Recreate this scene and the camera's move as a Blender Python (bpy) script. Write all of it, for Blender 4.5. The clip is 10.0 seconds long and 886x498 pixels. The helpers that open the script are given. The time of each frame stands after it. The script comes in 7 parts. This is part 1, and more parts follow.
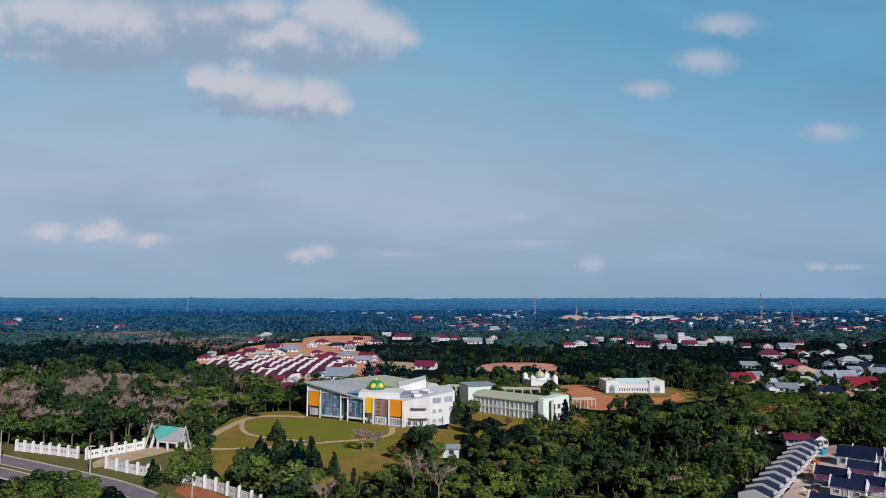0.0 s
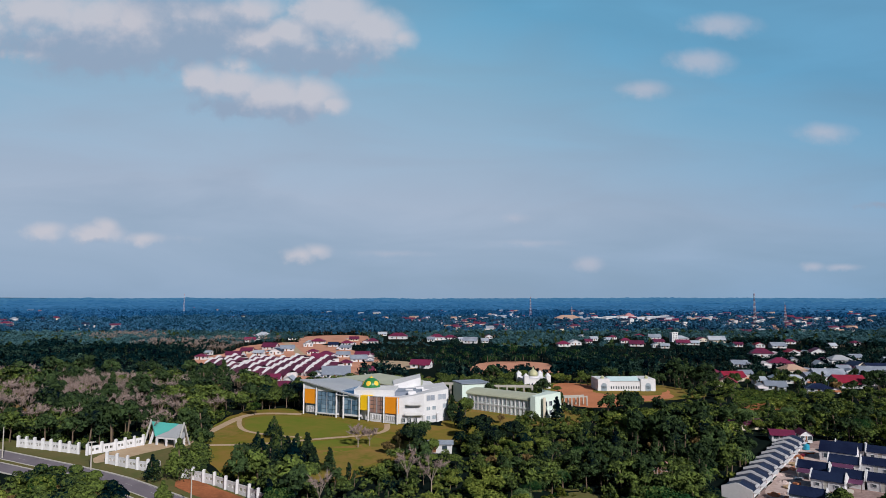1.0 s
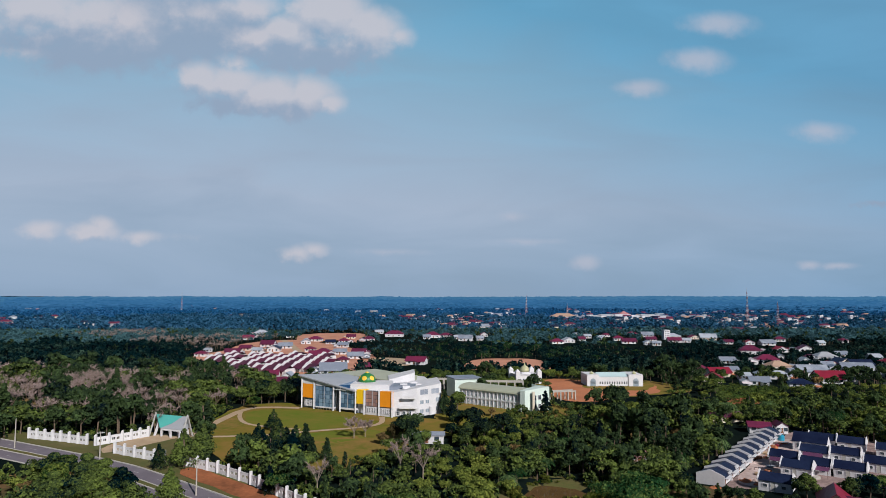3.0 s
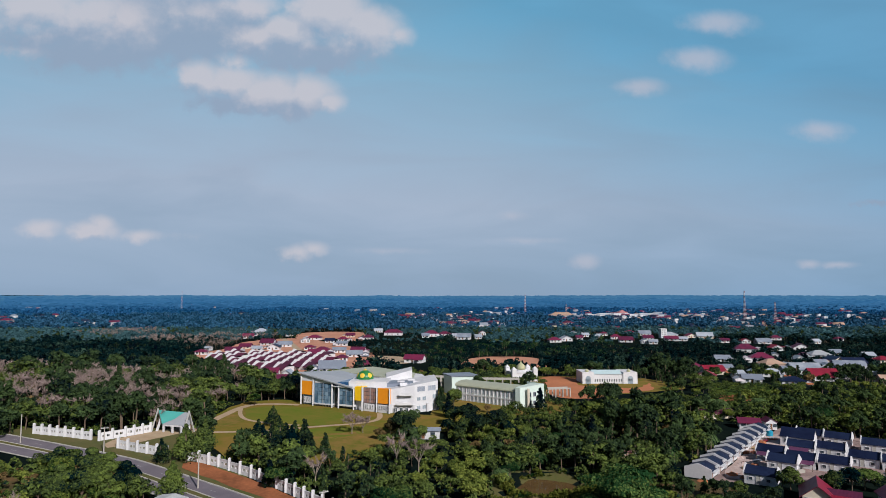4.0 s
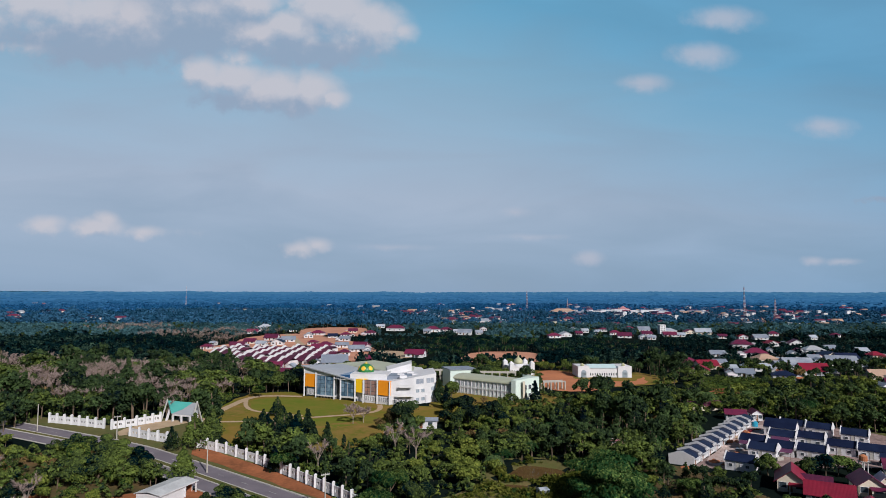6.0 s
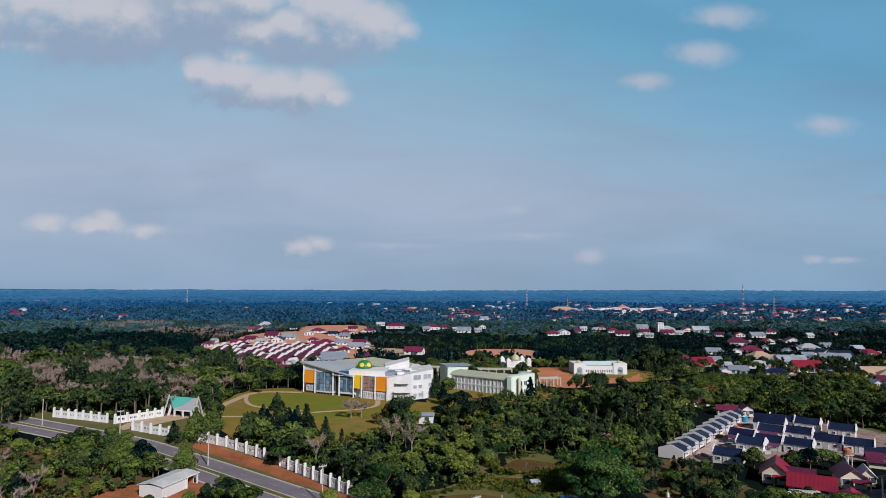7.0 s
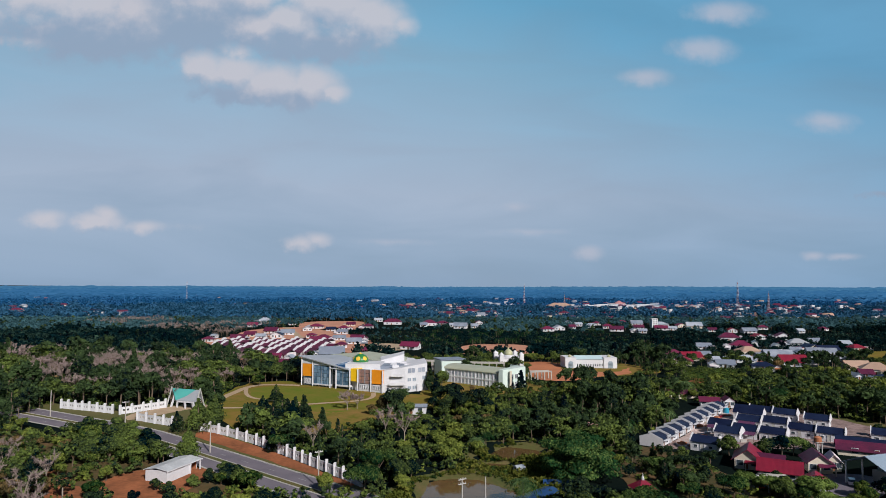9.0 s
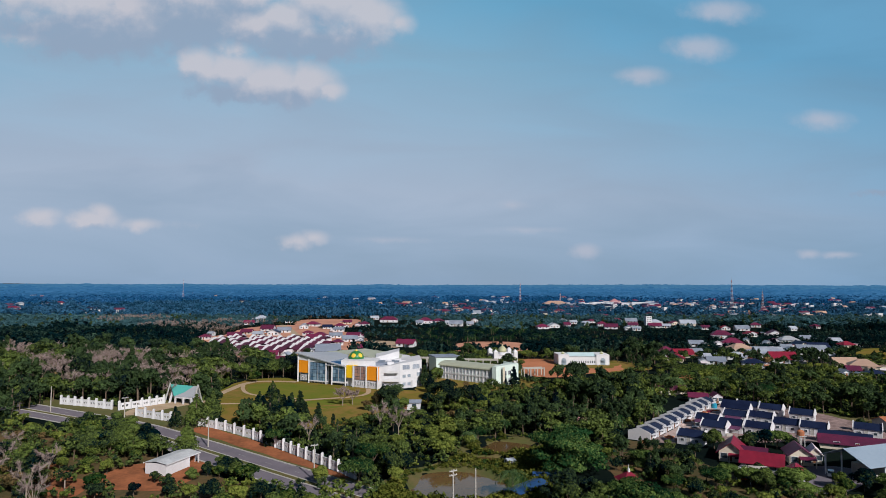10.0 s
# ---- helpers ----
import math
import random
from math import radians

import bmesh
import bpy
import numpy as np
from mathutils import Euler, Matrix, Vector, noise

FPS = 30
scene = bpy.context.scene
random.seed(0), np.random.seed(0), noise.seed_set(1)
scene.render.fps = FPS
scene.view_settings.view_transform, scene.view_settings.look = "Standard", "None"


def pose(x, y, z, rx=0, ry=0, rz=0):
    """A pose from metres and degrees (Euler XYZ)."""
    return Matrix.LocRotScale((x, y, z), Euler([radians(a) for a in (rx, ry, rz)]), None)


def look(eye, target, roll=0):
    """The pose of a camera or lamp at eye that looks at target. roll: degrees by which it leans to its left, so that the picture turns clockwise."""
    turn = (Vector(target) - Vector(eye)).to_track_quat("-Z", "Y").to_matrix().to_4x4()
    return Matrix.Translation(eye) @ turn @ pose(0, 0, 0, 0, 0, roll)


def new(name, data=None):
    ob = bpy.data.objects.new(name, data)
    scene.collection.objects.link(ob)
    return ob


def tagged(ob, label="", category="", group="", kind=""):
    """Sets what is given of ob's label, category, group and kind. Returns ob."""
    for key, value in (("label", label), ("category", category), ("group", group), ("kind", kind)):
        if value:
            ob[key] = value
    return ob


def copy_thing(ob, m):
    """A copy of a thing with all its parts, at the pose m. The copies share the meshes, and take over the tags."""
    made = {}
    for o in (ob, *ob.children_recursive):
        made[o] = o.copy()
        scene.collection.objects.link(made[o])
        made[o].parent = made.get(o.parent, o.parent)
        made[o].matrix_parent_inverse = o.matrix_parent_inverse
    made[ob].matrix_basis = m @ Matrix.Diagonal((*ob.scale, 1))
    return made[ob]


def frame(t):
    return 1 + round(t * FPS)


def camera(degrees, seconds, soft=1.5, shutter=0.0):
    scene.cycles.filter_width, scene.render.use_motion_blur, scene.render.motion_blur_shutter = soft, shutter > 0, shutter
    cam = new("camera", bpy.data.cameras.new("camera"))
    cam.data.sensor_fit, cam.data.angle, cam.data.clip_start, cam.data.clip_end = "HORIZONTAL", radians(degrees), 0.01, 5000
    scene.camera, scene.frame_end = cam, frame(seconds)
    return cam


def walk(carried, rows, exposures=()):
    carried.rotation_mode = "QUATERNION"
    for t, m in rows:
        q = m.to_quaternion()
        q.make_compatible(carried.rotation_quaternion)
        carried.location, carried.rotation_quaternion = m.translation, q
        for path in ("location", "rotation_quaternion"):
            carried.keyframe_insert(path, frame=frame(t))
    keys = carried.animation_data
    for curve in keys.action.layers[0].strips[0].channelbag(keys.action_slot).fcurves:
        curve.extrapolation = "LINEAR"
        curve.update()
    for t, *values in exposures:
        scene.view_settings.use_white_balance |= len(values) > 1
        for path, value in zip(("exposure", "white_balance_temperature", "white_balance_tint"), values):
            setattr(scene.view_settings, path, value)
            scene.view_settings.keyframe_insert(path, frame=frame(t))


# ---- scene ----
cam = camera(70.0, 10.0, soft=0.7)
PATH = [
    (0, (-3.492, 4.725, 44.855), (-3.384, 6.717, 45.009), 0.1),
    (0.5, (-3.045, 2.452, 44.731), (-2.934, 4.443, 44.885), 0.1),
    (1, (-2.802, 0.321, 44.606), (-2.683, 2.312, 44.76), 0.1),
    (1.5, (-2.573, -2.006, 44.634), (-2.453, -0.016, 44.787), 0.1),
    (2, (-2.309, -4.323, 44.443), (-2.187, -2.333, 44.596), 0.1),
    (2.5, (-2.005, -6.586, 44.447), (-1.879, -4.596, 44.598), 0.1),
    (4, (-0.735, -13.369, 44.315), (-0.607, -11.378, 44.461), 0.1),
    (4.5, (-0.066, -15.63, 44.309), (0.065, -13.64, 44.452), 0.1),
    (5, (0.353, -17.776, 44.228), (0.49, -15.785, 44.368), 0.1),
    (5.5, (0.341, -19.838, 44.152), (0.466, -17.846, 44.289), 0.1),
    (7, (2.059, -26.24, 43.881), (2.174, -24.248, 44.01), 0.2),
    (7.5, (2.364, -28.386, 43.854), (2.482, -26.393, 43.979), 0.2),
    (8, (2.774, -30.526, 43.841), (2.89, -28.533, 43.964), 0.2),
    (8.5, (3.113, -32.711, 43.704), (3.228, -30.718, 43.825), 0.2),
    (9, (3.914, -34.725, 43.705), (4.032, -32.732, 43.823), 0.2),
    (9.5, (4.423, -36.858, 43.734), (4.549, -34.866, 43.849), 0.2),
    (10, (4.778, -38.981, 43.654), (4.906, -36.988, 43.766), 0.2),
]
walk(cam, [(t, look(eye, target, roll)) for t, eye, target, roll in PATH])

# ---- world, sun, exposure ----
scene.view_settings.exposure = 0.0
SUN_TO = Vector((0.47, -0.88, 0.0)).normalized()
SUN_UP = radians(34.0)
sun = new("sun", bpy.data.lights.new("sun", "SUN"))
sun.data.energy, sun.data.angle, sun.data.color = 4.9, radians(0.55), (1.0, 0.945, 0.895)
sun_dir = Vector((SUN_TO.x * math.cos(SUN_UP), SUN_TO.y * math.cos(SUN_UP), math.sin(SUN_UP)))
sun.matrix_world = look((0, 0, 300), Vector((0, 0, 300)) - sun_dir)


def math_node(tree, op, a, b=None, c=None, clamp=False):
    n = tree.nodes.new("ShaderNodeMath")
    n.operation, n.use_clamp = op, clamp
    for i, v in enumerate((a, b, c)):
        if v is None:
            continue
        if isinstance(v, (int, float)):
            n.inputs[i].default_value = v
        else:
            tree.links.new(v, n.inputs[i])
    return n.outputs[0]


# clouds: centre and half size as slopes (across, up) seen when facing +y, and weight
PUFFS = [
    (-0.122, 0.453, 0.068, 0.050, 1.2), (-0.063, 0.431, 0.058, 0.042, 1.1), (-0.180, 0.425, 0.060, 0.034, 1.0), (-0.233, 0.412, 0.048, 0.026, 0.9), (-0.014, 0.423, 0.028, 0.020, 0.8), (-0.243, 0.460, 0.060, 0.026, 0.8),
    (-0.572, 0.447, 0.095, 0.046, 0.9), (-0.495, 0.442, 0.090, 0.044, 0.9), (-0.443, 0.435, 0.060, 0.042, 0.8), (-0.330, 0.450, 0.090, 0.030, 0.45), (-0.660, 0.436, 0.070, 0.040, 0.8), (-0.594, 0.378, 0.036, 0.014, 0.5),
] + [
    (-0.321, 0.344, 0.034, 0.027, 1.0), (-0.275, 0.338, 0.055, 0.029, 1.0), (-0.266, 0.367, 0.030, 0.019, 0.7), (-0.214, 0.323, 0.060, 0.033, 1.0), (-0.152, 0.320, 0.046, 0.034, 1.0), (-0.118, 0.307, 0.026, 0.020, 0.9),
    (-0.549, 0.100, 0.036, 0.015, 0.8), (-0.489, 0.095, 0.034, 0.012, 0.75), (-0.473, 0.100, 0.036, 0.015, 0.85), (-0.463, 0.108, 0.020, 0.015, 0.9), (-0.410, 0.092, 0.036, 0.011, 0.7), (-0.336, 0.090, 0.028, 0.008, 0.2), (-0.165, 0.068, 0.034, 0.013, 0.7), (-0.140, 0.072, 0.026, 0.013, 0.7),
]
FAINT = [
    (0.531, 0.459, 0.060, 0.020, 0.75), (0.511, 0.453, 0.036, 0.014, 0.6), (0.492, 0.395, 0.050, 0.022, 0.8), (0.472, 0.387, 0.030, 0.014, 0.6), (0.392, 0.345, 0.042, 0.016, 0.75), (0.383, 0.337, 0.026, 0.010, 0.6), (0.699, 0.277, 0.050, 0.017, 0.7), (0.295, 0.056, 0.024, 0.012, 0.75),
    (0.668, 0.053, 0.020, 0.008, 0.7), (0.717, 0.053, 0.034, 0.006, 0.6), (0.177, 0.127, 0.024, 0.009, 0.45), (0.20, 0.088, 0.060, 0.006, 0.4), (-0.02, 0.070, 0.060, 0.006, 0.4),
]
# grey undersides
SHADES = [
    (-0.356, 0.425, 0.125, 0.060, 1.0), (-0.476, 0.390, 0.110, 0.038, 0.9), (-0.575, 0.396, 0.090, 0.028, 0.6), (-0.153, 0.384, 0.110, 0.026, 0.8), (-0.266, 0.302, 0.062, 0.018, 0.75), (-0.187, 0.296, 0.070, 0.016, 0.6), (-0.250, 0.393, 0.062, 0.026, 0.6),
    (0.791, 0.154, 0.040, 0.006, 0.5),
]


def cloud_field(name, lobes, stir, ragged):
    """A node group: slopes (across, up) in, how thick the cloud is there out."""
    g = bpy.data.node_groups.new(name, "ShaderNodeTree")
    g.interface.new_socket("place", in_out="INPUT", socket_type="NodeSocketVector")
    g.interface.new_socket("thick", in_out="OUTPUT", socket_type="NodeSocketFloat")
    gin, gout = g.nodes.new("NodeGroupInput"), g.nodes.new("NodeGroupOutput")
    noise_a = g.nodes.new("ShaderNodeTexNoise")
    noise_a.inputs["Scale"].default_value, noise_a.inputs["Detail"].default_value = 34.0, 8.0
    noise_a.inputs["Roughness"].default_value = 0.58
    g.links.new(gin.outputs[0], noise_a.inputs["Vector"])
    noise_b = g.nodes.new("ShaderNodeTexNoise")
    noise_b.inputs["Scale"].default_value, noise_b.inputs["Detail"].default_value = 13.0, 3.0
    g.links.new(gin.outputs[0], noise_b.inputs["Vector"])
    sep = g.nodes.new("ShaderNodeSeparateXYZ")
    g.links.new(gin.outputs[0], sep.inputs[0])
    na = math_node(g, "SUBTRACT", noise_a.outputs[0], 0.5)
    nb = math_node(g, "SUBTRACT", noise_b.outputs[0], 0.5)
    u = math_node(g, "ADD", sep.outputs[0], math_node(g, "ADD", math_node(g, "MULTIPLY", na, stir), math_node(g, "MULTIPLY", nb, 1.4 * stir)))
    v = math_node(g, "ADD", sep.outputs[1], math_node(g, "ADD", math_node(g, "MULTIPLY", na, 0.6 * stir), math_node(g, "MULTIPLY", nb, -0.8 * stir)))
    thick = None
    for cu, cv, ru, rv, weight in lobes:
        ru, rv = 1.42 * ru, 1.42 * rv
        du = math_node(g, "MULTIPLY", math_node(g, "SUBTRACT", u, cu), 1 / ru)
        dv = math_node(g, "MULTIPLY", math_node(g, "SUBTRACT", v, cv), 1 / rv)
        dv = math_node(g, "MAXIMUM", math_node(g, "MULTIPLY", dv, 1.1), math_node(g, "MULTIPLY", dv, -0.95))
        r2 = math_node(g, "ADD", math_node(g, "MULTIPLY", du, du), math_node(g, "MULTIPLY", dv, dv))
        d = math_node(g, "MULTIPLY", math_node(g, "SUBTRACT", 1.0, math_node(g, "SQRT", r2)), weight)
        thick = d if thick is None else math_node(g, "SMOOTH_MAX", thick, d, 0.12)
    near = math_node(g, "MULTIPLY_ADD", thick, 3.0, 0.7, clamp=True)
    total = math_node(g, "ADD", thick, math_node(g, "MULTIPLY", math_node(g, "MULTIPLY", na, ragged), near))
    g.links.new(math_node(g, "ADD", total, 0.0, clamp=True), gout.inputs[0])
    return g


def make_world():
    world = bpy.data.worlds.new("world")
    world.use_nodes = True
    scene.world = world
    t = world.node_tree
    t.nodes.clear()
    out = t.nodes.new("ShaderNodeOutputWorld")
    sky = t.nodes.new("ShaderNodeTexSky")
    sky.sky_type, sky.sun_disc = "NISHITA", False
    sky.sun_elevation = SUN_UP
    sky.sun_rotation = math.atan2(SUN_TO.x, SUN_TO.y)
    sky.air_density, sky.dust_density, sky.ozone_density = 1.0, 0.4, 3.0
    bg_sky = t.nodes.new("ShaderNodeBackground")
    bg_sky.inputs[1].default_value = SKY_STRENGTH
    t.links.new(sky.outputs[0], bg_sky.inputs[0])
    coord = t.nodes.new("ShaderNodeTexCoord")
    sep = t.nodes.new("ShaderNodeSeparateXYZ")
    t.links.new(coord.outputs["Generated"], sep.inputs[0])
    ahead = math_node(t, "MAXIMUM", sep.outputs[1], 0.05)
    u = math_node(t, "DIVIDE", sep.outputs[0], ahead)
    v = math_node(t, "DIVIDE", sep.outputs[2], ahead)
    place = t.nodes.new("ShaderNodeCombineXYZ")
    t.links.new(u, place.inputs[0])
    t.links.new(v, place.inputs[1])
    field = cloud_field("cloud_puffs", PUFFS, 0.022, 0.75)
    here = t.nodes.new("ShaderNodeGroup")
    here.node_tree = field
    t.links.new(place.outputs[0], here.inputs[0])
    shift = t.nodes.new("ShaderNodeVectorMath")
    shift.operation = "ADD"
    shift.inputs[1].default_value = (0.008, 0.026, 0.0)
    t.links.new(place.outputs[0], shift.inputs[0])
    toward = t.nodes.new("ShaderNodeGroup")
    toward.node_tree = field
    t.links.new(shift.outputs[0], toward.inputs[0])
    lit = math_node(t, "MULTIPLY_ADD", math_node(t, "SUBTRACT", here.outputs[0], toward.outputs[0]), 0.95, 0.58, clamp=True)
    ramp = t.nodes.new("ShaderNodeValToRGB")
    ramp.color_ramp.elements[0].color = (0.300, 0.385, 0.520, 1)
    ramp.color_ramp.elements[1].color = (0.565, 0.560, 0.622, 1)
    ramp.color_ramp.elements[0].position, ramp.color_ramp.elements[1].position = 0.10, 0.80
    t.links.new(lit, ramp.inputs[0])
    bg_cloud = t.nodes.new("ShaderNodeBackground")
    t.links.new(ramp.outputs[0], bg_cloud.inputs[0])
    under = t.nodes.new("ShaderNodeGroup")
    under.node_tree = cloud_field("cloud_shades", SHADES, 0.05, 0.5)
    t.links.new(place.outputs[0], under.inputs[0])
    thin = t.nodes.new("ShaderNodeGroup")
    thin.node_tree = cloud_field("cloud_faint", FAINT, 0.012, 0.5)
    t.links.new(place.outputs[0], thin.inputs[0])
    bg_thin = t.nodes.new("ShaderNodeBackground")
    bg_thin.inputs[0].default_value = (0.470, 0.500, 0.600, 1)
    bg_under = t.nodes.new("ShaderNodeBackground")
    bg_under.inputs[0].default_value = (0.285, 0.368, 0.500, 1)
    # a veil of sky colours fitted to the camera's view, nearly opaque there, fading out above it
    veil_noise = t.nodes.new("ShaderNodeTexNoise")
    veil_noise.inputs["Scale"].default_value, veil_noise.inputs["Detail"].default_value = 2.6, 8.0
    veil_noise.inputs["Distortion"].default_value = 0.6
    stretch = t.nodes.new("ShaderNodeVectorMath")
    stretch.operation = "MULTIPLY"
    stretch.inputs[1].default_value = (1.0, 4.2, 1.0)
    t.links.new(place.outputs[0], stretch.inputs[0])
    t.links.new(stretch.outputs[0], veil_noise.inputs["Vector"])
    band = t.nodes.new("ShaderNodeValToRGB")
    e = band.color_ramp.elements
    e[0].position, e[0].color = 0.48, (0.95, 0.95, 0.95, 1)
    e[1].position, e[1].color = 0.80, (0.0, 0.0, 0.0, 1)
    t.links.new(v, band.inputs[0])
    veil = math_node(t, "MULTIPLY", band.outputs[0], math_node(t, "MULTIPLY_ADD", veil_noise.outputs[0], 0.5, 0.70, clamp=True))
    bg_veil = t.nodes.new("ShaderNodeBackground")
    veil_col = t.nodes.new("ShaderNodeValToRGB")
    e = veil_col.color_ramp.elements
    e[0].position, e[0].color = 0.0, (0.270, 0.390, 0.560, 1)
    e[1].position, e[1].color = 0.52, (0.142, 0.388, 0.598, 1)
    for pos, col in ((0.07, (0.325, 0.432, 0.585, 1)), (0.15, (0.395, 0.485, 0.625, 1)), (0.22, (0.355, 0.48, 0.63, 1)), (0.37, (0.245, 0.448, 0.622, 1))):
        x = e.new(pos)
        x.color = col
    side = math_node(t, "MULTIPLY_ADD", math_node(t, "MINIMUM", math_node(t, "MAXIMUM", u, -0.25), 1.0), 0.55, 1.0)
    height = math_node(t, "MULTIPLY_ADD", v, side, math_node(t, "MULTIPLY", math_node(t, "SUBTRACT", veil_noise.outputs[0], 0.5), 0.17))
    t.links.new(height, veil_col.inputs[0])
    cool = t.nodes.new("ShaderNodeMix")
    cool.data_type = "RGBA"
    t.links.new(math_node(t, "MULTIPLY", math_node(t, "MINIMUM", math_node(t, "MAXIMUM", math_node(t, "SUBTRACT", u, 0.12), 0.0), 0.7), 0.62), cool.inputs[0])
    t.links.new(veil_col.outputs[0], cool.inputs[6])
    cool.inputs[7].default_value = (0.150, 0.345, 0.565, 1)
    t.links.new(cool.outputs[2], bg_veil.inputs[0])
    mix_a = t.nodes.new("ShaderNodeMixShader")
    t.links.new(veil, mix_a.inputs[0])
    t.links.new(bg_sky.outputs[0], mix_a.inputs[1])
    t.links.new(bg_veil.outputs[0], mix_a.inputs[2])
    shade = t.nodes.new("ShaderNodeMapRange")
    shade.interpolation_type = "SMOOTHSTEP"
    shade.inputs["From Max"].default_value = 0.5
    t.links.new(under.outputs[0], shade.inputs["Value"])
    mix_s = t.nodes.new("ShaderNodeMixShader")
    t.links.new(math_node(t, "MULTIPLY", shade.outputs[0], 0.85), mix_s.inputs[0])
    t.links.new(mix_a.outputs[0], mix_s.inputs[1])
    t.links.new(bg_under.outputs[0], mix_s.inputs[2])
    faint = t.nodes.new("ShaderNodeMapRange")
    faint.interpolation_type = "SMOOTHSTEP"
    faint.inputs["From Max"].default_value = 0.7
    t.links.new(thin.outputs[0], faint.inputs["Value"])
    mix_f = t.nodes.new("ShaderNodeMixShader")
    t.links.new(math_node(t, "MULTIPLY", faint.outputs[0], 0.72), mix_f.inputs[0])
    t.links.new(mix_s.outputs[0], mix_f.inputs[1])
    t.links.new(bg_thin.outputs[0], mix_f.inputs[2])
    ease = t.nodes.new("ShaderNodeMapRange")
    ease.interpolation_type = "SMOOTHSTEP"
    ease.inputs["From Max"].default_value = 0.72
    t.links.new(here.outputs[0], ease.inputs["Value"])
    fac = math_node(t, "MULTIPLY", ease.outputs[0], 0.86)
    mix_b = t.nodes.new("ShaderNodeMixShader")
    t.links.new(fac, mix_b.inputs[0])
    t.links.new(mix_f.outputs[0], mix_b.inputs[1])
    t.links.new(bg_cloud.outputs[0], mix_b.inputs[2])
    t.links.new(mix_b.outputs[0], out.inputs[0])


SKY_STRENGTH = 0.036
make_world()


# ---- materials ----
def material(name, colour, other=None, rough=0.8, scale=0.5, fine=6.0, bump=0.0, metal=0.0, island=0.0, each=0.0, spec=0.3, shift=0.0):
    """Two colours mixed by a coarse and a fine noise in metres; island and each vary single pieces and single objects."""
    m = bpy.data.materials.new(name)
    m.use_nodes = True
    t = m.node_tree
    b = t.nodes["Principled BSDF"]
    b.inputs["Roughness"].default_value, b.inputs["Metallic"].default_value = rough, metal
    b.inputs["Specular IOR Level"].default_value = spec
    other = other or tuple(c * 0.8 for c in colour)
    geo = t.nodes.new("ShaderNodeNewGeometry")
    n1, n2 = t.nodes.new("ShaderNodeTexNoise"), t.nodes.new("ShaderNodeTexNoise")
    n1.inputs["Scale"].default_value, n1.inputs["Detail"].default_value = scale, 4.0
    n2.inputs["Scale"].default_value, n2.inputs["Detail"].default_value = fine, 3.0
    for n in (n1, n2):
        t.links.new(geo.outputs["Position"], n.inputs["Vector"])
    f = math_node(t, "ADD", math_node(t, "MULTIPLY", n1.outputs[0], 0.65), math_node(t, "MULTIPLY", n2.outputs[0], 0.35))
    f = math_node(t, "MULTIPLY_ADD", math_node(t, "SUBTRACT", f, 0.5), 2.6, 0.5)
    if island:
        f = math_node(t, "ADD", f, math_node(t, "MULTIPLY", math_node(t, "SUBTRACT", geo.outputs["Random Per Island"], 0.5), island))
    if each:
        info = t.nodes.new("ShaderNodeObjectInfo")
        f = math_node(t, "ADD", f, math_node(t, "MULTIPLY", math_node(t, "SUBTRACT", info.outputs["Random"], 0.5), each))
    f = math_node(t, "ADD", f, shift, clamp=True)
    mix = t.nodes.new("ShaderNodeMix")
    mix.data_type = "RGBA"
    t.links.new(f, mix.inputs[0])
    mix.inputs[6].default_value, mix.inputs[7].default_value = (*colour, 1), (*other, 1)
    t.links.new(mix.outputs[2], b.inputs["Base Color"])
    if bump:
        bn = t.nodes.new("ShaderNodeBump")
        bn.inputs["Strength"].default_value, bn.inputs["Distance"].default_value = bump, 0.1
        t.links.new(n2.outputs[0], bn.inputs["Height"])
        t.links.new(bn.outputs[0], b.inputs["Normal"])
    return m


# contrast is stretched and shifted dark, so leaf colour itself imitates sun and shade
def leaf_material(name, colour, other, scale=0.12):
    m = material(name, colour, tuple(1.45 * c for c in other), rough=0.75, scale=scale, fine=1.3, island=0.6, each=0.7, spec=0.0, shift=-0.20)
    t = m.node_tree
    b = t.nodes["Principled BSDF"]
    out = t.nodes["Material Output"]
    tr = t.nodes.new("ShaderNodeBsdfTranslucent")
    t.links.new(b.inputs["Base Color"].links[0].from_socket, tr.inputs[0])
    mx = t.nodes.new("ShaderNodeMixShader")
    mx.inputs[0].default_value = 0.05
    t.links.new(b.outputs[0], mx.inputs[1])
    t.links.new(tr.outputs[0], mx.inputs[2])
    t.links.new(mx.outputs[0], out.inputs[0])
    return m


def ribbed(m, per_metre, depth=0.22):
    """Gives a metal roof its ribs, by a bump along the object's own x."""
    t = m.node_tree
    co = t.nodes.new("ShaderNodeTexCoord")
    w = t.nodes.new("ShaderNodeTexWave")
    w.wave_type, w.bands_direction = "BANDS", "X"
    w.inputs["Scale"].default_value = per_metre / 3.2
    t.links.new(co.outputs["Object"], w.inputs["Vector"])
    bn = t.nodes.new("ShaderNodeBump")
    bn.inputs["Strength"].default_value, bn.inputs["Distance"].default_value = depth, 0.05
    t.links.new(w.outputs[0], bn.inputs["Height"])
    t.links.new(bn.outputs[0], t.nodes["Principled BSDF"].inputs["Normal"])
    return m


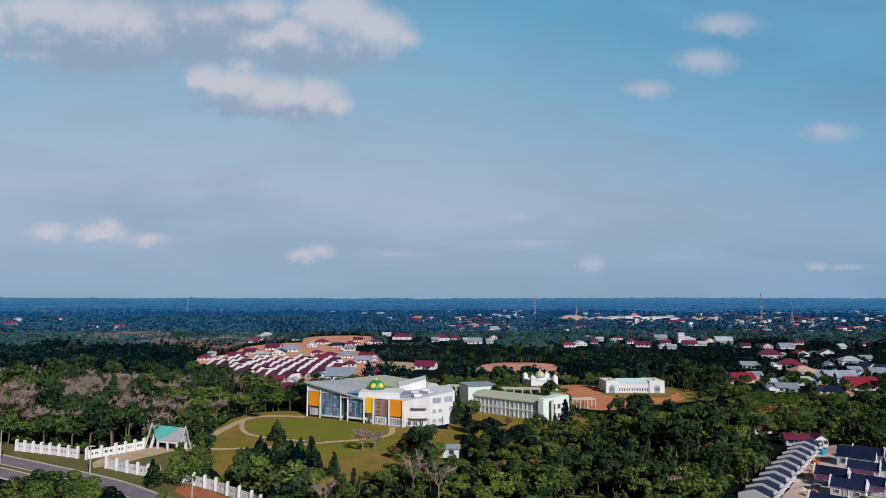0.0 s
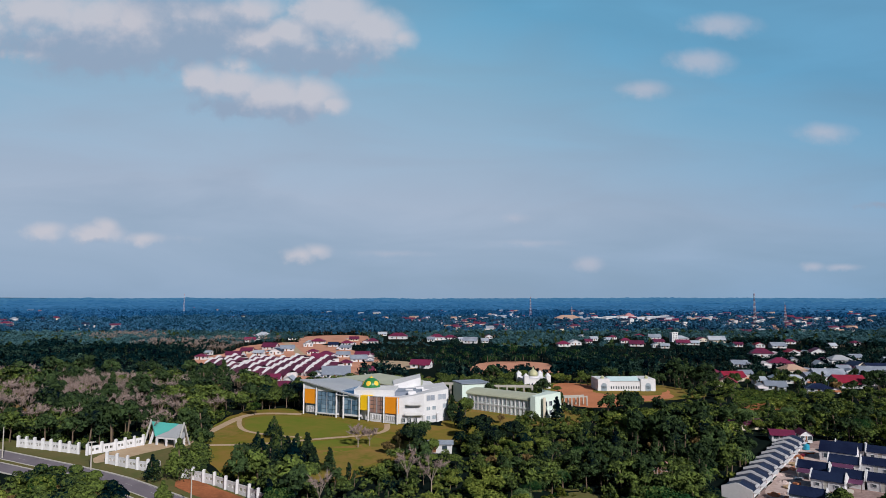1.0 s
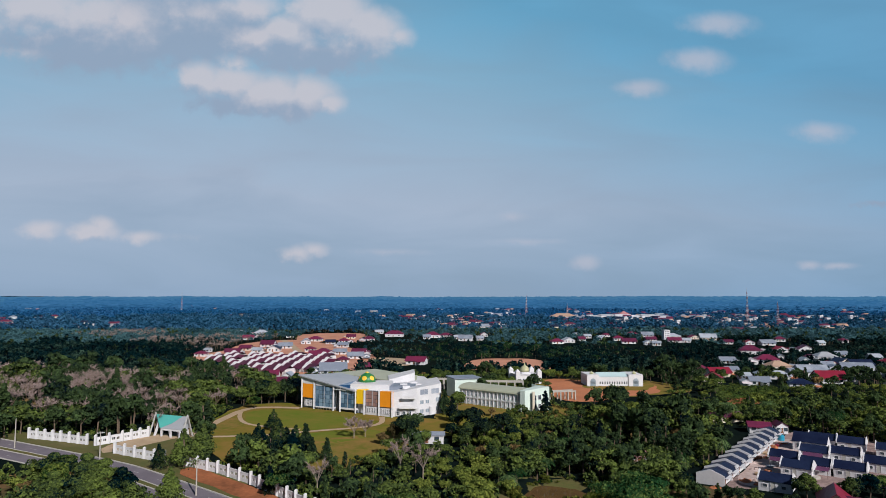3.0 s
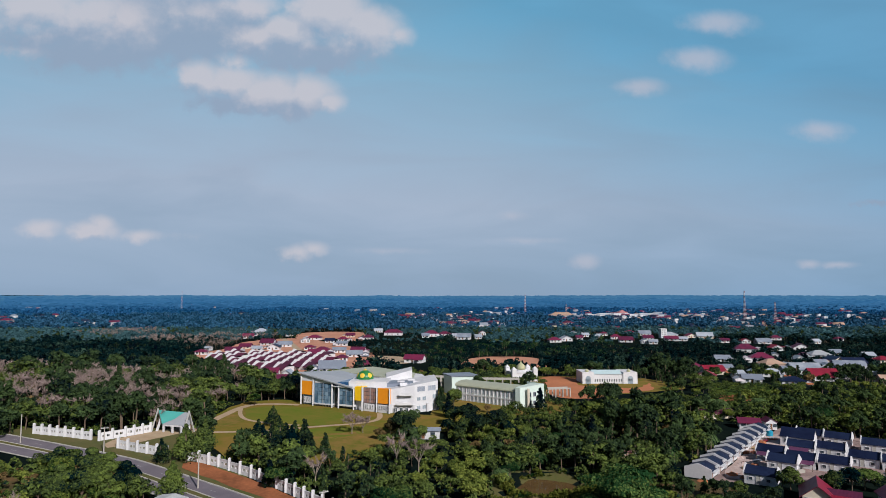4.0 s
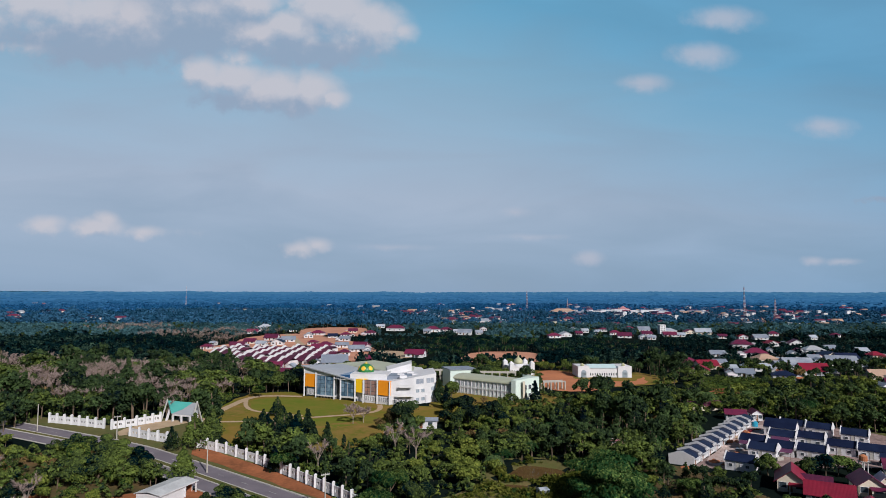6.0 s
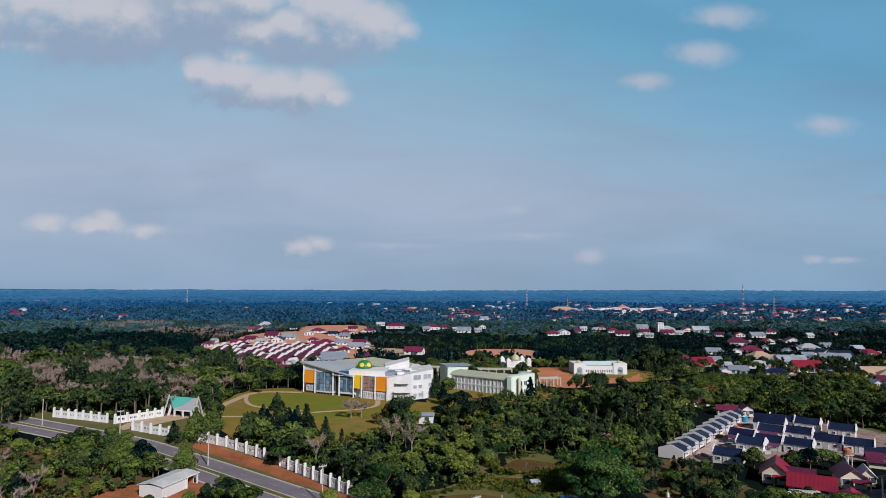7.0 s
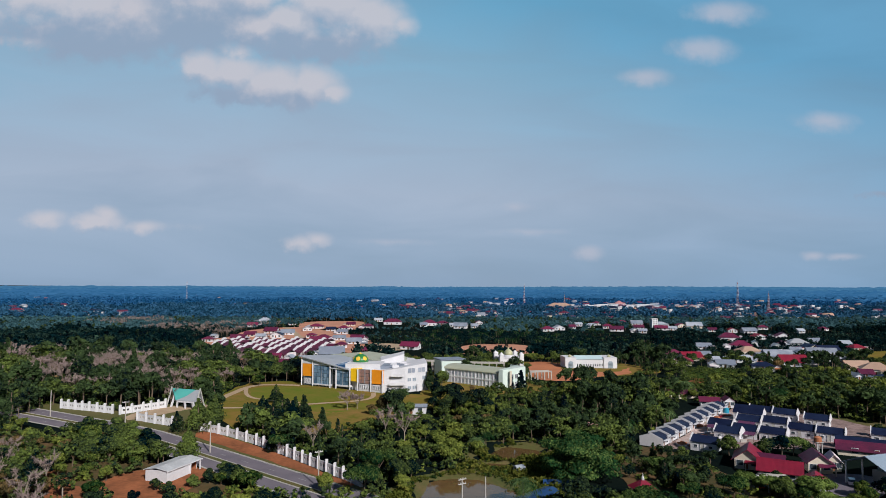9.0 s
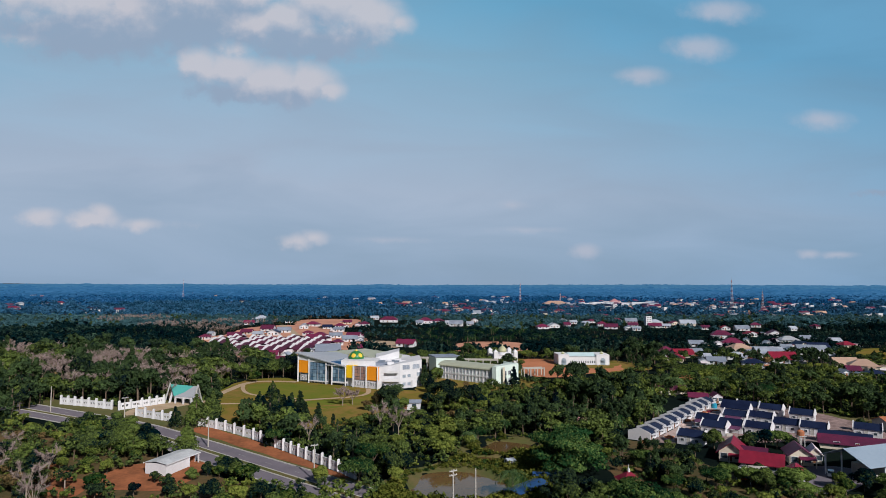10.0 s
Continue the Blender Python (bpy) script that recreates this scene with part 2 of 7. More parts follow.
M = {}
# near-black because the shade under the trees is put into this colour
M["forest_floor_shaded"] = material("forest_floor_shaded", (0.003, 0.007, 0.008), (0.010, 0.016, 0.012), 0.95, 0.05, 0.8, 0.6, spec=0.0)
M["grass"] = material("grass", (0.092, 0.128, 0.014), (0.235, 0.140, 0.046), 0.95, 0.07, 0.35, 0.5, spec=0.0)
M["lawn_green"] = material("lawn_green", (0.105, 0.150, 0.022), (0.175, 0.150, 0.034), 0.95, 0.09, 0.5, 0.5, spec=0.0)
M["scrub"] = material("scrub", (0.030, 0.042, 0.012), (0.150, 0.080, 0.034), 0.95, 0.10, 0.9, 0.6)
M["crop_green"] = material("crop_green", (0.024, 0.070, 0.014), (0.085, 0.115, 0.028), 0.95, 0.12, 1.2, 0.6, spec=0.0)
M["verge"] = material("verge", (0.055, 0.080, 0.016), (0.135, 0.100, 0.042), 0.95, 0.15, 1.5, 0.5)
M["soil"] = material("soil", (0.500, 0.190, 0.088), (0.330, 0.122, 0.058), 0.95, 0.08, 1.0, 0.5)
M["red_earth"] = material("red_earth", (0.360, 0.135, 0.066), (0.165, 0.070, 0.038), 0.95, 0.22, 1.2, 0.7, spec=0.0)
M["clay"] = material("clay", (0.56, 0.275, 0.185), (0.38, 0.175, 0.110), 0.95, 0.06, 0.8, 0.5)
M["path"] = material("path", (0.430, 0.330, 0.230), (0.330, 0.235, 0.150), 0.95, 0.3, 2.0, 0.4)
M["asphalt"] = material("asphalt", (0.125, 0.112, 0.138), (0.175, 0.156, 0.186), 0.9, 0.25, 4.0, 0.3)
M["line"] = material("line", (0.42, 0.42, 0.42), (0.24, 0.24, 0.25), 0.8, 0.6, 5.0)
M["kerb"] = material("kerb", (0.50, 0.49, 0.46), (0.36, 0.35, 0.33), 0.9, 0.5, 4.0)
M["concrete"] = material("concrete", (0.42, 0.40, 0.37), (0.32, 0.30, 0.28), 0.9, 0.4, 3.0, 0.2)
M["water"] = material("water", (0.150, 0.088, 0.038), (0.090, 0.058, 0.026), 0.06, 0.1, 0.7, 0.05, spec=0.3)
M["soil_grey"] = material("soil_grey", (0.360, 0.260, 0.250), (0.130, 0.088, 0.080), 0.95, 0.3, 1.2, 0.5)
M["white"] = material("white", (0.64, 0.645, 0.68), (0.52, 0.525, 0.56), 0.7, 0.25, 2.0, each=0.2)
M["porch_sheet"] = material("porch_sheet", (0.66, 0.62, 0.66), (0.52, 0.47, 0.51), 0.7, 0.25, 2.0, each=0.8)
M["purple_sheet"] = material("purple_sheet", (0.13, 0.04, 0.10), (0.08, 0.03, 0.07), 0.6, 0.3, 2.0)
M["ice_roof"] = ribbed(material("ice_roof", (0.52, 0.66, 0.70), (0.44, 0.58, 0.62), 0.5, 0.2, 2.0), 2)
M["pink_roof"] = material("pink_roof", (0.42, 0.20, 0.21), (0.34, 0.16, 0.18), 0.7, 0.1, 1.0)
M["pale_pane"] = material("pale_pane", (0.30, 0.36, 0.42), (0.20, 0.26, 0.32), 0.3, 0.3, 1.0, spec=0.6)
M["blue_grey_roof"] = ribbed(material("blue_grey_roof", (0.27, 0.34, 0.43), (0.21, 0.28, 0.36), 0.5, 0.15, 2.0), 3)
M["cream"] = material("cream", (0.64, 0.58, 0.49), (0.52, 0.47, 0.39), 0.75, 0.25, 2.0, each=0.4)
M["mint"] = material("mint", (0.58, 0.68, 0.64), (0.50, 0.60, 0.57), 0.75, 0.25, 2.0)
M["pale_green_roof"] = ribbed(material("pale_green_roof", (0.40, 0.42, 0.32), (0.32, 0.34, 0.27), 0.55, 0.15, 2.0), 2)
M["grey_roof"] = ribbed(material("grey_roof", (0.36, 0.38, 0.42), (0.28, 0.30, 0.34), 0.45, 0.1, 2.0), 2)
M["shed_roof"] = ribbed(material("shed_roof", (0.56, 0.58, 0.60), (0.36, 0.37, 0.39), 0.5, 0.35, 2.0), 1)
M["light_roof"] = ribbed(material("light_roof", (0.36, 0.40, 0.47), (0.17, 0.20, 0.26), 0.5, 0.15, 2.0, each=1.2), 3)
M["maroon_roof"] = ribbed(material("maroon_roof", (0.160, 0.018, 0.058), (0.070, 0.013, 0.040), 0.55, 0.3, 2.0, each=0.8), 4)
M["red_roof"] = ribbed(material("red_roof", (0.23, 0.012, 0.034), (0.15, 0.010, 0.028), 0.55, 0.3, 2.0, each=0.8), 4)
M["plum_roof"] = ribbed(material("plum_roof", (0.105, 0.016, 0.046), (0.052, 0.013, 0.032), 0.55, 0.3, 2.0, each=0.8), 4)
M["navy_roof"] = ribbed(material("navy_roof", (0.006, 0.010, 0.034), (0.013, 0.022, 0.058), 0.45, 0.3, 2.0, each=0.6, spec=0.2), 4)
M["tan_roof"] = ribbed(material("tan_roof", (0.42, 0.29, 0.22), (0.34, 0.23, 0.18), 0.6, 0.3, 2.0), 4)
M["teal_roof"] = ribbed(material("teal_roof", (0.09, 0.42, 0.39), (0.07, 0.34, 0.32), 0.5, 0.3, 2.0), 3)
M["blue_sheet"] = material("blue_sheet", (0.008, 0.036, 0.125), (0.025, 0.080, 0.20), 0.5, 0.5, 2.0, 0.3)
M["orange"] = material("orange", (0.82, 0.30, 0.015), (0.72, 0.25, 0.012), 0.6, 0.3, 3.0)
M["yellow"] = material("yellow", (0.90, 0.55, 0.012), (0.80, 0.48, 0.010), 0.6, 0.3, 3.0)
# the lighter blue puts a sky reflection into the glass colour
M["glass"] = material("glass", (0.050, 0.115, 0.200), (0.210, 0.320, 0.440), 0.10, 0.25, 0.9, each=1.3, spec=0.9)
M["blue_glass"] = material("blue_glass", (0.020, 0.080, 0.200), (0.040, 0.120, 0.260), 0.15, 0.3, 1.0, spec=0.8)
M["pink_glass"] = material("pink_glass", (0.40, 0.22, 0.16), (0.26, 0.17, 0.17), 0.15, 0.2, 0.8, each=1.2, spec=0.7)
M["pane"] = material("pane", (0.030, 0.045, 0.060), (0.055, 0.075, 0.095), 0.15, 0.3, 1.0, spec=0.7)
M["door"] = material("door", (0.23, 0.10, 0.05), (0.17, 0.08, 0.04), 0.6, 0.5, 4.0)
M["dome_green"] = material("dome_green", (0.030, 0.19, 0.055), (0.022, 0.14, 0.04), 0.35, 0.3, 2.0)
M["dome_pale"] = material("dome_pale", (0.46, 0.42, 0.25), (0.31, 0.35, 0.23), 0.4, 0.5, 1.2)
M["gold"] = material("gold", (0.80, 0.52, 0.06), (0.62, 0.40, 0.05), 0.4, 0.3, 2.0)
M["bark"] = material("bark", (0.17, 0.125, 0.09), (0.10, 0.075, 0.055), 0.95, 0.8, 5.0, 0.5)
M["pale_bark"] = material("pale_bark", (0.33, 0.275, 0.23), (0.22, 0.18, 0.15), 0.95, 0.8, 5.0, 0.4)
M["twig"] = material("twig", (0.33, 0.255, 0.245), (0.190, 0.145, 0.135), 0.95, 0.05, 1.0, island=0.9)
# blue-black low tones are painted leaf shade, warm high tones painted sunlight
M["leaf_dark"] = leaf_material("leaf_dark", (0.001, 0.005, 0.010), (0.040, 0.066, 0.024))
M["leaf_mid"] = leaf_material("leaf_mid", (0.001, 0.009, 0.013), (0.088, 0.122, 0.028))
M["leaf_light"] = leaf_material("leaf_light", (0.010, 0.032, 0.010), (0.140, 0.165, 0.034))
M["reed"] = leaf_material("reed", (0.060, 0.075, 0.014), (0.190, 0.180, 0.040))
M["leaf_fern"] = leaf_material("leaf_fern", (0.006, 0.028, 0.012), (0.108, 0.155, 0.038))
M["leaf_bright"] = leaf_material("leaf_bright", (0.014, 0.050, 0.018), (0.150, 0.210, 0.055))
M["leaf_olive"] = leaf_material("leaf_olive", (0.042, 0.038, 0.018), (0.160, 0.105, 0.045))
M["leaf_palm"] = leaf_material("leaf_palm", (0.010, 0.034, 0.012), (0.085, 0.130, 0.050))
# blue haze of distance is put into these base colours, stronger farther off
M["leaf_far_haze"] = leaf_material("leaf_far_haze", (0.002, 0.012, 0.015), (0.052, 0.094, 0.064), 0.02)
M["leaf_grove_haze"] = leaf_material("leaf_grove_haze", (0.004, 0.024, 0.036), (0.042, 0.096, 0.110), 0.02)
M["leaf_town_haze"] = leaf_material("leaf_town_haze", (0.006, 0.042, 0.086), (0.034, 0.104, 0.185), 0.015)
M["leaf_distant_haze"] = leaf_material("leaf_distant_haze", (0.010, 0.078, 0.190), (0.052, 0.165, 0.340), 0.01)
M["mid_woods_haze"] = material("mid_woods_haze", (0.012, 0.084, 0.200), (0.042, 0.150, 0.310), 0.95, 0.012, 0.09, spec=0.0)
M["far_woods_haze"] = material("far_woods_haze", (0.020, 0.115, 0.265), (0.056, 0.185, 0.370), 0.95, 0.006, 0.05, spec=0.0)
M["ridge_woods_haze"] = material("ridge_woods_haze", (0.040, 0.150, 0.290), (0.072, 0.215, 0.390), 0.95, 0.005, 0.04, spec=0.0)
M["galvanised"] = material("galvanised", (0.50, 0.50, 0.50), (0.38, 0.38, 0.38), 0.5, 0.4, 3.0)
# mast red, paled by distance haze put into the colour
M["mast_hazed_red"] = material("mast_hazed_red", (0.40, 0.21, 0.21), (0.33, 0.17, 0.18), 0.6)
M["dry_grass"] = material("dry_grass", (0.255, 0.150, 0.055), (0.110, 0.125, 0.022), 0.95, 0.16, 0.9, 0.5, spec=0.0)
M["cyan_plastic"] = material("cyan_plastic", (0.03, 0.30, 0.46), (0.02, 0.24, 0.38), 0.4, 0.5, 3.0)
M["car_orange"] = material("car_orange", (0.62, 0.10, 0.02), (0.50, 0.08, 0.02), 0.25, 0.5, 3.0, spec=0.6)
M["car_white"] = material("car_white", (0.70, 0.70, 0.72), (0.62, 0.62, 0.64), 0.25, 0.5, 3.0, spec=0.6)
M["rubber"] = material("rubber", (0.012, 0.012, 0.012), (0.022, 0.022, 0.022), 0.8, 2.0, 8.0)
M["rubble"] = material("rubble", (0.52, 0.42, 0.40), (0.30, 0.22, 0.20), 0.95, 0.6, 3.0, 0.8, each=0.8)
M["board"] = material("board", (0.42, 0.30, 0.19), (0.30, 0.21, 0.13), 0.85, 0.6, 5.0, each=0.9)
M["rust"] = material("rust", (0.40, 0.16, 0.08), (0.28, 0.10, 0.05), 0.9, 0.4, 3.0)


# ---- mesh helpers ----
def mesh_object(name, bm, mat, parent=None, label=""):
    me = bpy.data.meshes.new(name)
    bmesh.ops.recalc_face_normals(bm, faces=bm.faces)
    bm.to_mesh(me)
    bm.free()
    for m in (mat if isinstance(mat, (list, tuple)) else (mat,)):
        me.materials.append(m)
    ob = new(name, me)
    if parent:
        ob.parent = parent
    if label:
        ob["label"] = label
    return ob


def part(name, bm, mat, parent, label=""):
    return mesh_object(name, bm, mat, parent, label)


def thing(name, m, label, category, group="", kind=""):
    ob = new(name)
    ob.matrix_basis = m
    return tagged(ob, label, category, group, kind)


def box(bm, x0, x1, y0, y1, z0, z1, turn=None):
    v = [bm.verts.new(p) for p in ((x0, y0, z0), (x1, y0, z0), (x1, y1, z0), (x0, y1, z0), (x0, y0, z1), (x1, y0, z1), (x1, y1, z1), (x0, y1, z1))]
    for f in ((3, 2, 1, 0), (4, 5, 6, 7), (0, 1, 5, 4), (1, 2, 6, 5), (2, 3, 7, 6), (3, 0, 4, 7)):
        bm.faces.new([v[i] for i in f])
    if turn:
        bmesh.ops.transform(bm, matrix=turn, verts=v)
    return v


def prism(bm, poly, z0, z1):
    """A solid over a flat outline; z0 and z1 are numbers or one for each corner."""
    n = len(poly)
    lo = z0 if isinstance(z0, (list, tuple)) else [z0] * n
    hi = z1 if isinstance(z1, (list, tuple)) else [z1] * n
    a = [bm.verts.new((x, y, z)) for (x, y), z in zip(poly, lo)]
    b = [bm.verts.new((x, y, z)) for (x, y), z in zip(poly, hi)]
    bm.faces.new(a[::-1])
    bm.faces.new(b)
    for i in range(n):
        j = (i + 1) % n
        bm.faces.new((a[i], a[j], b[j], b[i]))
    return a + b


def tube(bm, rings, sides=8, cap=True):
    """A round body through rings of (x, y, z, radius)."""
    loops = []
    for x, y, z, r in rings:
        loops.append([bm.verts.new((x + r * math.cos(2 * math.pi * i / sides), y + r * math.sin(2 * math.pi * i / sides), z)) for i in range(sides)])
    for p, q in zip(loops, loops[1:]):
        for i in range(sides):
            j = (i + 1) % sides
            bm.faces.new((p[i], p[j], q[j], q[i]))
    if cap:
        bm.faces.new(loops[0][::-1])
        bm.faces.new(loops[-1])


def slab(bm, pts, thick):
    """A plate of that thickness under a flat or bent four-cornered outline."""
    a = [bm.verts.new(p) for p in pts]
    b = [bm.verts.new((p[0], p[1], p[2] - thick)) for p in pts]
    n = len(pts)
    bm.faces.new(a)
    bm.faces.new(b[::-1])
    for i in range(n):
        j = (i + 1) % n
        bm.faces.new((a[j], a[i], b[i], b[j]))


# ---- ground ----
GROUND = [
    (-100, 190, .6), (-150, 215, 2), (-230, 280, 3), (-66, 196, .2), (-75, 170, -1.5), (-42, 146, -4.2), (-30, 152, -4), (-40, 130, -4.8),
    (-90, 140, -3), (-60, 110, -5), (0, 122, -5.5), (-10, 160, -2.5), (10, 180, -1.2), (-30, 190, -.8), (-27, 246, 0), (20, 235, .3),
    (40, 250, .3), (30, 140, -6), (45, 150, -6), (60, 170, -4), (30, 100, -6), (80, 140, -3), (130, 190, -2.2), (86, 113, .8), (106, 100, -3.2), (96, 130, -1.5),
    (140, 140, -2.5), (180, 170, -2), (110, 290, .2), (70, 270, .3),
] + [
    (190, 300, -.5), (300, 350, 0), (100, 220, -2), (160, 240, -1.5), (0, 60, -6), (100, 60, -4), (-120, 80, -3), (0, 320, 0),
    (-120, 400, 0), (0, 0, -6), (250, 200, -1), (-200, 150, 0),
]
PONDS = [(18.5, 119.5, 12.5, 13.0, 0.2), (37.0, 151.5, 9.0, 8.0, 0.0), (29.5, 139.0, 8.0, 3.6, -0.3)]
GA = np.array(GROUND, dtype=float)


def gz_array(x, y):
    x, y = np.asarray(x, dtype=float), np.asarray(y, dtype=float)
    sw, s = np.full(x.shape, 0.02), np.zeros(x.shape)
    for a, b, c in GA:
        w = np.exp(-((x - a) ** 2 + (y - b) ** 2) / 2048.0)
        sw, s = sw + w, s + w * c
    r = np.hypot(x, y)
    far = np.maximum(0.0, (r - 1500) / 3300.0)
    z = s / sw + 30 * far ** 1.3
    for px, py, ra, rb, turn in PONDS:
        c, d = math.cos(turn), math.sin(turn)
        a, b = (x - px) * c + (y - py) * d, -(x - px) * d + (y - py) * c
        q = ((a / ra) ** 2 + (b / rb) ** 2) * (1 + 0.22 * np.sin(3 * np.arctan2(b, a) + px) + 0.13 * np.sin(5 * np.arctan2(b, a) + py))
        z = z - 1.7 * np.exp(-np.minimum(q, 20) ** 2 * 1.1)
    return z


def gz(x, y):
    return float(gz_array(np.array([x]), np.array([y]))[0])


def axis(lo, hi, fine_lo, fine_hi, step):
    inner = list(np.arange(fine_lo, fine_hi + 0.1, step))
    out_hi, out_lo, s = [], [], step
    v = inner[-1]
    while v < hi:
        s *= 1.14
        v = min(hi, v + s)
        out_hi.append(v)
    v, s = inner[0], step
    while v > lo:
        s *= 1.14
        v = max(lo, v - s)
        out_lo.append(v)
    return np.array(out_lo[::-1] + inner + out_hi)


def grid_mesh(name, X, Y, Z, mat, smooth=True):
    """A sheet over arrays of places, rows by columns."""
    h, w = X.shape
    me = bpy.data.meshes.new(name)
    co = np.stack([X, Y, Z], -1).reshape(-1, 3)
    i = np.arange(h * w).reshape(h, w)
    q = np.stack([i[:-1, :-1], i[:-1, 1:], i[1:, 1:], i[1:, :-1]], -1).reshape(-1, 4)
    fill_mesh(me, co, q)
    me.materials.append(mat)
    if smooth:
        me.shade_smooth()
    return new(name, me)


def fill_mesh(me, co, *faces, slots=None):
    """Fast filling of a mesh from an array of points and arrays of three- or four-cornered faces."""
    co = np.asarray(co, dtype=np.float32)
    faces = [np.asarray(f, dtype=np.int32) for f in faces if len(f)]
    sizes = np.concatenate([np.full(len(f), f.shape[1], dtype=np.int32) for f in faces])
    loops = np.concatenate([f.ravel() for f in faces])
    me.vertices.add(len(co))
    me.vertices.foreach_set("co", co.ravel())
    me.loops.add(len(loops))
    me.loops.foreach_set("vertex_index", loops)
    me.polygons.add(len(sizes))
    me.polygons.foreach_set("loop_start", np.concatenate([[0], np.cumsum(sizes)[:-1]]).astype(np.int32))
    if slots is not None:
        me.polygons.foreach_set("material_index", np.asarray(slots, dtype=np.int32))
    me.update(calc_edges=True)


gx, gy = axis(-4600, 4600, -170, 230, 4.0), axis(-1500, 4850, 50, 330, 4.0)
GX, GY = np.meshgrid(gx, gy)
ground = grid_mesh("ground", GX, GY, gz_array(GX, GY), M["forest_floor_shaded"])
tagged(ground, "undergrowth over gently rolling earth, its colour blackened for tree shade", "ground", kind="structure")


def smooth_line(pts, step=2.0, closed=False):
    """A soft curve through points, in steps of about that many metres."""
    p = [Vector((*q, 0)) for q in pts]
    n = len(p)
    out = []
    for i in range(n if closed else n - 1):
        a, b, c, d = (p[(i - 1) % n], p[i], p[(i + 1) % n], p[(i + 2) % n]) if closed else (p[max(i - 1, 0)], p[i], p[i + 1], p[min(i + 2, n - 1)])
        k = max(1, int((c - b).length / step))
        for j in range(k):
            t = j / k
            out.append(0.5 * ((2 * b) + (c - a) * t + (2 * a - 5 * b + 4 * c - d) * t * t + (3 * b - a - 3 * c + d) * t ** 3))
    if not closed:
        out.append(p[-1])
    return [(v.x, v.y) for v in out]


def patch(name, outline, up, mat, label, category="ground", wobble=1.0, seed=3):
    """A piece of ground of its own, laid on the slope, with an uneven edge."""
    from mathutils.geometry import delaunay_2d_cdt
    line = smooth_line(outline, 2.5, closed=True)
    pts = []
    for x, y in line:
        n = noise.noise_vector(Vector((x * 0.12, y * 0.12, seed)))
        pts.append(Vector((x + n.x * wobble * 2, y + n.y * wobble * 2)))
    count = len(pts)
    xs, ys = [p.x for p in pts], [p.y for p in pts]
    step = max(4.0, (max(xs) - min(xs)) / 40)
    inner = [Vector((x, y)) for x in np.arange(min(xs) + 1, max(xs), step) for y in np.arange(min(ys) + 1, max(ys), step)]
    verts, _, faces, *_ = delaunay_2d_cdt(pts + inner, [(i, (i + 1) % count) for i in range(count)], [], 1, 0.01)
    bm = bmesh.new()
    z = gz_array([v.x for v in verts], [v.y for v in verts])
    vs = [bm.verts.new((v.x, v.y, h + up)) for v, h in zip(verts, z)]
    for f in faces:
        bm.faces.new([vs[i] for i in f])
    for f in bm.faces:
        f.normal_update()
        if f.normal.z < 0:
            f.normal_flip()
    me = bpy.data.meshes.new(name)
    bm.to_mesh(me)
    bm.free()
    me.materials.append(mat)
    return tagged(new(name, me), label, category, kind="structure")


def ribbon(bm, line, left, right, up, thick=0.0):
    """A strip that follows a line, from left to right metres beside it."""
    rows = []
    for i, (x, y) in enumerate(line):
        a, b = line[max(i - 1, 0)], line[min(i + 1, len(line) - 1)]
        d = Vector((b[0] - a[0], b[1] - a[1])).normalized()
        n = Vector((d.y, -d.x))
        p, q = (x + n.x * left, y + n.y * left), (x + n.x * right, y + n.y * right)
        rows.append((bm.verts.new((*p, gz(*p) + up)), bm.verts.new((*q, gz(*q) + up)),
                     bm.verts.new((*p, gz(*p) + up - thick)), bm.verts.new((*q, gz(*q) + up - thick))))
    for r, s in zip(rows, rows[1:]):
        bm.faces.new((r[0], r[1], s[1], s[0]))
        if thick:
            bm.faces.new((r[2], r[0], s[0], s[2]))
            bm.faces.new((r[1], r[3], s[3], s[1]))


def setting(name, bm, mat, label, category):
    return tagged(mesh_object(name, bm, mat), label, category, kind="structure")


# ---- lawn, soil, paths, road, water ----
patch("lawn", [(-69, 222), (-65, 256), (-50, 262), (-41, 256), (-20, 240), (-5, 231), (14, 226), (27, 222), (30, 212), (14, 203), (4, 196), (-3, 188), (-17, 171), (-34, 170), (-52, 176), (-62, 198)], 0.06, M["grass"], "mown green and straw-coloured lawn before the white building", "lawn")
patch("gate_verge", [(-126, 207), (-96, 197), (-86, 208), (-66, 207), (-56, 178), (-40, 162), (-47, 154), (-66, 167), (-100, 187), (-126, 200)], 0.05, M["verge"], "rough grass between fence and road", "verge", 0.4)
patch("gate_drive", [(-88, 184), (-84, 186), (-74, 200), (-70, 206), (-78, 208), (-90, 192)], 0.09, M["path"], "pale dirt drive through the gate", "path", 0.3)
patch("campus_ground", [(12, 227), (34, 225), (62, 232), (70, 246), (52, 262), (36, 290), (-28, 288), (-42, 264), (8, 252)], 0.04, M["dry_grass"], "dry grass round the classroom block", "grass")
patch("mosque_ground", [(44, 300), (48, 334), (80, 332), (126, 324), (138, 300), (128, 282), (70, 268)], 0.03, M["dry_grass"], "dry grass round mosque and hall", "grass")
patch("dry_lawn", [(-26, 176), (-6, 189), (6, 200), (-8, 205), (-30, 198)], 0.09, M["dry_grass"], "sun-dried brown patch of lawn", "grass")
patch("worn_lawn", [(-68, 222), (-63, 240), (-56, 232), (-55, 222), (-62, 212)], 0.09, M["dry_grass"], "worn brown grass beside the drive", "grass")
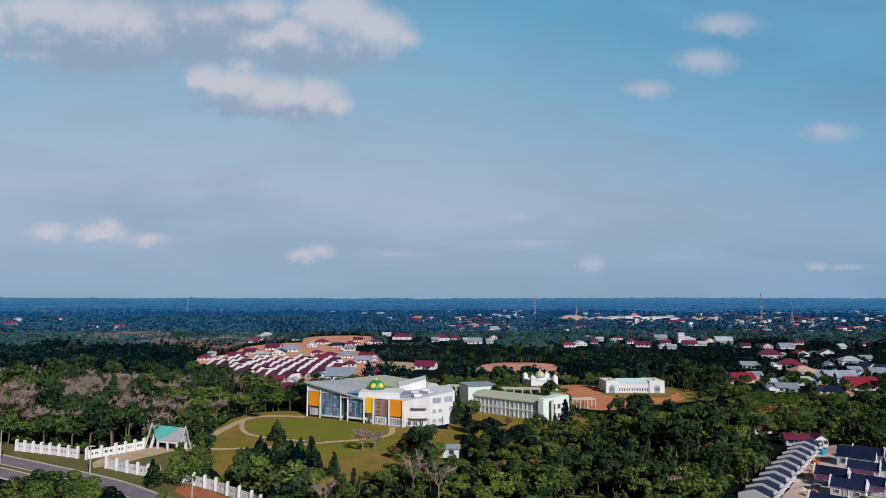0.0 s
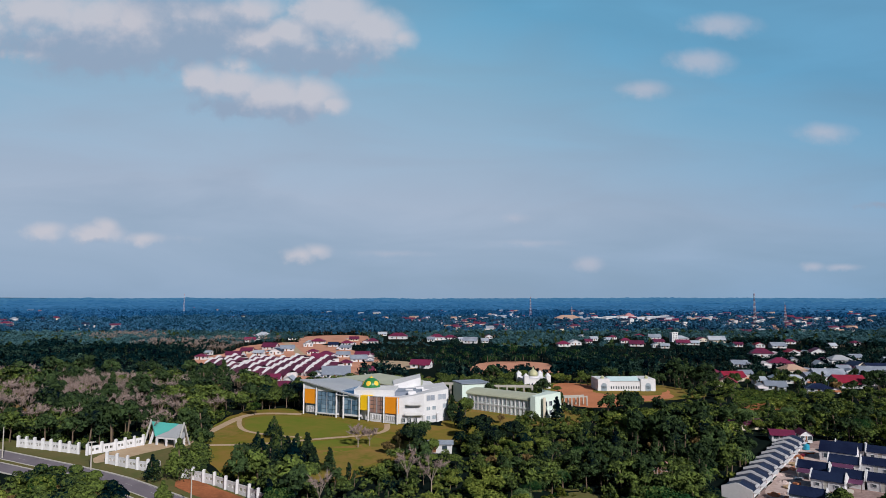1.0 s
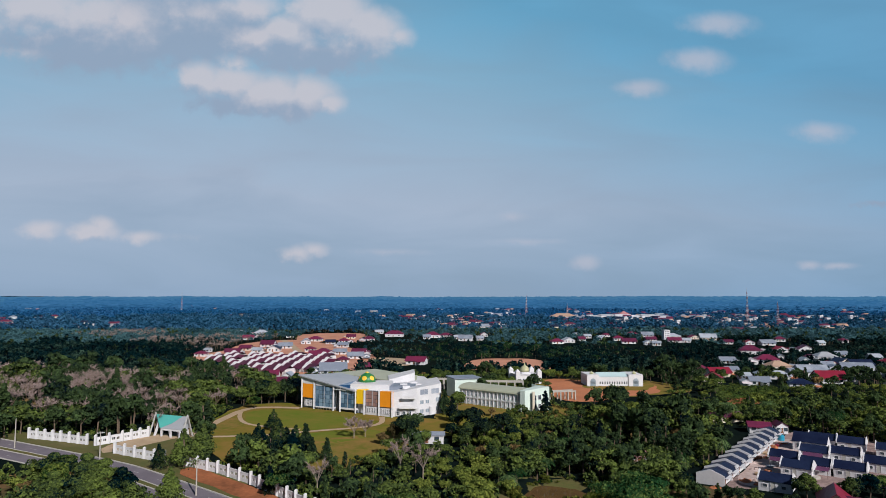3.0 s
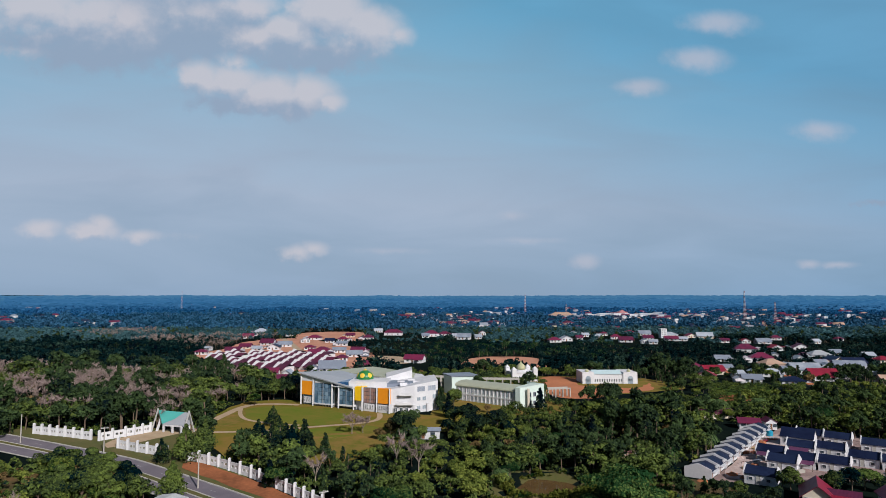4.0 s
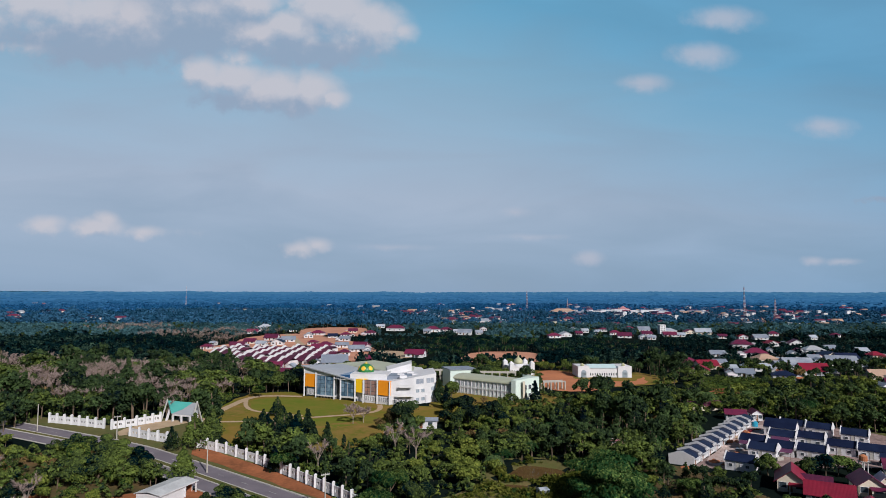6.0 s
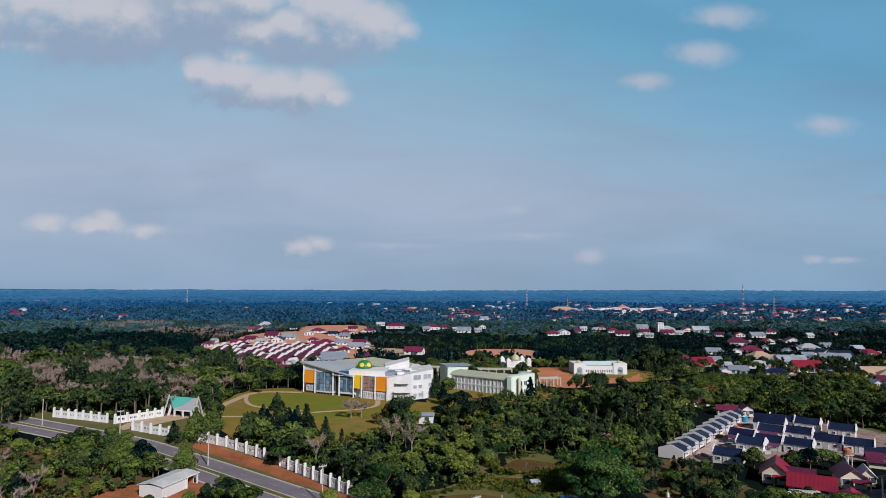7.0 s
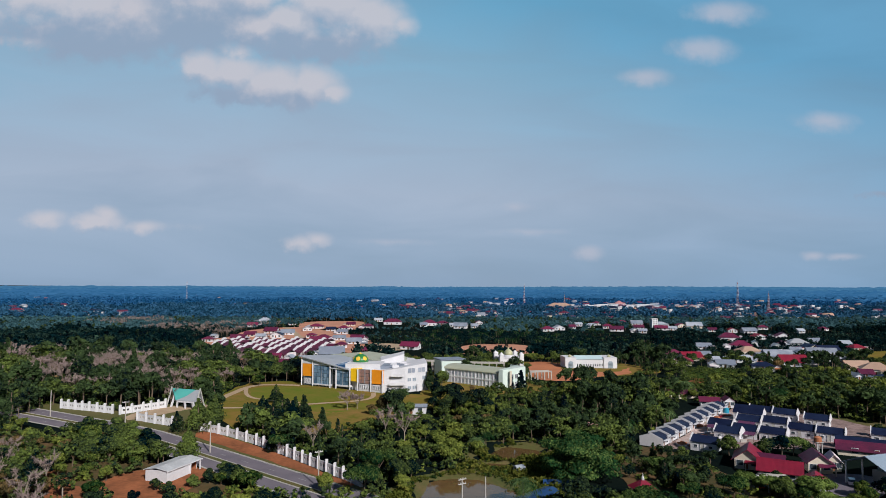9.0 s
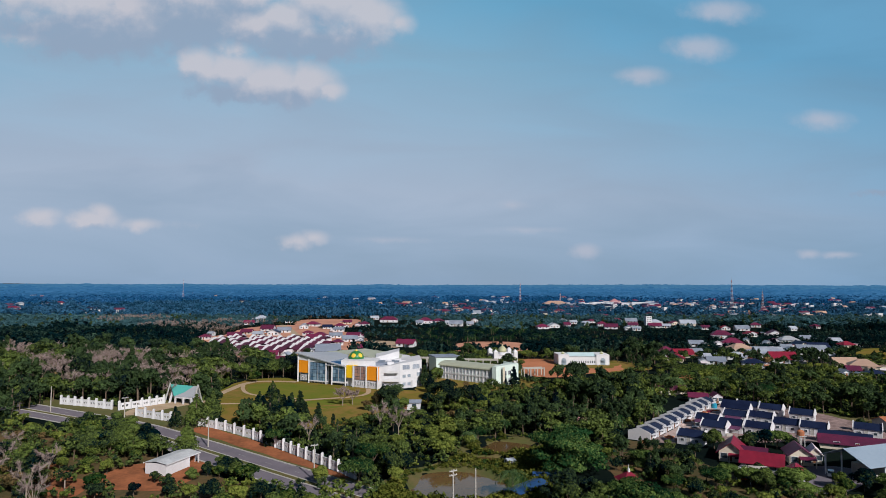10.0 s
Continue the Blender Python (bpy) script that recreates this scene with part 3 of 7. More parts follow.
patch("lawn_oval", [(-60, 233), (-59, 243), (-50, 247.5), (-37, 243), (-24, 235), (-20, 227), (-21, 217), (-30, 213.5), (-38, 212.5), (-46, 215), (-54.5, 222)], 0.095, M["lawn_green"], "fresh green oval of mown grass within the paths", "lawn")
patch("lawn_lower", [(-50, 203), (-36, 206.5), (-20, 211), (-8, 209), (-16, 199), (-26, 193), (-40, 192)], 0.09, M["lawn_green"], "green part of the lower lawn", "lawn")
patch("side_lawn", [(16, 240), (30, 232), (34, 226), (24, 216), (12, 224)], 0.09, M["grass"], "strip of grass beside the white building", "lawn")
patch("soil_yard", [(77, 330), (94, 321), (88, 297), (113, 290), (125, 305), (117, 283), (99, 272), (82, 260), (68, 262), (66, 284)], 0.08, M["soil"], "bare red-brown earth before the white hall", "bare earth")
patch("soil_clearing", [(34, 378), (50, 436), (70, 446), (92, 438), (94, 400), (86, 376), (60, 384)], 0.10, M["clay"], "cleared orange clay among trees", "bare earth")
patch("soil_quarry", [(-115, 680), (-115, 740), (-82, 765), (-46, 745), (-36, 665), (-44, 604), (-70, 640), (-92, 604)], 0.12, M["clay"], "wide cleared orange clay behind the houses", "bare earth")
patch("soil_estate", [(-150, 452), (-153, 496), (-146, 520), (-148, 600), (-125, 640), (-102, 640), (-61, 574), (-27, 495), (-20, 402), (-33, 366), (-51, 352), (-75, 326), (-95, 352), (-118, 396)], 0.10, M["clay"], "pale orange earth between the rows of houses", "bare earth")
patch("soil_plots", [(-25, 424), (-22, 452), (-5, 452), (8, 427), (0, 400), (-19, 399)], 0.16, M["path"], "pale bare earth by a maroon-roofed house", "bare earth")
patch("soil_row", [(80, 148), (100, 168), (132, 204), (146, 196), (158, 168), (152, 146), (128, 142), (104, 144)], 0.07, M["soil_grey"], "grey-brown trodden earth between small white houses", "bare earth", 0.6)
patch("soil_bank", [(-59, 171), (-50, 165), (-39, 156), (-28, 145), (-16, 131.8), (-8, 122.8), (-9.5, 121.5), (-18, 129.2), (-30, 139.8), (-44, 151.8), (-60, 165.6)], 0.15, M["red_earth"], "red earth bank below the white fence", "bare earth", 0.4)
patch("soil_shed", [(-69, 128), (-62, 134), (-48, 137), (-44, 132), (-49, 115), (-62, 115), (-63, 110), (-65, 110)], 0.07, M["red_earth"], "red earth round the small shed", "bare earth")
patch("soil_scrub", [(-109, 154), (-103, 157), (-94, 144), (-100, 142)], 0.07, M["red_earth"], "red earth showing between scrub trees", "bare earth")
patch("soil_gully", [(-88, 132), (-86, 138), (-71, 121), (-68, 110), (-77, 112)], 0.07, M["red_earth"], "red earth gully between scrub trees", "bare earth")
patch("soil_field", [(143, 269), (161, 269), (157, 260), (138, 255)], 0.07, M["red_earth"], "red earth strip beside a green field", "bare earth")
patch("green_field", [(155, 302), (180, 311), (182, 291), (163, 266), (144, 272)], 0.05, M["crop_green"], "green field before village houses", "field")
patch("far_field", [(280, 330), (303, 372), (348, 390), (420, 392), (380, 340), (300, 312)], 0.06, M["grass"], "open yellow-green field beside the village", "field")
patch("lane_soil", [(84, 150), (92, 162), (118, 192), (126, 194), (122, 184), (104, 160), (92, 146)], 0.11, M["rubble"], "pale trodden earth of the lane along the terrace", "bare earth", 0.5)
patch("row_field", [(140, 176), (152, 184), (170, 172), (168, 158), (150, 160)], 0.06, M["verge"], "rough grass beside small white houses", "field")
patch("pond_bank", [(-2, 112), (4, 128), (16, 138), (24, 158), (40, 164), (47, 152), (42, 134), (34, 118), (26, 106), (10, 103)], 0.05, M["verge"], "yellow-green reedy bank round a brown pond", "bank")
patch("scrub_ground", [(-140, 110), (-128, 166), (-100, 164), (-72, 148), (-40, 124), (-22, 108), (-8, 92), (-30, 74), (-90, 70)], 0.03, M["scrub"], "rough green and brown scrubland below the road", "scrub")
patch("rough_ground", [(58, 92), (60, 140), (72, 152), (82, 140), (84, 118), (104, 96), (136, 92), (130, 70), (80, 64)], 0.03, M["scrub"], "rough green scrub between the houses and pond", "scrub")
patch("yard_grey", [(98, 108), (101.6, 116), (113.5, 118), (118, 112), (108, 101), (97, 98)], 0.06, M["asphalt"], "grey paved yard between houses", "yard", 0.3)

for k, (px, py, ra, rb, turn) in enumerate(PONDS):
    ring = [(px + ra * 1.25 * math.cos(a) * math.cos(turn) - rb * 1.25 * math.sin(a) * math.sin(turn),
             py + ra * 1.25 * math.cos(a) * math.sin(turn) + rb * 1.25 * math.sin(a) * math.cos(turn)) for a in np.linspace(0, 2 * math.pi, 40, endpoint=False)]
    bm = bmesh.new()
    level = gz(px, py) + 0.95
    bm.faces.new([bm.verts.new((x, y, level)) for x, y in ring])
    tagged(mesh_object("water", bm, M["water"]), "still brown pond water reflecting sky and trees", "pond", kind="structure")


def path_strip(name, pts, half, label):
    bm = bmesh.new()
    ribbon(bm, smooth_line(pts), -half, half, 0.12)
    setting(name, bm, M["path"], label, "path")


path_strip("path_drive", [(-71, 200), (-68, 219), (-66, 232), (-64, 244), (-60, 251), (-52, 252), (-42, 250)], 1.6, "pale dirt drive across the lawn")
path_strip("path_cross", [(-66, 203), (-48, 205), (-30, 211), (-14, 216), (-9, 222), (-9, 231)], 1.0, "pale dirt path across the lawn")
path_strip("path_ring", [(-64, 246), (-61, 232), (-56, 222), (-46, 216), (-36, 213)], 0.8, "worn dirt ring path on the lawn")
path_strip("path_estate", [(-78, 488), (-90, 530), (-108, 600), (-122, 645)], 3.2, "pale dirt lane climbing past houses")
path_strip("path_pond", [(-6, 100), (6, 104), (20, 98)], 1.6, "pale dirt track below the pond")

ROAD = smooth_line([(-330, 292), (-200, 236), (-142, 205.7), (-127.5, 198.5), (-115.7, 193), (-100.5, 185.7), (-78.2, 174.3), (-65.8, 166.0), (-47.8, 152.2), (-35.8, 142.4), (-16.6, 126.4), (-4.6, 116.5), (20, 96), (60, 62)], 2.5)
bm = bmesh.new()
ribbon(bm, ROAD, 0.0, 5.5, 0.16)
ribbon(bm, ROAD, 7.6, 12.6, 0.16)
setting("road", bm, M["asphalt"], "grey asphalt dual road with a grassy median", "road")
bm = bmesh.new()
ribbon(bm, ROAD, 5.75, 7.35, 0.22)
ribbon(bm, ROAD, -2.6, -0.25, 0.14)
setting("verge", bm, M["verge"], "grass verge and median with dry patches", "verge")
bm = bmesh.new()
for a, b in ((-0.25, 0.0), (5.5, 5.75), (7.35, 7.6), (12.6, 12.85)):
    ribbon(bm, ROAD, a, b, 0.32, 0.2)
setting("kerb", bm, M["kerb"], "pale concrete road kerb", "kerb")
bm = bmesh.new()
for a in (0.18, 12.2):
    ribbon(bm, ROAD, a, a + 0.14, 0.175)
for a in (2.75, 10.1):
    for k in range(0, len(ROAD) - 3, 4):
        ribbon(bm, ROAD[k:k + 2], a, a + 0.13, 0.175)
setting("road_marking", bm, M["line"], "worn white edge line painted on asphalt", "road marking")


# ---- fence ----
def post_mesh():
    bm = bmesh.new()
    box(bm, -0.34, 0.34, -0.34, 0.34, -0.6, 3.2)
    v = [bm.verts.new(p) for p in ((-0.38, -0.38, 3.2), (0.38, -0.38, 3.2), (0.38, 0.38, 3.2), (-0.38, 0.38, 3.2), (0, 0, 3.42))]
    bm.faces.new(v[:4])
    for i in range(4):
        bm.faces.new((v[i], v[(i + 1) % 4], v[4]))
    return bm


def panel_mesh(span):
    """A wall panel with two open squares."""
    bm = bmesh.new()
    s, a = span / 2 - 0.26, 0.09
    box(bm, -s, s, -a, a, -0.6, 1.0)
    box(bm, -s, s, -a, a, 1.7, 2.35)
    for x0, x1 in ((-s, -s * 0.62), (-s * 0.16, s * 0.16), (s * 0.62, s)):
        box(bm, x0, x1, -a, a, 1.0, 1.7)
    box(bm, -s, s, -a - 0.06, a + 0.06, 2.35, 2.47)
    for c in (-s * 0.39, s * 0.39):
        box(bm, c - 0.05, c + 0.05, -0.03, 0.03, 1.0, 1.7)
    return bm


def run_fence(pts, spacing):
    ob = thing("fence", Matrix.Translation((pts[0][0], pts[0][1], gz(*pts[0]))), "white painted masonry fence with square openings and tall capped posts", "fence", "boundary fence")
    line, total = [], 0.0
    for a, b in zip(pts, pts[1:]):
        n = max(1, round(math.dist(a, b) / spacing))
        line += [(a[0] + (b[0] - a[0]) * i / n, a[1] + (b[1] - a[1]) * i / n) for i in range(n)]
    line.append(pts[-1])
    base = ob.matrix_basis.inverted()
    shared = {}
    for i, p in enumerate(line):
        if "post" not in shared:
            first = part("post", post_mesh(), M["white"], ob)
            shared["post"] = first.data
        else:
            first = new("post", shared["post"])
            first.parent = ob
        first.matrix_basis = base @ Matrix.Translation((*p, gz(*p)))
        if i + 1 < len(line):
            q = line[i + 1]
            span = round(math.dist(p, q), 1)
            if span not in shared:
                pan = part("panel", panel_mesh(span), M["white"], ob)
                shared[span] = pan.data
            else:
                pan = new("panel", shared[span])
                pan.parent = ob
            mid = ((p[0] + q[0]) / 2, (p[1] + q[1]) / 2)
            pan.matrix_basis = base @ Matrix.Translation((*mid, gz(*mid))) @ Matrix.Rotation(math.atan2(q[1] - p[1], q[0] - p[0]), 4, "Z")
    return ob


run_fence([(-117, 199), (-106, 196), (-96.5, 192.6)], 3.2)
run_fence([(-93.5, 191.5), (-88, 197), (-82.5, 203)], 3.2)
run_fence([(-84.5, 183.8), (-77.5, 180.2), (-67.5, 175.6)], 3.2)
run_fence([(-60.3, 172.6), (-50.4, 166.8), (-39.6, 157.8), (-28.6, 146.5), (-23.5, 141), (-16, 132.8), (-6.4, 121.5)], 4.2)


# ---- gate with a steep teal roof ----
def leaning_frame(x, apex, half, foot, leg, thick):
    """Two legs leaning together at the ridge, in the plane at x."""
    bm = bmesh.new()
    for s in (-1, 1):
        a = [bm.verts.new(p) for p in ((x - thick, 0, apex), (x + thick, 0, apex), (x + thick, s * half, foot), (x - thick, s * half, foot), (x - thick, 0, apex - leg * 1.5), (x + thick, 0, apex - leg * 1.5), (x + thick, s * (half - leg), foot), (x - thick, s * (half - leg), foot))]
        for f in ((0, 1, 2, 3), (7, 6, 5, 4), (0, 3, 7, 4), (1, 5, 6, 2), (0, 4, 5, 1), (3, 2, 6, 7)):
            bm.faces.new([a[i] for i in f])
    return bm


def build_gate():
    ob = thing("gatehouse", Matrix.Translation((-75.8, 204, gz(-75.8, 204))) @ Matrix.Rotation(radians(-24), 4, "Z") @ Matrix.Diagonal((1.03, 0.62, 0.94, 1)), "gatehouse with folded teal metal roof between pale leaning frames", "gate")
    for x in (-6.3, 6.3):
        part("frame", leaning_frame(x, 7.7, 4.6, -0.4, 0.5, 0.2), M["galvanised"], ob, "pale grey leaning gable frame")
    part("front_frame", leaning_frame(-4.9, 5.2, 3.6, -0.4, 1.1, 0.25), M["white"], ob, "broad white leaning panel")
    for s in (-1, 1):
        bm = bmesh.new()
        slab(bm, [(-6.0, 0, 7.05), (4.4, 0, 7.05), (1.2, s * 1.7, 4.65), (-2.8, s * 2.95, 2.9)][::s], 0.14)
        part("roof", bm, M["teal_roof"], ob, "teal ribbed metal roof slope")
        bm = bmesh.new()
        slab(bm, [(4.45, 0, 7.02), (6.0, 0, 7.02), (5.7, s * 2.9, 2.95), (-2.7, s * 2.97, 2.85), (1.3, s * 1.72, 4.6)][::s], 0.14)
        part("side_roof", bm, M["grey_roof"], ob, "grey metal lower roof slope")
        bm = bmesh.new()
        box(bm, -2.4, 5.2, s * 2.75 - 0.12, s * 2.75 + 0.12, 2.2, 2.9)
        part("beam", bm, M["white"], ob)
        for x in (-2.2, 1.4, 5.0):
            bm = bmesh.new()
            box(bm, x - 0.3, x + 0.3, s * 2.75 - 0.3, s * 2.75 + 0.3, -0.4, 2.2)
            part("column", bm, M["white"], ob)
    bm = bmesh.new()
    box(bm, 5.25, 5.45, -2.4, 2.4, 2.4, 4.2)
    part("gable_wall", bm, M["grey_roof"], ob, "grey gable infill")


build_gate()


# ---- main building ----
def windows_on(ob, a, b, z, count, w, h, start=0.1, end=0.9, name="window", frame_mat=None, mat=None):
    """A row of windows, each a frame with a pane, on the wall from a to b (outside on its right)."""
    d = Vector((b[0] - a[0], b[1] - a[1]))
    length = d.length
    d.normalize()
    base = ob.matrix_basis.inverted()
    turn = Matrix.Rotation(math.atan2(d.y, d.x), 4, "Z")
    first = None
    for i in range(count):
        s = length * (start + (end - start) * (i + 0.5) / count)
        m = base @ Matrix.Translation((a[0] + d.x * s, a[1] + d.y * s, z)) @ turn
        if first is None:
            bm = bmesh.new()
            for x0, x1, z0, z1 in ((-w / 2 - .12, w / 2 + .12, -.12, 0), (-w / 2 - .12, w / 2 + .12, h, h + .12), (-w / 2 - .12, -w / 2, 0, h), (w / 2, w / 2 + .12, 0, h), (-0.04, 0.04, 0, h)):
                box(bm, x0, x1, -0.14, 0.05, z0, z1)
            win = part(name, bm, frame_mat or M["white"], ob)
            bm = bmesh.new()
            box(bm, -w / 2, w / 2, -0.05, 0.03, 0, h)
            pane = part("pane", bm, mat or M["pane"], win, "dark glass")
            first = win
        else:
            win = new(name, first.data)
            win.parent = ob
            pane = new("pane", first.children[0].data)
            pane.parent = win
            pane["label"] = "dark glass"
        win.matrix_basis = m


def local(bm, ob):
    bmesh.ops.transform(bm, matrix=ob.matrix_basis.inverted(), verts=bm.verts)
    return bm


def along(a, b, f, out=0.0):
    """A place on the line from a to b, moved out to its right."""
    d = Vector((b[0] - a[0], b[1] - a[1]))
    n = Vector((d.y, -d.x)).normalized()
    return (a[0] + d.x * f + n.x * out, a[1] + d.y * f + n.y * out)


def facade_piece(ob, name, a, b, f0, f1, out, z0, z1, mat, label, deep=1.2):
    bm = bmesh.new()
    zz = z1 if isinstance(z1, (tuple, list)) else (z1, z1)
    prism(bm, [along(a, b, f0, out), along(a, b, f1, out), along(a, b, f1, -deep), along(a, b, f0, -deep)], z0, [zz[0], zz[1], zz[1], zz[0]])
    return part(name, local(bm, ob), mat, ob, label)


def glazed_bay(ob, a, b, f0, f1, out, z0, z1, cols, rows, mat, label):
    """A bay of single panes before a dark back wall."""
    facade_piece(ob, "bay_wall", a, b, f0, f1, out - 0.12, z0, z1, M["pane"], "dark wall behind the glass")
    za, zb = z1 if isinstance(z1, tuple) else (z1, z1)
    for i in range(cols):
        p, q = f0 + (f1 - f0) * (i + 0.05) / cols, f0 + (f1 - f0) * (i + 0.95) / cols
        top = za + (zb - za) * (i + 0.5) / cols
        for k in range(rows):
            lo, hi = z0 + (top - z0) * k / rows, z0 + (top - z0) * (k + 1) / rows - 0.14
            facade_piece(ob, "pane", a, b, p, q, out, lo, hi, mat, label, 0.05 - out)


def build_campus():
    A, C, D, E = (-40.7, 246.0), (-4.9, 225.0), (4.0, 225.4), (13.0, 231.0)
    ob = thing("campus_building", Matrix.Translation((-10, 240, 0.2)), "large white three-storey building with orange panels, glass bays and green dome", "building")
    back_l, back_r = (-24, 272), (22, 250)
    # storeys: left wing under the falling grey roof, right wing under the rising one
    bm = bmesh.new()
    L0 = along(A, C, 0.0, -1.0)
    L1 = along(A, C, 0.60, -1.0)
    prism(bm, [L0, L1, (-4, 246), (-26, 268)], -0.8, [12.2, 7.9, 7.6, 10.2])
    part("left_wing", local(bm, ob), M["white"], ob)
    bm = bmesh.new()
    prism(bm, [L1, along(A, C, 1.0, -1.0), (-4.9, 225.6), D, E, (12.5, 250), (-4, 252)], -0.8, [8.2, 8.3, 8.6, 10.2, 11.2, 11.0, 8.4])
    part("right_wing", local(bm, ob), M["white"], ob)
    bm = bmesh.new()
    prism(bm, [(-26, 268), (-4, 246), (11, 249), (8, 268), (-12, 284)], -0.8, [9.0, 8.8, 8.8, 9.0, 9.2])
    part("rear_block", local(bm, ob), M["white"], ob)
    # roofs
    bm = bmesh.new()
    slab(bm, [(-42.3, 245.6, 13.0), (-19.5, 231.8, 8.5), (-4.5, 246.0, 8.2), (-27, 266, 11.0)], 0.45)
    part("roof", local(bm, ob), M["grey_roof"], ob, "grey metal roof falling to the middle")
    bm = bmesh.new()
    slab(bm, [(-31, 271, 10.6), (-6, 252, 9.6), (4, 251.5, 9.4), (5, 266, 9.8), (-14, 286, 10.4)], 0.4)
    part("roof", local(bm, ob), M["pale_green_roof"], ob, "pale green rear roof")
    bm = bmesh.new()
    prism(bm, [(-7.0, 250.5), (3.5, 251.5), (3.5, 262), (-7.5, 262)], 8.0, [10.0, 12.8, 13.0, 10.4])
    part("fin_wall", local(bm, ob), M["white"], ob, "tall slanting white wall above the roof")
    bm = bmesh.new()
    prism(bm, [(-21.0, 234.2), (-6.5, 232), (-5.0, 244), (-19.5, 246)], 7.5, 10.6)
    part("drum", local(bm, ob), M["white"], ob, "plain white block below the dome")
    bm = bmesh.new()
    prism(bm, [(-7.2, 233), (4, 234.6), (4, 243), (-7.2, 243)], 7.5, [9.7, 9.7, 9.7, 9.7])
    part("roof_block", local(bm, ob), M["light_roof"], ob, "low grey roof deck")
    # dome
    bm = bmesh.new()
    cx, cy, z = -15.2, 241.5, 10.1
    tube(bm, [(cx, cy, z, 3.2), (cx, cy, z + .5, 3.35), (cx, cy, z + 1.5, 3.3), (cx, cy, z + 2.4, 2.9), (cx, cy, z + 3.2, 2.1), (cx, cy, z + 3.7, 1.3), (cx, cy, z + 4.0, 0.5)], 28)
    dome = part("dome", local(bm, ob), M["dome_green"], ob, "green tiled dome with yellow rosettes")
    dome.data.shade_smooth()
    for k in range(6):
        a = 2 * math.pi * (k + 0.2) / 6
        bm = bmesh.new()
        bmesh.ops.create_uvsphere(bm, u_segments=10, v_segments=6, radius=1.0)
        bmesh.ops.scale(bm, vec=(0.18, 1.0, 1.0), verts=bm.verts)
        bmesh.ops.transform(bm, matrix=Matrix.Translation((cx, cy, z + 2.1)) @ Matrix.Rotation(a, 4, "Z") @ Matrix.Translation((2.96, 0, 0)) @ Matrix.Rotation(radians(-26), 4, "Y"), verts=bm.verts)
        bmesh.ops.transform(bm, matrix=ob.matrix_basis.inverted(), verts=bm.verts)
        r = mesh_object("rosette", bm, M["gold"], dome, "yellow round rosette")
        r.scale = (1, 1, 1)
    bm = bmesh.new()
    tube(bm, [(cx, cy, z + 3.9, 0.8), (cx, cy, z + 4.1, 0.7), (cx, cy, z + 4.3, 0.2), (cx, cy, z + 4.7, 0.06)], 8)
    mesh_object("finial", local(bm, ob), M["gold"], dome, "yellow finial cap")
    # front bays, left to right
    facade_piece(ob, "panel", A, C, 0.015, 0.14, 0.3, 4.1, 9.5, M["orange"], "bright orange upper panel")
    facade_piece(ob, "fascia", A, C, 0.0, 0.155, 0.35, 9.54, (12.0, 11.0), M["white"], "white wall below the roof edge", 1.4)
    facade_piece(ob, "fascia", A, C, 0.165, 0.375, 0.45, 9.14, (10.85, 9.3), M["white"], "white wall below the roof edge", 1.4)
    facade_piece(ob, "glazing", A, C, 0.03, 0.135, -0.3, 0.2, 3.9, M["glass"], "blue ground-floor glazing")
    glazed_bay(ob, A, C, 0.165, 0.37, 0.5, 1.2, (9.1, 8.9), 5, 5, M["glass"], "blue-grey glass pane")
    facade_piece(ob, "glazing", A, C, 0.38, 0.45, -2.2, 0.0, 8.2, M["pane"], "dark recessed entrance glazing", 1.0)
    glazed_bay(ob, A, C, 0.455, 0.61, 0.6, 1.6, (8.4, 8.2), 4, 4, M["glass"], "blue-grey glass pane")
    facade_piece(ob, "panel", A, C, 0.632, 0.712, 0.9, 3.6, 8.8, M["yellow"], "yellow projecting panel", 3.4)
    glazed_bay(ob, A, C, 0.72, 0.865, 0.4, 3.0, 8.7, 4, 4, M["pink_glass"], "bronze-pink glass pane")
    facade_piece(ob, "panel", A, C, 0.875, 0.995, 0.5, 3.2, 8.8, M["orange"], "bright orange upper panel")
    for f0, f1 in ((0.72, 0.865), (0.875, 0.985)):
        facade_piece(ob, "base_wall", A, C, f0, f1, 0.25, -0.6, 2.7, M["white"], "white ground-floor wall")
        windows_on(ob, along(A, C, f0, 0.27), along(A, C, f1, 0.27), 0.7, 5, 0.55, 1.6, 0.04, 0.96)
    windows_on(ob, along(A, C, 0.03, 0.0), along(A, C, 0.135, 0.0), 0.9, 5, 0.55, 2.2, 0.04, 0.96)
    for f, out in ((0.005, 0.35), (0.15, 0.45), (0.375, 0.7), (0.45, 0.7), (0.622, 0.9), (0.715, 0.9), (0.866, 0.6), (1.0, 0.6)):
        p = along(A, C, f, out)
        bm = bmesh.new()
        box(bm, p[0] - .24, p[0] + .24, p[1] - .24, p[1] + .24, -1.2, 11.4 - 5 * f if f < 0.6 else 8.9)
        part("column", local(bm, ob), M["white"], ob)
    # blue glazing between the falling roof and the white block, and a dark plate that paints shade under the middle bay
    bm = bmesh.new()
    prism(bm, [(-25.5, 236.6), (-21.1, 234.0), (-19.6, 246.2), (-24.5, 248.0)], 7.5, [9.9, 10.3, 10.3, 9.9])
    part("roof_glazing", local(bm, ob), M["blue_glass"], ob, "blue glazed wall beside the roof")
    facade_piece(ob, "recess", A, C, 0.385, 0.615, -0.85, -0.4, 1.5, M["pane"], "dark plate on the wall, painted as shade behind the columns", 1.05)
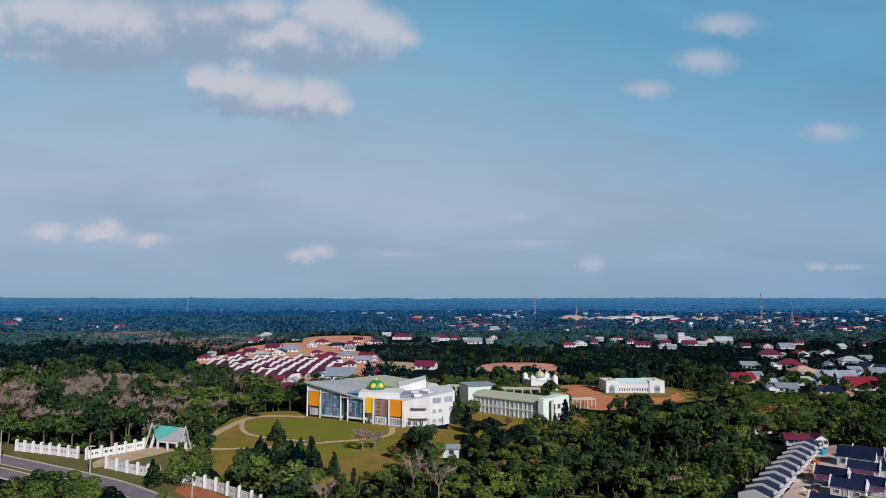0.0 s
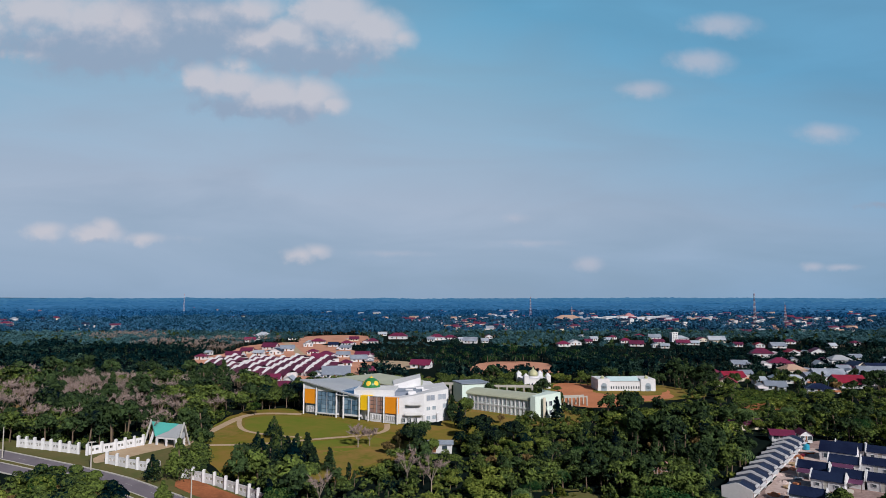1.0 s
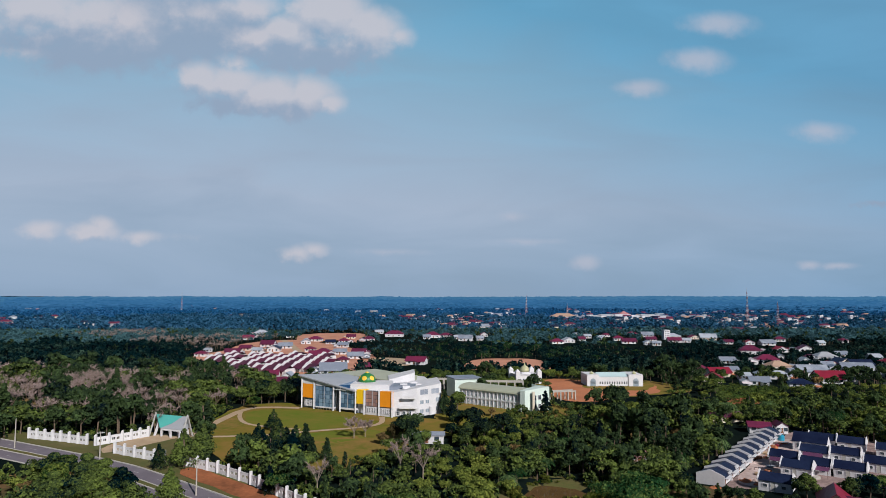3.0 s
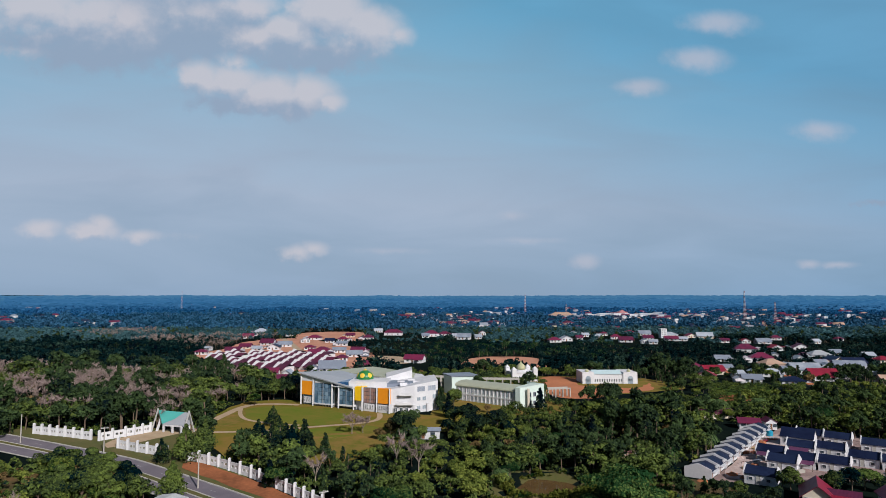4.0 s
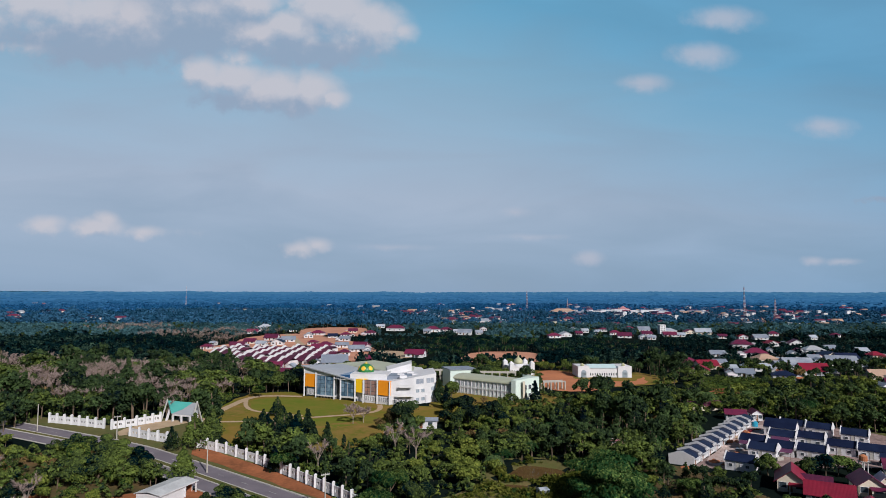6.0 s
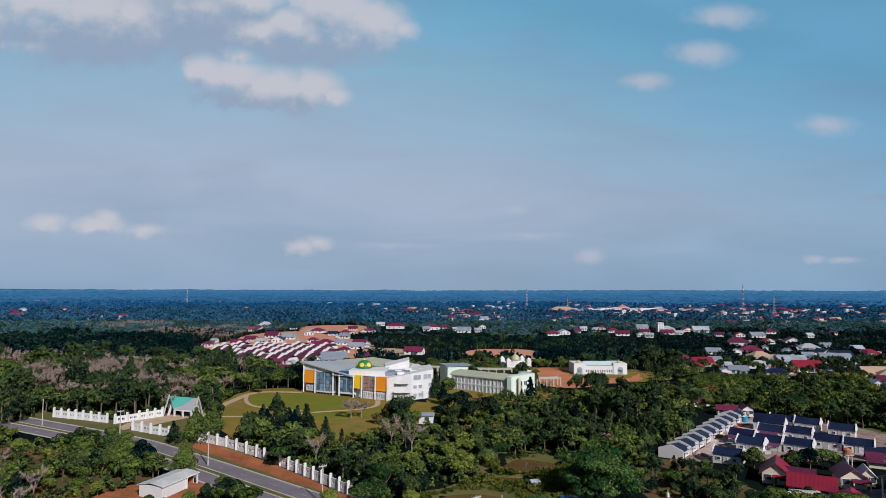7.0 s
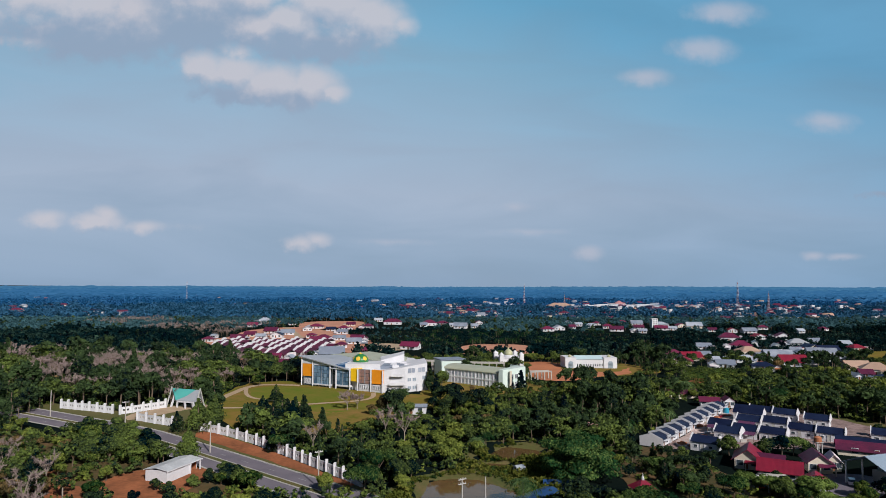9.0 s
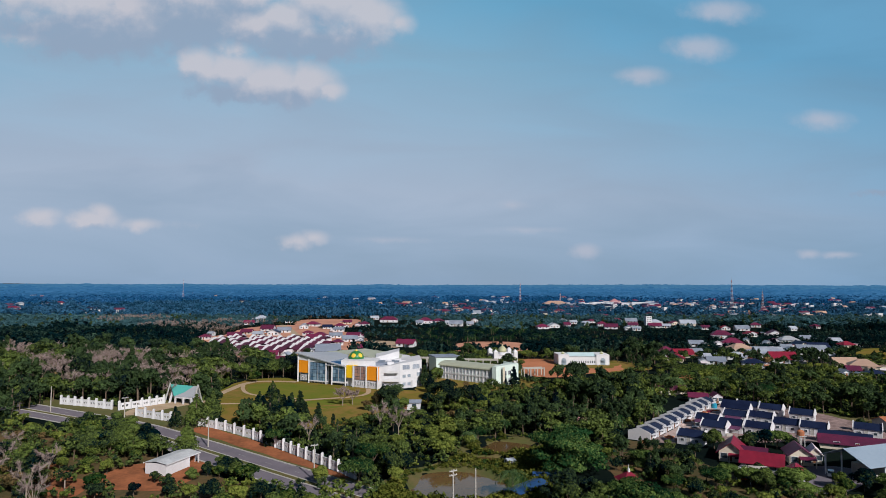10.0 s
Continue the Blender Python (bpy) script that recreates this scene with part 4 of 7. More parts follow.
    for f0, f1, out, low, top, n in ((0.165, 0.37, 0.54, 1.2, 9.0, 3), (0.455, 0.61, 0.64, 1.6, 8.2, 3), (0.72, 0.865, 0.44, 3.0, 8.6, 3)):
        for k in range(n):
            f = f0 + (f1 - f0) * k / (n - 1)
            facade_piece(ob, "mullion", A, C, f - 0.003, f + 0.003, out + 0.05, low, top, M["grey_roof"], "", 0.1)
    facade_piece(ob, "band", A, C, 0.455, 0.62, 0.75, 0.9, 1.6, M["white"], "white floor band")
    facade_piece(ob, "band", A, C, 0.16, 0.38, 0.75, 0.7, 1.2, M["white"], "white floor band")
    facade_piece(ob, "canopy", A, C, 0.38, 0.63, 1.2, 8.2, 8.45, M["white"], "white canopy edge", 2.0)
    windows_on(ob, along(A, C, 0.17, 0.0), along(A, C, 0.37, 0.0), -0.2, 5, 1.2, 0.8, 0.05, 0.95)
    # right wing: balconies and windows
    for z, x0, x1 in ((2.9, 0.25, 0.95), (6.4, 0.35, 0.9)):
        bm = bmesh.new()
        p, q = along((-4.9, 225), D, x0, 1.3), along((-4.9, 225), D, x1, 1.3)
        box(bm, p[0], q[0], p[1], p[1] + 1.8, z, z + 0.35)
        box(bm, p[0], q[0], p[1], p[1] + 0.15, z + 0.35, z + 1.1)
        part("balcony", local(bm, ob), M["white"], ob)
    windows_on(ob, (-4.9, 224.99), (4.0, 225.39), 0.3, 3, 1.0, 1.5, 0.1, 0.8)
    for z in (0.9, 4.2):
        windows_on(ob, D, E, z, 2, 1.5, 1.3, 0.06, 0.52, mat=M["pale_pane"])
        windows_on(ob, D, E, z + 0.3, 1, 1.5, 1.5, 0.7, 0.98, mat=M["pale_pane"])
    windows_on(ob, D, E, 7.6, 2, 3.4, 1.9, 0.04, 0.96, mat=M["light_roof"])
    for p in (D, along(D, E, 0.55, 0.2), E):
        bm = bmesh.new()
        box(bm, p[0] - .4, p[0] + .4, p[1] - .5, p[1] + .3, -1.4, 3.0)
        part("column", local(bm, ob), M["white"], ob)
    for k, (x, y) in enumerate(((0, 232), (5, 236), (9, 240), (-1, 238), (3, 242))):
        bm = bmesh.new()
        box(bm, x - 1.4, x + 1.4, y - 0.5, y + 0.5, 9.0, 10.2 + 0.2 * (k % 3))
        part("roof_unit", local(bm, ob), M["white"], ob, "low white box on the roof deck")
    # the whole set a little farther off and wider, scaled from the first camera place to fit its view
    wide = 1.025
    ob.matrix_basis = Matrix.Translation((-3.5 + wide * (-10 + 3.5), 4.7 + wide * (240 - 4.7), 0.2)) @ Matrix.Diagonal((wide, wide, 1, 1))


build_campus()


# ---- long classroom block, mosque, hall ----
def build_classrooms():
    ob = thing("classroom_block", Matrix.Translation((38, 250, 0.3)), "long white-green two-storey classroom block with pale green roof", "building")
    P, Q = (22.5, 258.5), (45.0, 239.0)
    R = (56.0, 241.0)
    bm = bmesh.new()
    prism(bm, [P, Q, along(P, Q, 1.0, -11), along(P, Q, 0.0, -11)], -0.6, 6.4)
    part("wall", local(bm, ob), M["mint"], ob)
    bm = bmesh.new()
    n = 10
    d = Vector((Q[0] - P[0], Q[1] - P[1])).normalized()
    prev = None
    verts = []
    for k in range(n + 1):
        a = math.pi * k / n
        off = 0.6 - 6.1 * (1 - math.cos(a))
        z = 6.4 + 1.5 * math.sin(a)
        p, q = along(P, Q, -0.01, off), along(P, Q, 1.0, off)
        verts.append((bm.verts.new((*p, z)), bm.verts.new((*q, z)), bm.verts.new((*p, z - .3)), bm.verts.new((*q, z - .3))))
    for r, s in zip(verts, verts[1:]):
        bm.faces.new((r[0], r[1], s[1], s[0]))
        bm.faces.new((r[2], s[2], s[3], r[3]))
        bm.faces.new((r[0], s[0], s[2], r[2]))
        bm.faces.new((r[1], r[3], s[3], s[1]))
    bm.faces.new((verts[0][0], verts[0][2], verts[0][3], verts[0][1]))
    bm.faces.new((verts[-1][0], verts[-1][1], verts[-1][3], verts[-1][2]))
    part("roof", local(bm, ob), M["pale_green_roof"], ob, "pale green curved metal roof")
    for z in (0.7, 3.7):
        windows_on(ob, along(P, Q, 0, 0.02), along(P, Q, 1, 0.02), z, 14, 1.25, 1.7, 0.05, 0.97, mat=M["pale_pane"])
    for k in range(15):
        facade_piece(ob, "pilaster", P, Q, 0.05 + 0.064 * k - 0.006, 0.05 + 0.064 * k + 0.006, 0.3, -0.6, 6.2, M["white"], "", 0.3)
    facade_piece(ob, "floor_band", P, Q, 0.02, 1.0, 0.36, 2.7, 3.2, M["white"], "")
    bm = bmesh.new()
    prism(bm, [along(P, Q, 1.0, 1.2), along(P, Q, 1.07, 1.2), (R[0] + .5, R[1] + .5), (R[0] - 5, R[1] + 8), along(P, Q, 1.0, -11)], -0.8, [8.0, 8.0, 8.9, 8.9, 8.4])
    part("end_block", local(bm, ob), M["mint"], ob, "pale green end block")
    a, b = along(P, Q, 1.07, 1.25), (R[0] + .5, R[1] + .45)
    for z in (0.8, 4.2):
        windows_on(ob, a, b, z, 3, 1.3, 1.7, 0.3, 0.9)
    bm = bmesh.new()
    box(bm, a[0] + 3.0, a[0] + 3.9, a[1] - 0.35, a[1] + 0.6, -0.6, 7.6)
    part("pylon", local(bm, ob), M["cream"], ob, "cream strip on the end wall")
    bm = bmesh.new()
    S, T = (21.5, 270), (33, 273)
    prism(bm, [S, T, (30, 282), (18.5, 279)], -0.6, 8.3)
    part("rear_block", local(bm, ob), M["mint"], ob, "pale green rear block")
    bm = bmesh.new()
    prism(bm, [(S[0] - .5, S[1] - .6), (T[0] + .6, T[1] - .6), (30.5, 282.6), (18, 279.6)], 8.3, 8.75)
    part("roof", local(bm, ob), M["light_roof"], ob, "flat grey roof")


build_classrooms()


def build_pillars(name, x, y, nx, ny, step, h, turn, label):
    ob = thing(name, Matrix.Translation((x, y, gz(x, y))) @ Matrix.Rotation(turn, 4, "Z"), label, "unfinished frame")
    me = None
    for i in range(nx):
        for j in range(ny):
            if me is None:
                bm = bmesh.new()
                box(bm, -0.25, 0.25, -0.25, 0.25, -0.5, h)
                c = part("column", bm, M["concrete"], ob)
                me = c.data
            else:
                c = new("column", me)
                c.parent = ob
            c.matrix_basis = Matrix.Translation((i * step, j * step, 0))
    for j in range(ny):
        bm = bmesh.new()
        box(bm, -0.3, (nx - 1) * step + 0.3, j * step - 0.22, j * step + 0.22, h - 0.55, h - 0.05)
        part("beam", bm, M["concrete"], ob)
    return ob


build_pillars("concrete_frame", 63, 262, 4, 2, 3.4, 4.0, radians(10), "unfinished grey concrete frame of columns and beams")
build_pillars("concrete_frame", 34, 274, 6, 2, 3.6, 6.8, radians(-8), "unfinished pale columns standing behind the classroom block")
build_pillars("concrete_frame", 14, 288, 4, 2, 3.6, 6.2, radians(-12), "unfinished columns beside red earth")


def small_dome(ob, x, y, z, r, mat, label, parent=None):
    bm = bmesh.new()
    tube(bm, [(x, y, z, r * .92), (x, y, z + .35 * r, r), (x, y, z + .8 * r, .86 * r), (x, y, z + 1.15 * r, .52 * r), (x, y, z + 1.35 * r, .2 * r), (x, y, z + 1.9 * r, .03 * r)], 16)
    p = part("dome", bm, mat, ob, label)
    p.data.shade_smooth()


def build_mosque():
    ob = thing("mosque", Matrix.Translation((61.5, 318, 0.2)) @ Matrix.Rotation(radians(8), 4, "Z") @ Matrix.Diagonal((0.86, 0.86, 0.84, 1)), "small white mosque with green-gold dome and corner turrets", "mosque")
    bm = bmesh.new()
    box(bm, -7, 7, -7, 7, -0.5, 5.2)
    part("wall", bm, M["white"], ob)
    bm = bmesh.new()
    box(bm, -7.3, 7.3, -7.3, 7.3, 5.2, 5.6)
    part("roof", bm, M["white"], ob)
    for x in (-6.6, 6.6):
        for y in (-6.6, 6.6):
            bm = bmesh.new()
            box(bm, x - 1.3, x + 1.3, y - 1.3, y + 1.3, -0.5, 7.4)
            v = [bm.verts.new(p) for p in ((x - 1.5, y - 1.5, 7.4), (x + 1.5, y - 1.5, 7.4), (x + 1.5, y + 1.5, 7.4), (x - 1.5, y + 1.5, 7.4), (x, y, 9.2))]
            bm.faces.new(v[:4])
            for i in range(4):
                bm.faces.new((v[i], v[(i + 1) % 4], v[4]))
            part("turret", bm, M["white"], ob)
    bm = bmesh.new()
    tube(bm, [(0, 0, 5.6, 3.4), (0, 0, 6.6, 3.4)], 16)
    part("drum", bm, M["white"], ob)
    small_dome(ob, 0, 0, 6.6, 2.9, M["dome_pale"], "pale gold and green dome")
    for k in range(6):
        bm = bmesh.new()
        x = -5 + 2 * k
        box(bm, x - 0.55, x + 0.55, -7.12, -6.9, 0.4, 2.6)
        tube(bm, [(x, -7.0, 2.6, 0.55), (x, -7.0, 3.0, 0.42), (x, -7.0, 3.25, 0.1)], 8)
        part("window", bm, M["pane"], ob, "arched dark window")


build_mosque()


def build_hall():
    ob = thing("hall", Matrix.Translation((104.5, 309, 0.1)) @ Matrix.Rotation(radians(-2), 4, "Z") @ Matrix.Diagonal((0.9, 0.9, 0.95, 1)), "white single-storey hall with pale roof and yellow pointed gables", "hall")
    bm = bmesh.new()
    box(bm, -9.5, 7.0, -6.6, 6, -0.6, 4.9)
    part("wall", bm, M["white"], ob)
    bm = bmesh.new()
    v = [bm.verts.new(p) for p in ((-9.4, -6.9, 4.95), (6.9, -6.9, 4.95), (6.9, 6.6, 4.95), (-9.4, 6.6, 4.95), (-9.4, 0, 6.6), (6.9, 0, 6.6))]
    for f in ((0, 1, 5, 4), (2, 3, 4, 5), (3, 0, 4), (1, 2, 5), (3, 2, 1, 0)):
        bm.faces.new([v[i] for i in f])
    part("roof", bm, M["ice_roof"], ob, "pale blue-grey metal roof")
    for x0, x1 in ((-16, -9.5), (7.0, 15.0)):
        bm = bmesh.new()
        box(bm, x0, x1, -7.2, 7.0, -0.6, 6.0)
        part("end_block", bm, M["white"], ob)
        bm = bmesh.new()
        cx = (x0 + x1) / 2
        tube(bm, [(cx, -4, 5.9, 1.2), (cx, -4, 6.7, 1.1), (cx, -4, 7.3, 0.4), (cx, -4, 7.7, 0.06)], 8)
        part("pointed_cap", bm, M["dome_pale"], ob, "pale yellow pointed cap")
        bm = bmesh.new()
        box(bm, cx - 1.5, cx + 1.5, -7.3, -7.15, 0.1, 2.6)
        ring = bmesh.new()
        tube(ring, [(0, 0, 0, 1.5), (0, 0, 0.15, 1.5)], 20)
        bmesh.ops.transform(ring, matrix=Matrix.Translation((cx, -7.15, 2.6)) @ Matrix.Rotation(radians(90), 4, "X"), verts=ring.verts)
        arch = bpy.data.meshes.new("portal")
        ring.to_mesh(arch)
        ring.free()
        bm.from_mesh(arch)
        part("portal", bm, M["pale_pane"], ob, "grey arched portal")
        bpy.data.meshes.remove(arch)
    win = None
    for k in range(12):
        bm = bmesh.new()
        if win is None:
            box(bm, -0.26, 0.26, -0.12, 0.06, 0, 1.3)
            win = part("window", bm, M["pane"], ob)
            w = win
        else:
            bm.free()
            w = new("window", win.data)
            w.parent = ob
        w.matrix_basis = Matrix.Translation((-8.7 + 1.35 * k, -6.6, 1.1))


build_hall()


# ---- houses ----
def gable_roof(bm, w, d, z, rise, over, ridge_y=False, thick=0.14):
    """Two slopes; the ridge runs along x, or along y."""
    a, b = (w / 2 + over, d / 2 + over)
    drop = rise * over / ((w if ridge_y else d) / 2)
    if ridge_y:
        slab(bm, [(0, -b, z + rise), (0, b, z + rise), (-a, b, z - drop), (-a, -b, z - drop)], thick)
        slab(bm, [(0, b, z + rise), (0, -b, z + rise), (a, -b, z - drop), (a, b, z - drop)], thick)
    else:
        slab(bm, [(-a, 0, z + rise), (-a, -b, z - drop), (a, -b, z - drop), (a, 0, z + rise)], thick)
        slab(bm, [(a, 0, z + rise), (a, b, z - drop), (-a, b, z - drop), (-a, 0, z + rise)], thick)


def hip_roof(bm, w, d, z, rise, over):
    a, b = w / 2 + over, d / 2 + over
    r = max(0.3, a - b)
    v = [bm.verts.new(p) for p in ((-a, -b, z), (a, -b, z), (a, b, z), (-a, b, z), (-r, 0, z + rise), (r, 0, z + rise))]
    for f in ((0, 1, 5, 4), (1, 2, 5), (2, 3, 4, 5), (3, 0, 4), (3, 2, 1, 0)):
        bm.faces.new([v[i] for i in f])


def gable_wall(bm, w, d, h, rise, ridge_y=False):
    """Walls up to the slopes, sunk a little into the ground."""
    x, y = w / 2, d / 2
    if ridge_y:
        prof = [(-x, -1.0), (x, -1.0), (x, h), (0, h + rise), (-x, h)]
        lo = [bm.verts.new((p, -y, q)) for p, q in prof]
        hi = [bm.verts.new((p, y, q)) for p, q in prof]
    else:
        prof = [(-y, -1.0), (y, -1.0), (y, h), (0, h + rise), (-y, h)]
        lo = [bm.verts.new((-x, p, q)) for p, q in prof]
        hi = [bm.verts.new((x, p, q)) for p, q in prof]
    bm.faces.new(lo)
    bm.faces.new(hi[::-1])
    for i in range(5):
        j = (i + 1) % 5
        bm.faces.new((lo[j], lo[i], hi[i], hi[j]))


def opening(ob, name, x, y, z, w, h, turn=0.0, mat=None, frame_mat=None):
    bm = bmesh.new()
    for x0, x1, z0, z1 in ((-w / 2 - .08, w / 2 + .08, h, h + .08), (-w / 2 - .08, -w / 2, 0, h), (w / 2, w / 2 + .08, 0, h), (-w / 2 - .08, w / 2 + .08, -.08, 0)):
        box(bm, x0, x1, -0.1, 0.05, z0, z1)
    win = part(name, bm, frame_mat or M["white"], ob)
    win.matrix_basis = Matrix.Translation((x, y, z)) @ Matrix.Rotation(turn, 4, "Z")
    bm = bmesh.new()
    box(bm, -w / 2, w / 2, -0.04, 0.03, 0, h)
    part("leaf" if name == "door" else "pane", bm, mat or M["pane"], win)


def house(label, w, d, h, rise, roof, wall, style="x", over=0.6, group="", porch=True, at=None, win=1.5, leaf="door"):
    """A small house, its front to -y. style: x or y for a gable's ridge, hip for four slopes."""
    ob = thing("house", at or Matrix(), label, "house", group)
    bm = bmesh.new()
    if style == "hip":
        box(bm, -w / 2, w / 2, -d / 2, d / 2, -1.0, h)
    else:
        gable_wall(bm, w, d, h, rise, style == "y")
    part("wall", bm, M[wall], ob)
    bm = bmesh.new()
    if style == "hip":
        hip_roof(bm, w, d, h, rise, over)
    else:
        gable_roof(bm, w, d, h + 0.16, rise, over, style == "y")
    part("roof", bm, M[roof], ob)
    opening(ob, "door", -w * 0.05, -d / 2, 0.1, 0.95, 2.05, mat=M[leaf])
    opening(ob, "window", -w * 0.3, -d / 2, 0.95, win, 0.8 * win)
    opening(ob, "window", w * 0.27, -d / 2, 0.95, win, 0.8 * win)
    opening(ob, "window", w / 2, 0, 1.0, 1.2, 1.1, radians(90))
    opening(ob, "window", -w / 2, 0, 1.0, 1.2, 1.1, radians(-90))
    if porch:
        bm = bmesh.new()
        px = w * 0.22
        slab(bm, [(px - 1.9, -d / 2 - 2.2, h - .55), (px + 1.9, -d / 2 - 2.2, h - .55), (px + 1.9, -d / 2 - over, h - .15), (px - 1.9, -d / 2 - over, h - .15)], 0.12)
        part("porch_roof", bm, M[roof], ob)
        for x in (px - 1.7, px + 1.7):
            bm = bmesh.new()
            box(bm, x - .12, x + .12, -d / 2 - 2.1, -d / 2 - 1.86, -0.8, h - .62)
            part("porch_post", bm, M[wall], ob)
    return ob


def place(x, y, turn=0.0, up=0.0):
    return Matrix.Translation((x, y, gz(x, y) + up)) @ Matrix.Rotation(radians(turn), 4, "Z")


# the terrace of small white houses, stepping away from its near end
def gable_parapet(bm, x0, x1, half, low, eave, rise):
    """A wall that stands above both slopes."""
    prof = [(-half, low), (half, low), (half, eave), (0.3, eave + rise), (-0.3, eave + rise), (-half, eave)]
    a = [bm.verts.new((x0, p, q)) for p, q in prof]
    b = [bm.verts.new((x1, p, q)) for p, q in prof]
    bm.faces.new(a[::-1])
    bm.faces.new(b)
    for i in range(6):
        j = (i + 1) % 6
        bm.faces.new((a[i], a[j], b[j], b[i]))


def terrace_house():
    ob = thing("terrace_house", Matrix(), "small white terrace house with navy metal roof and parapet", "house", "white terrace houses")
    w, d, h, rise = 6.64, 6.0, 2.2, 1.0
    bm = bmesh.new()
    box(bm, -w / 2 + .28, w / 2 - .05, -d / 2, d / 2, -1.2, h)
    part("wall", bm, M["white"], ob)
    for s in (-1, 1):
        bm = bmesh.new()
        e = d / 2 + 0.45
        drop = rise * 0.45 / (d / 2)
        ring = [(-w / 2 + .27, 0, h + rise + .08), (-w / 2 + .27, s * e, h - drop + .08), (w / 2 - .02, s * e, h - drop + .08), (w / 2 - .02, 0, h + rise + .08)]
        slab(bm, ring if s < 0 else ring[::-1], 0.12)
        part("roof", bm, M["navy_roof"], ob)
    bm = bmesh.new()
    gable_parapet(bm, -w / 2, -w / 2 + .26, d / 2 + .5, -1.0, h + .35, rise + .2)
    part("parapet", bm, M["white"], ob, "white gabled party wall")
    bm = bmesh.new()
    gable_parapet(bm, w * 0.16, w / 2 - .08, 0.1, h - .2, h + 0.1, 0.35)
    for v in bm.verts:
        v.co.y -= d / 2 + 0.3
    part("gable", bm, M["white"], ob, "white upstand over the porch")
    opening(ob, "door", -w * 0.18, -d / 2, 0.0, 0.9, 1.95, mat=M["door"])
    opening(ob, "window", w * 0.2, -d / 2, 0.8, 1.4, 1.05)
    bm = bmesh.new()
    box(bm, -w / 2 + .3, w * 0.1, -d / 2 - 1.4, -d / 2 - .47, 1.95, 2.07)
    part("porch_roof", bm, M["white"], ob)
    return ob


ROW0, ROW1 = Vector((78.8, 153.3)), Vector((119.3, 197.3))
row_dir = (ROW1 - ROW0).normalized()
row_turn = math.degrees(math.atan2(row_dir.y, row_dir.x))
first = terrace_house()
first.matrix_basis = place(ROW0.x, ROW0.y, row_turn)
for k in range(1, 10):
    p = ROW0 + (ROW1 - ROW0) * (k / 9)
    copy_thing(first, place(p.x, p.y, row_turn))

# navy-roofed houses beyond the terrace
navy = house("small white house with dark navy metal roof", 7.2, 5.2, 2.5, 1.4, "navy_roof", "white", "x", 0.25, "navy-roofed houses", porch=False, win=0.9, leaf="kerb")
for s in (-1, 1):
    bm = bmesh.new()
    prof = [(-2.9, 2.1), (2.9, 2.1), (2.9, 2.9), (0, 4.5), (-2.9, 2.9)]
    a = [bm.verts.new((s * 3.75 - 0.13, p, q)) for p, q in prof]
    b = [bm.verts.new((s * 3.75 + 0.13, p, q)) for p, q in prof]
    bm.faces.new(a)
    bm.faces.new(b[::-1])
    for i in range(5):
        j = (i + 1) % 5
        bm.faces.new((a[j], a[i], b[i], b[j]))
    part("parapet", bm, M["white"], navy, "white gable parapet")
navy.matrix_basis = place(90.1, 144.4, -41)
for x, y, turn in ((105.9, 166.3, -42), (117.8, 170.8, -42), (109.3, 157.7, -43), (124.8, 167.6, -41), (115.1, 152.5, -42), (126.8, 156.9, -42), (132.2, 151.4, -40), (135.8, 180.1, -42), (141.0, 170.8, -41), (147.2, 148.5, -39), (102.7, 155.5, -43)):
    copy_thing(navy, place(x, y, turn))
house("tall white house with navy roof and gable end", 9.0, 7, 2.8, 2.2, "navy_roof", "white", "x", 0.2, porch=False, at=place(123.7, 181.4, -42))
copy_thing(navy, place(130.4, 185.8, -42))
house("white house with maroon roof behind the terrace", 6.5, 5, 2.3, 1.2, "maroon_roof", "white", "x", porch=False, at=place(121.2, 205.9, -20))
house("white house with maroon roof at the row's end", 3.6, 5, 2.6, 1.2, "maroon_roof", "white", "y", 0.3, porch=False, at=place(127.8, 204.5, -10))
house("low brick-red roofed store among trees", 13, 6, 2.2, 0.9, "maroon_roof", "cream", "x", porch=False, at=place(118, 224, 10))
house("half-built house with rusty red roof", 8, 7, 2.8, 1.4, "rust", "concrete", "x", porch=False, at=place(161, 156, 4))

# low purple-brown lean-tos before some of them
for (x, y), w in zip(((102.80000000000001, 162.9), (106.2, 154.29999999999998), (114.7, 167.4)), (6.0, 7.0, 5.0)):
    ob = thing("lean_to", place(x, y, -42), "low lean-to with a faded purple sheet roof", "lean-to", "lean-tos")
    bm = bmesh.new()
    slab(bm, [(-w / 2, -1.2, 2.0), (w / 2, -1.2, 2.0), (w / 2, 1.2, 2.5), (-w / 2, 1.2, 2.5)], 0.08)
    part("roof", bm, M["purple_sheet"], ob)
    for px in (-w / 2 + .2, w / 2 - .2):
        bm = bmesh.new()
        box(bm, px - .06, px + .06, -1.1, -.98, -0.6, 2.05)
        part("post", bm, M["bark"], ob)

# red-roofed group
house("house with bright red gabled roof and white porch", 6.0, 8.4, 2.6, 2.3, "red_roof", "cream", "y", 0.7, at=place(93.0, 127.2, -32))
house("long house with crimson metal roof", 9.0, 7, 2.3, 1.9, "red_roof", "cream", "x", 0.6, porch=False, at=place(94.8, 116.2, -33))
house("low maroon-roofed annexe behind the red house", 6, 4.5, 2.4, 1.0, "maroon_roof", "cream", "x", 0.4, porch=False, at=place(97.5, 124.6, -34))
house("small lean-to with bright red roof", 4.2, 3.6, 2.3, 1.2, "red_roof", "white", "y", 0.3, porch=False, at=place(97.8, 107.5, -35))
house("cream house with maroon and white gabled roof", 5.4, 7, 2.6, 1.9, "maroon_roof", "cream", "y", 0.6, at=place(107.8, 122, -20))
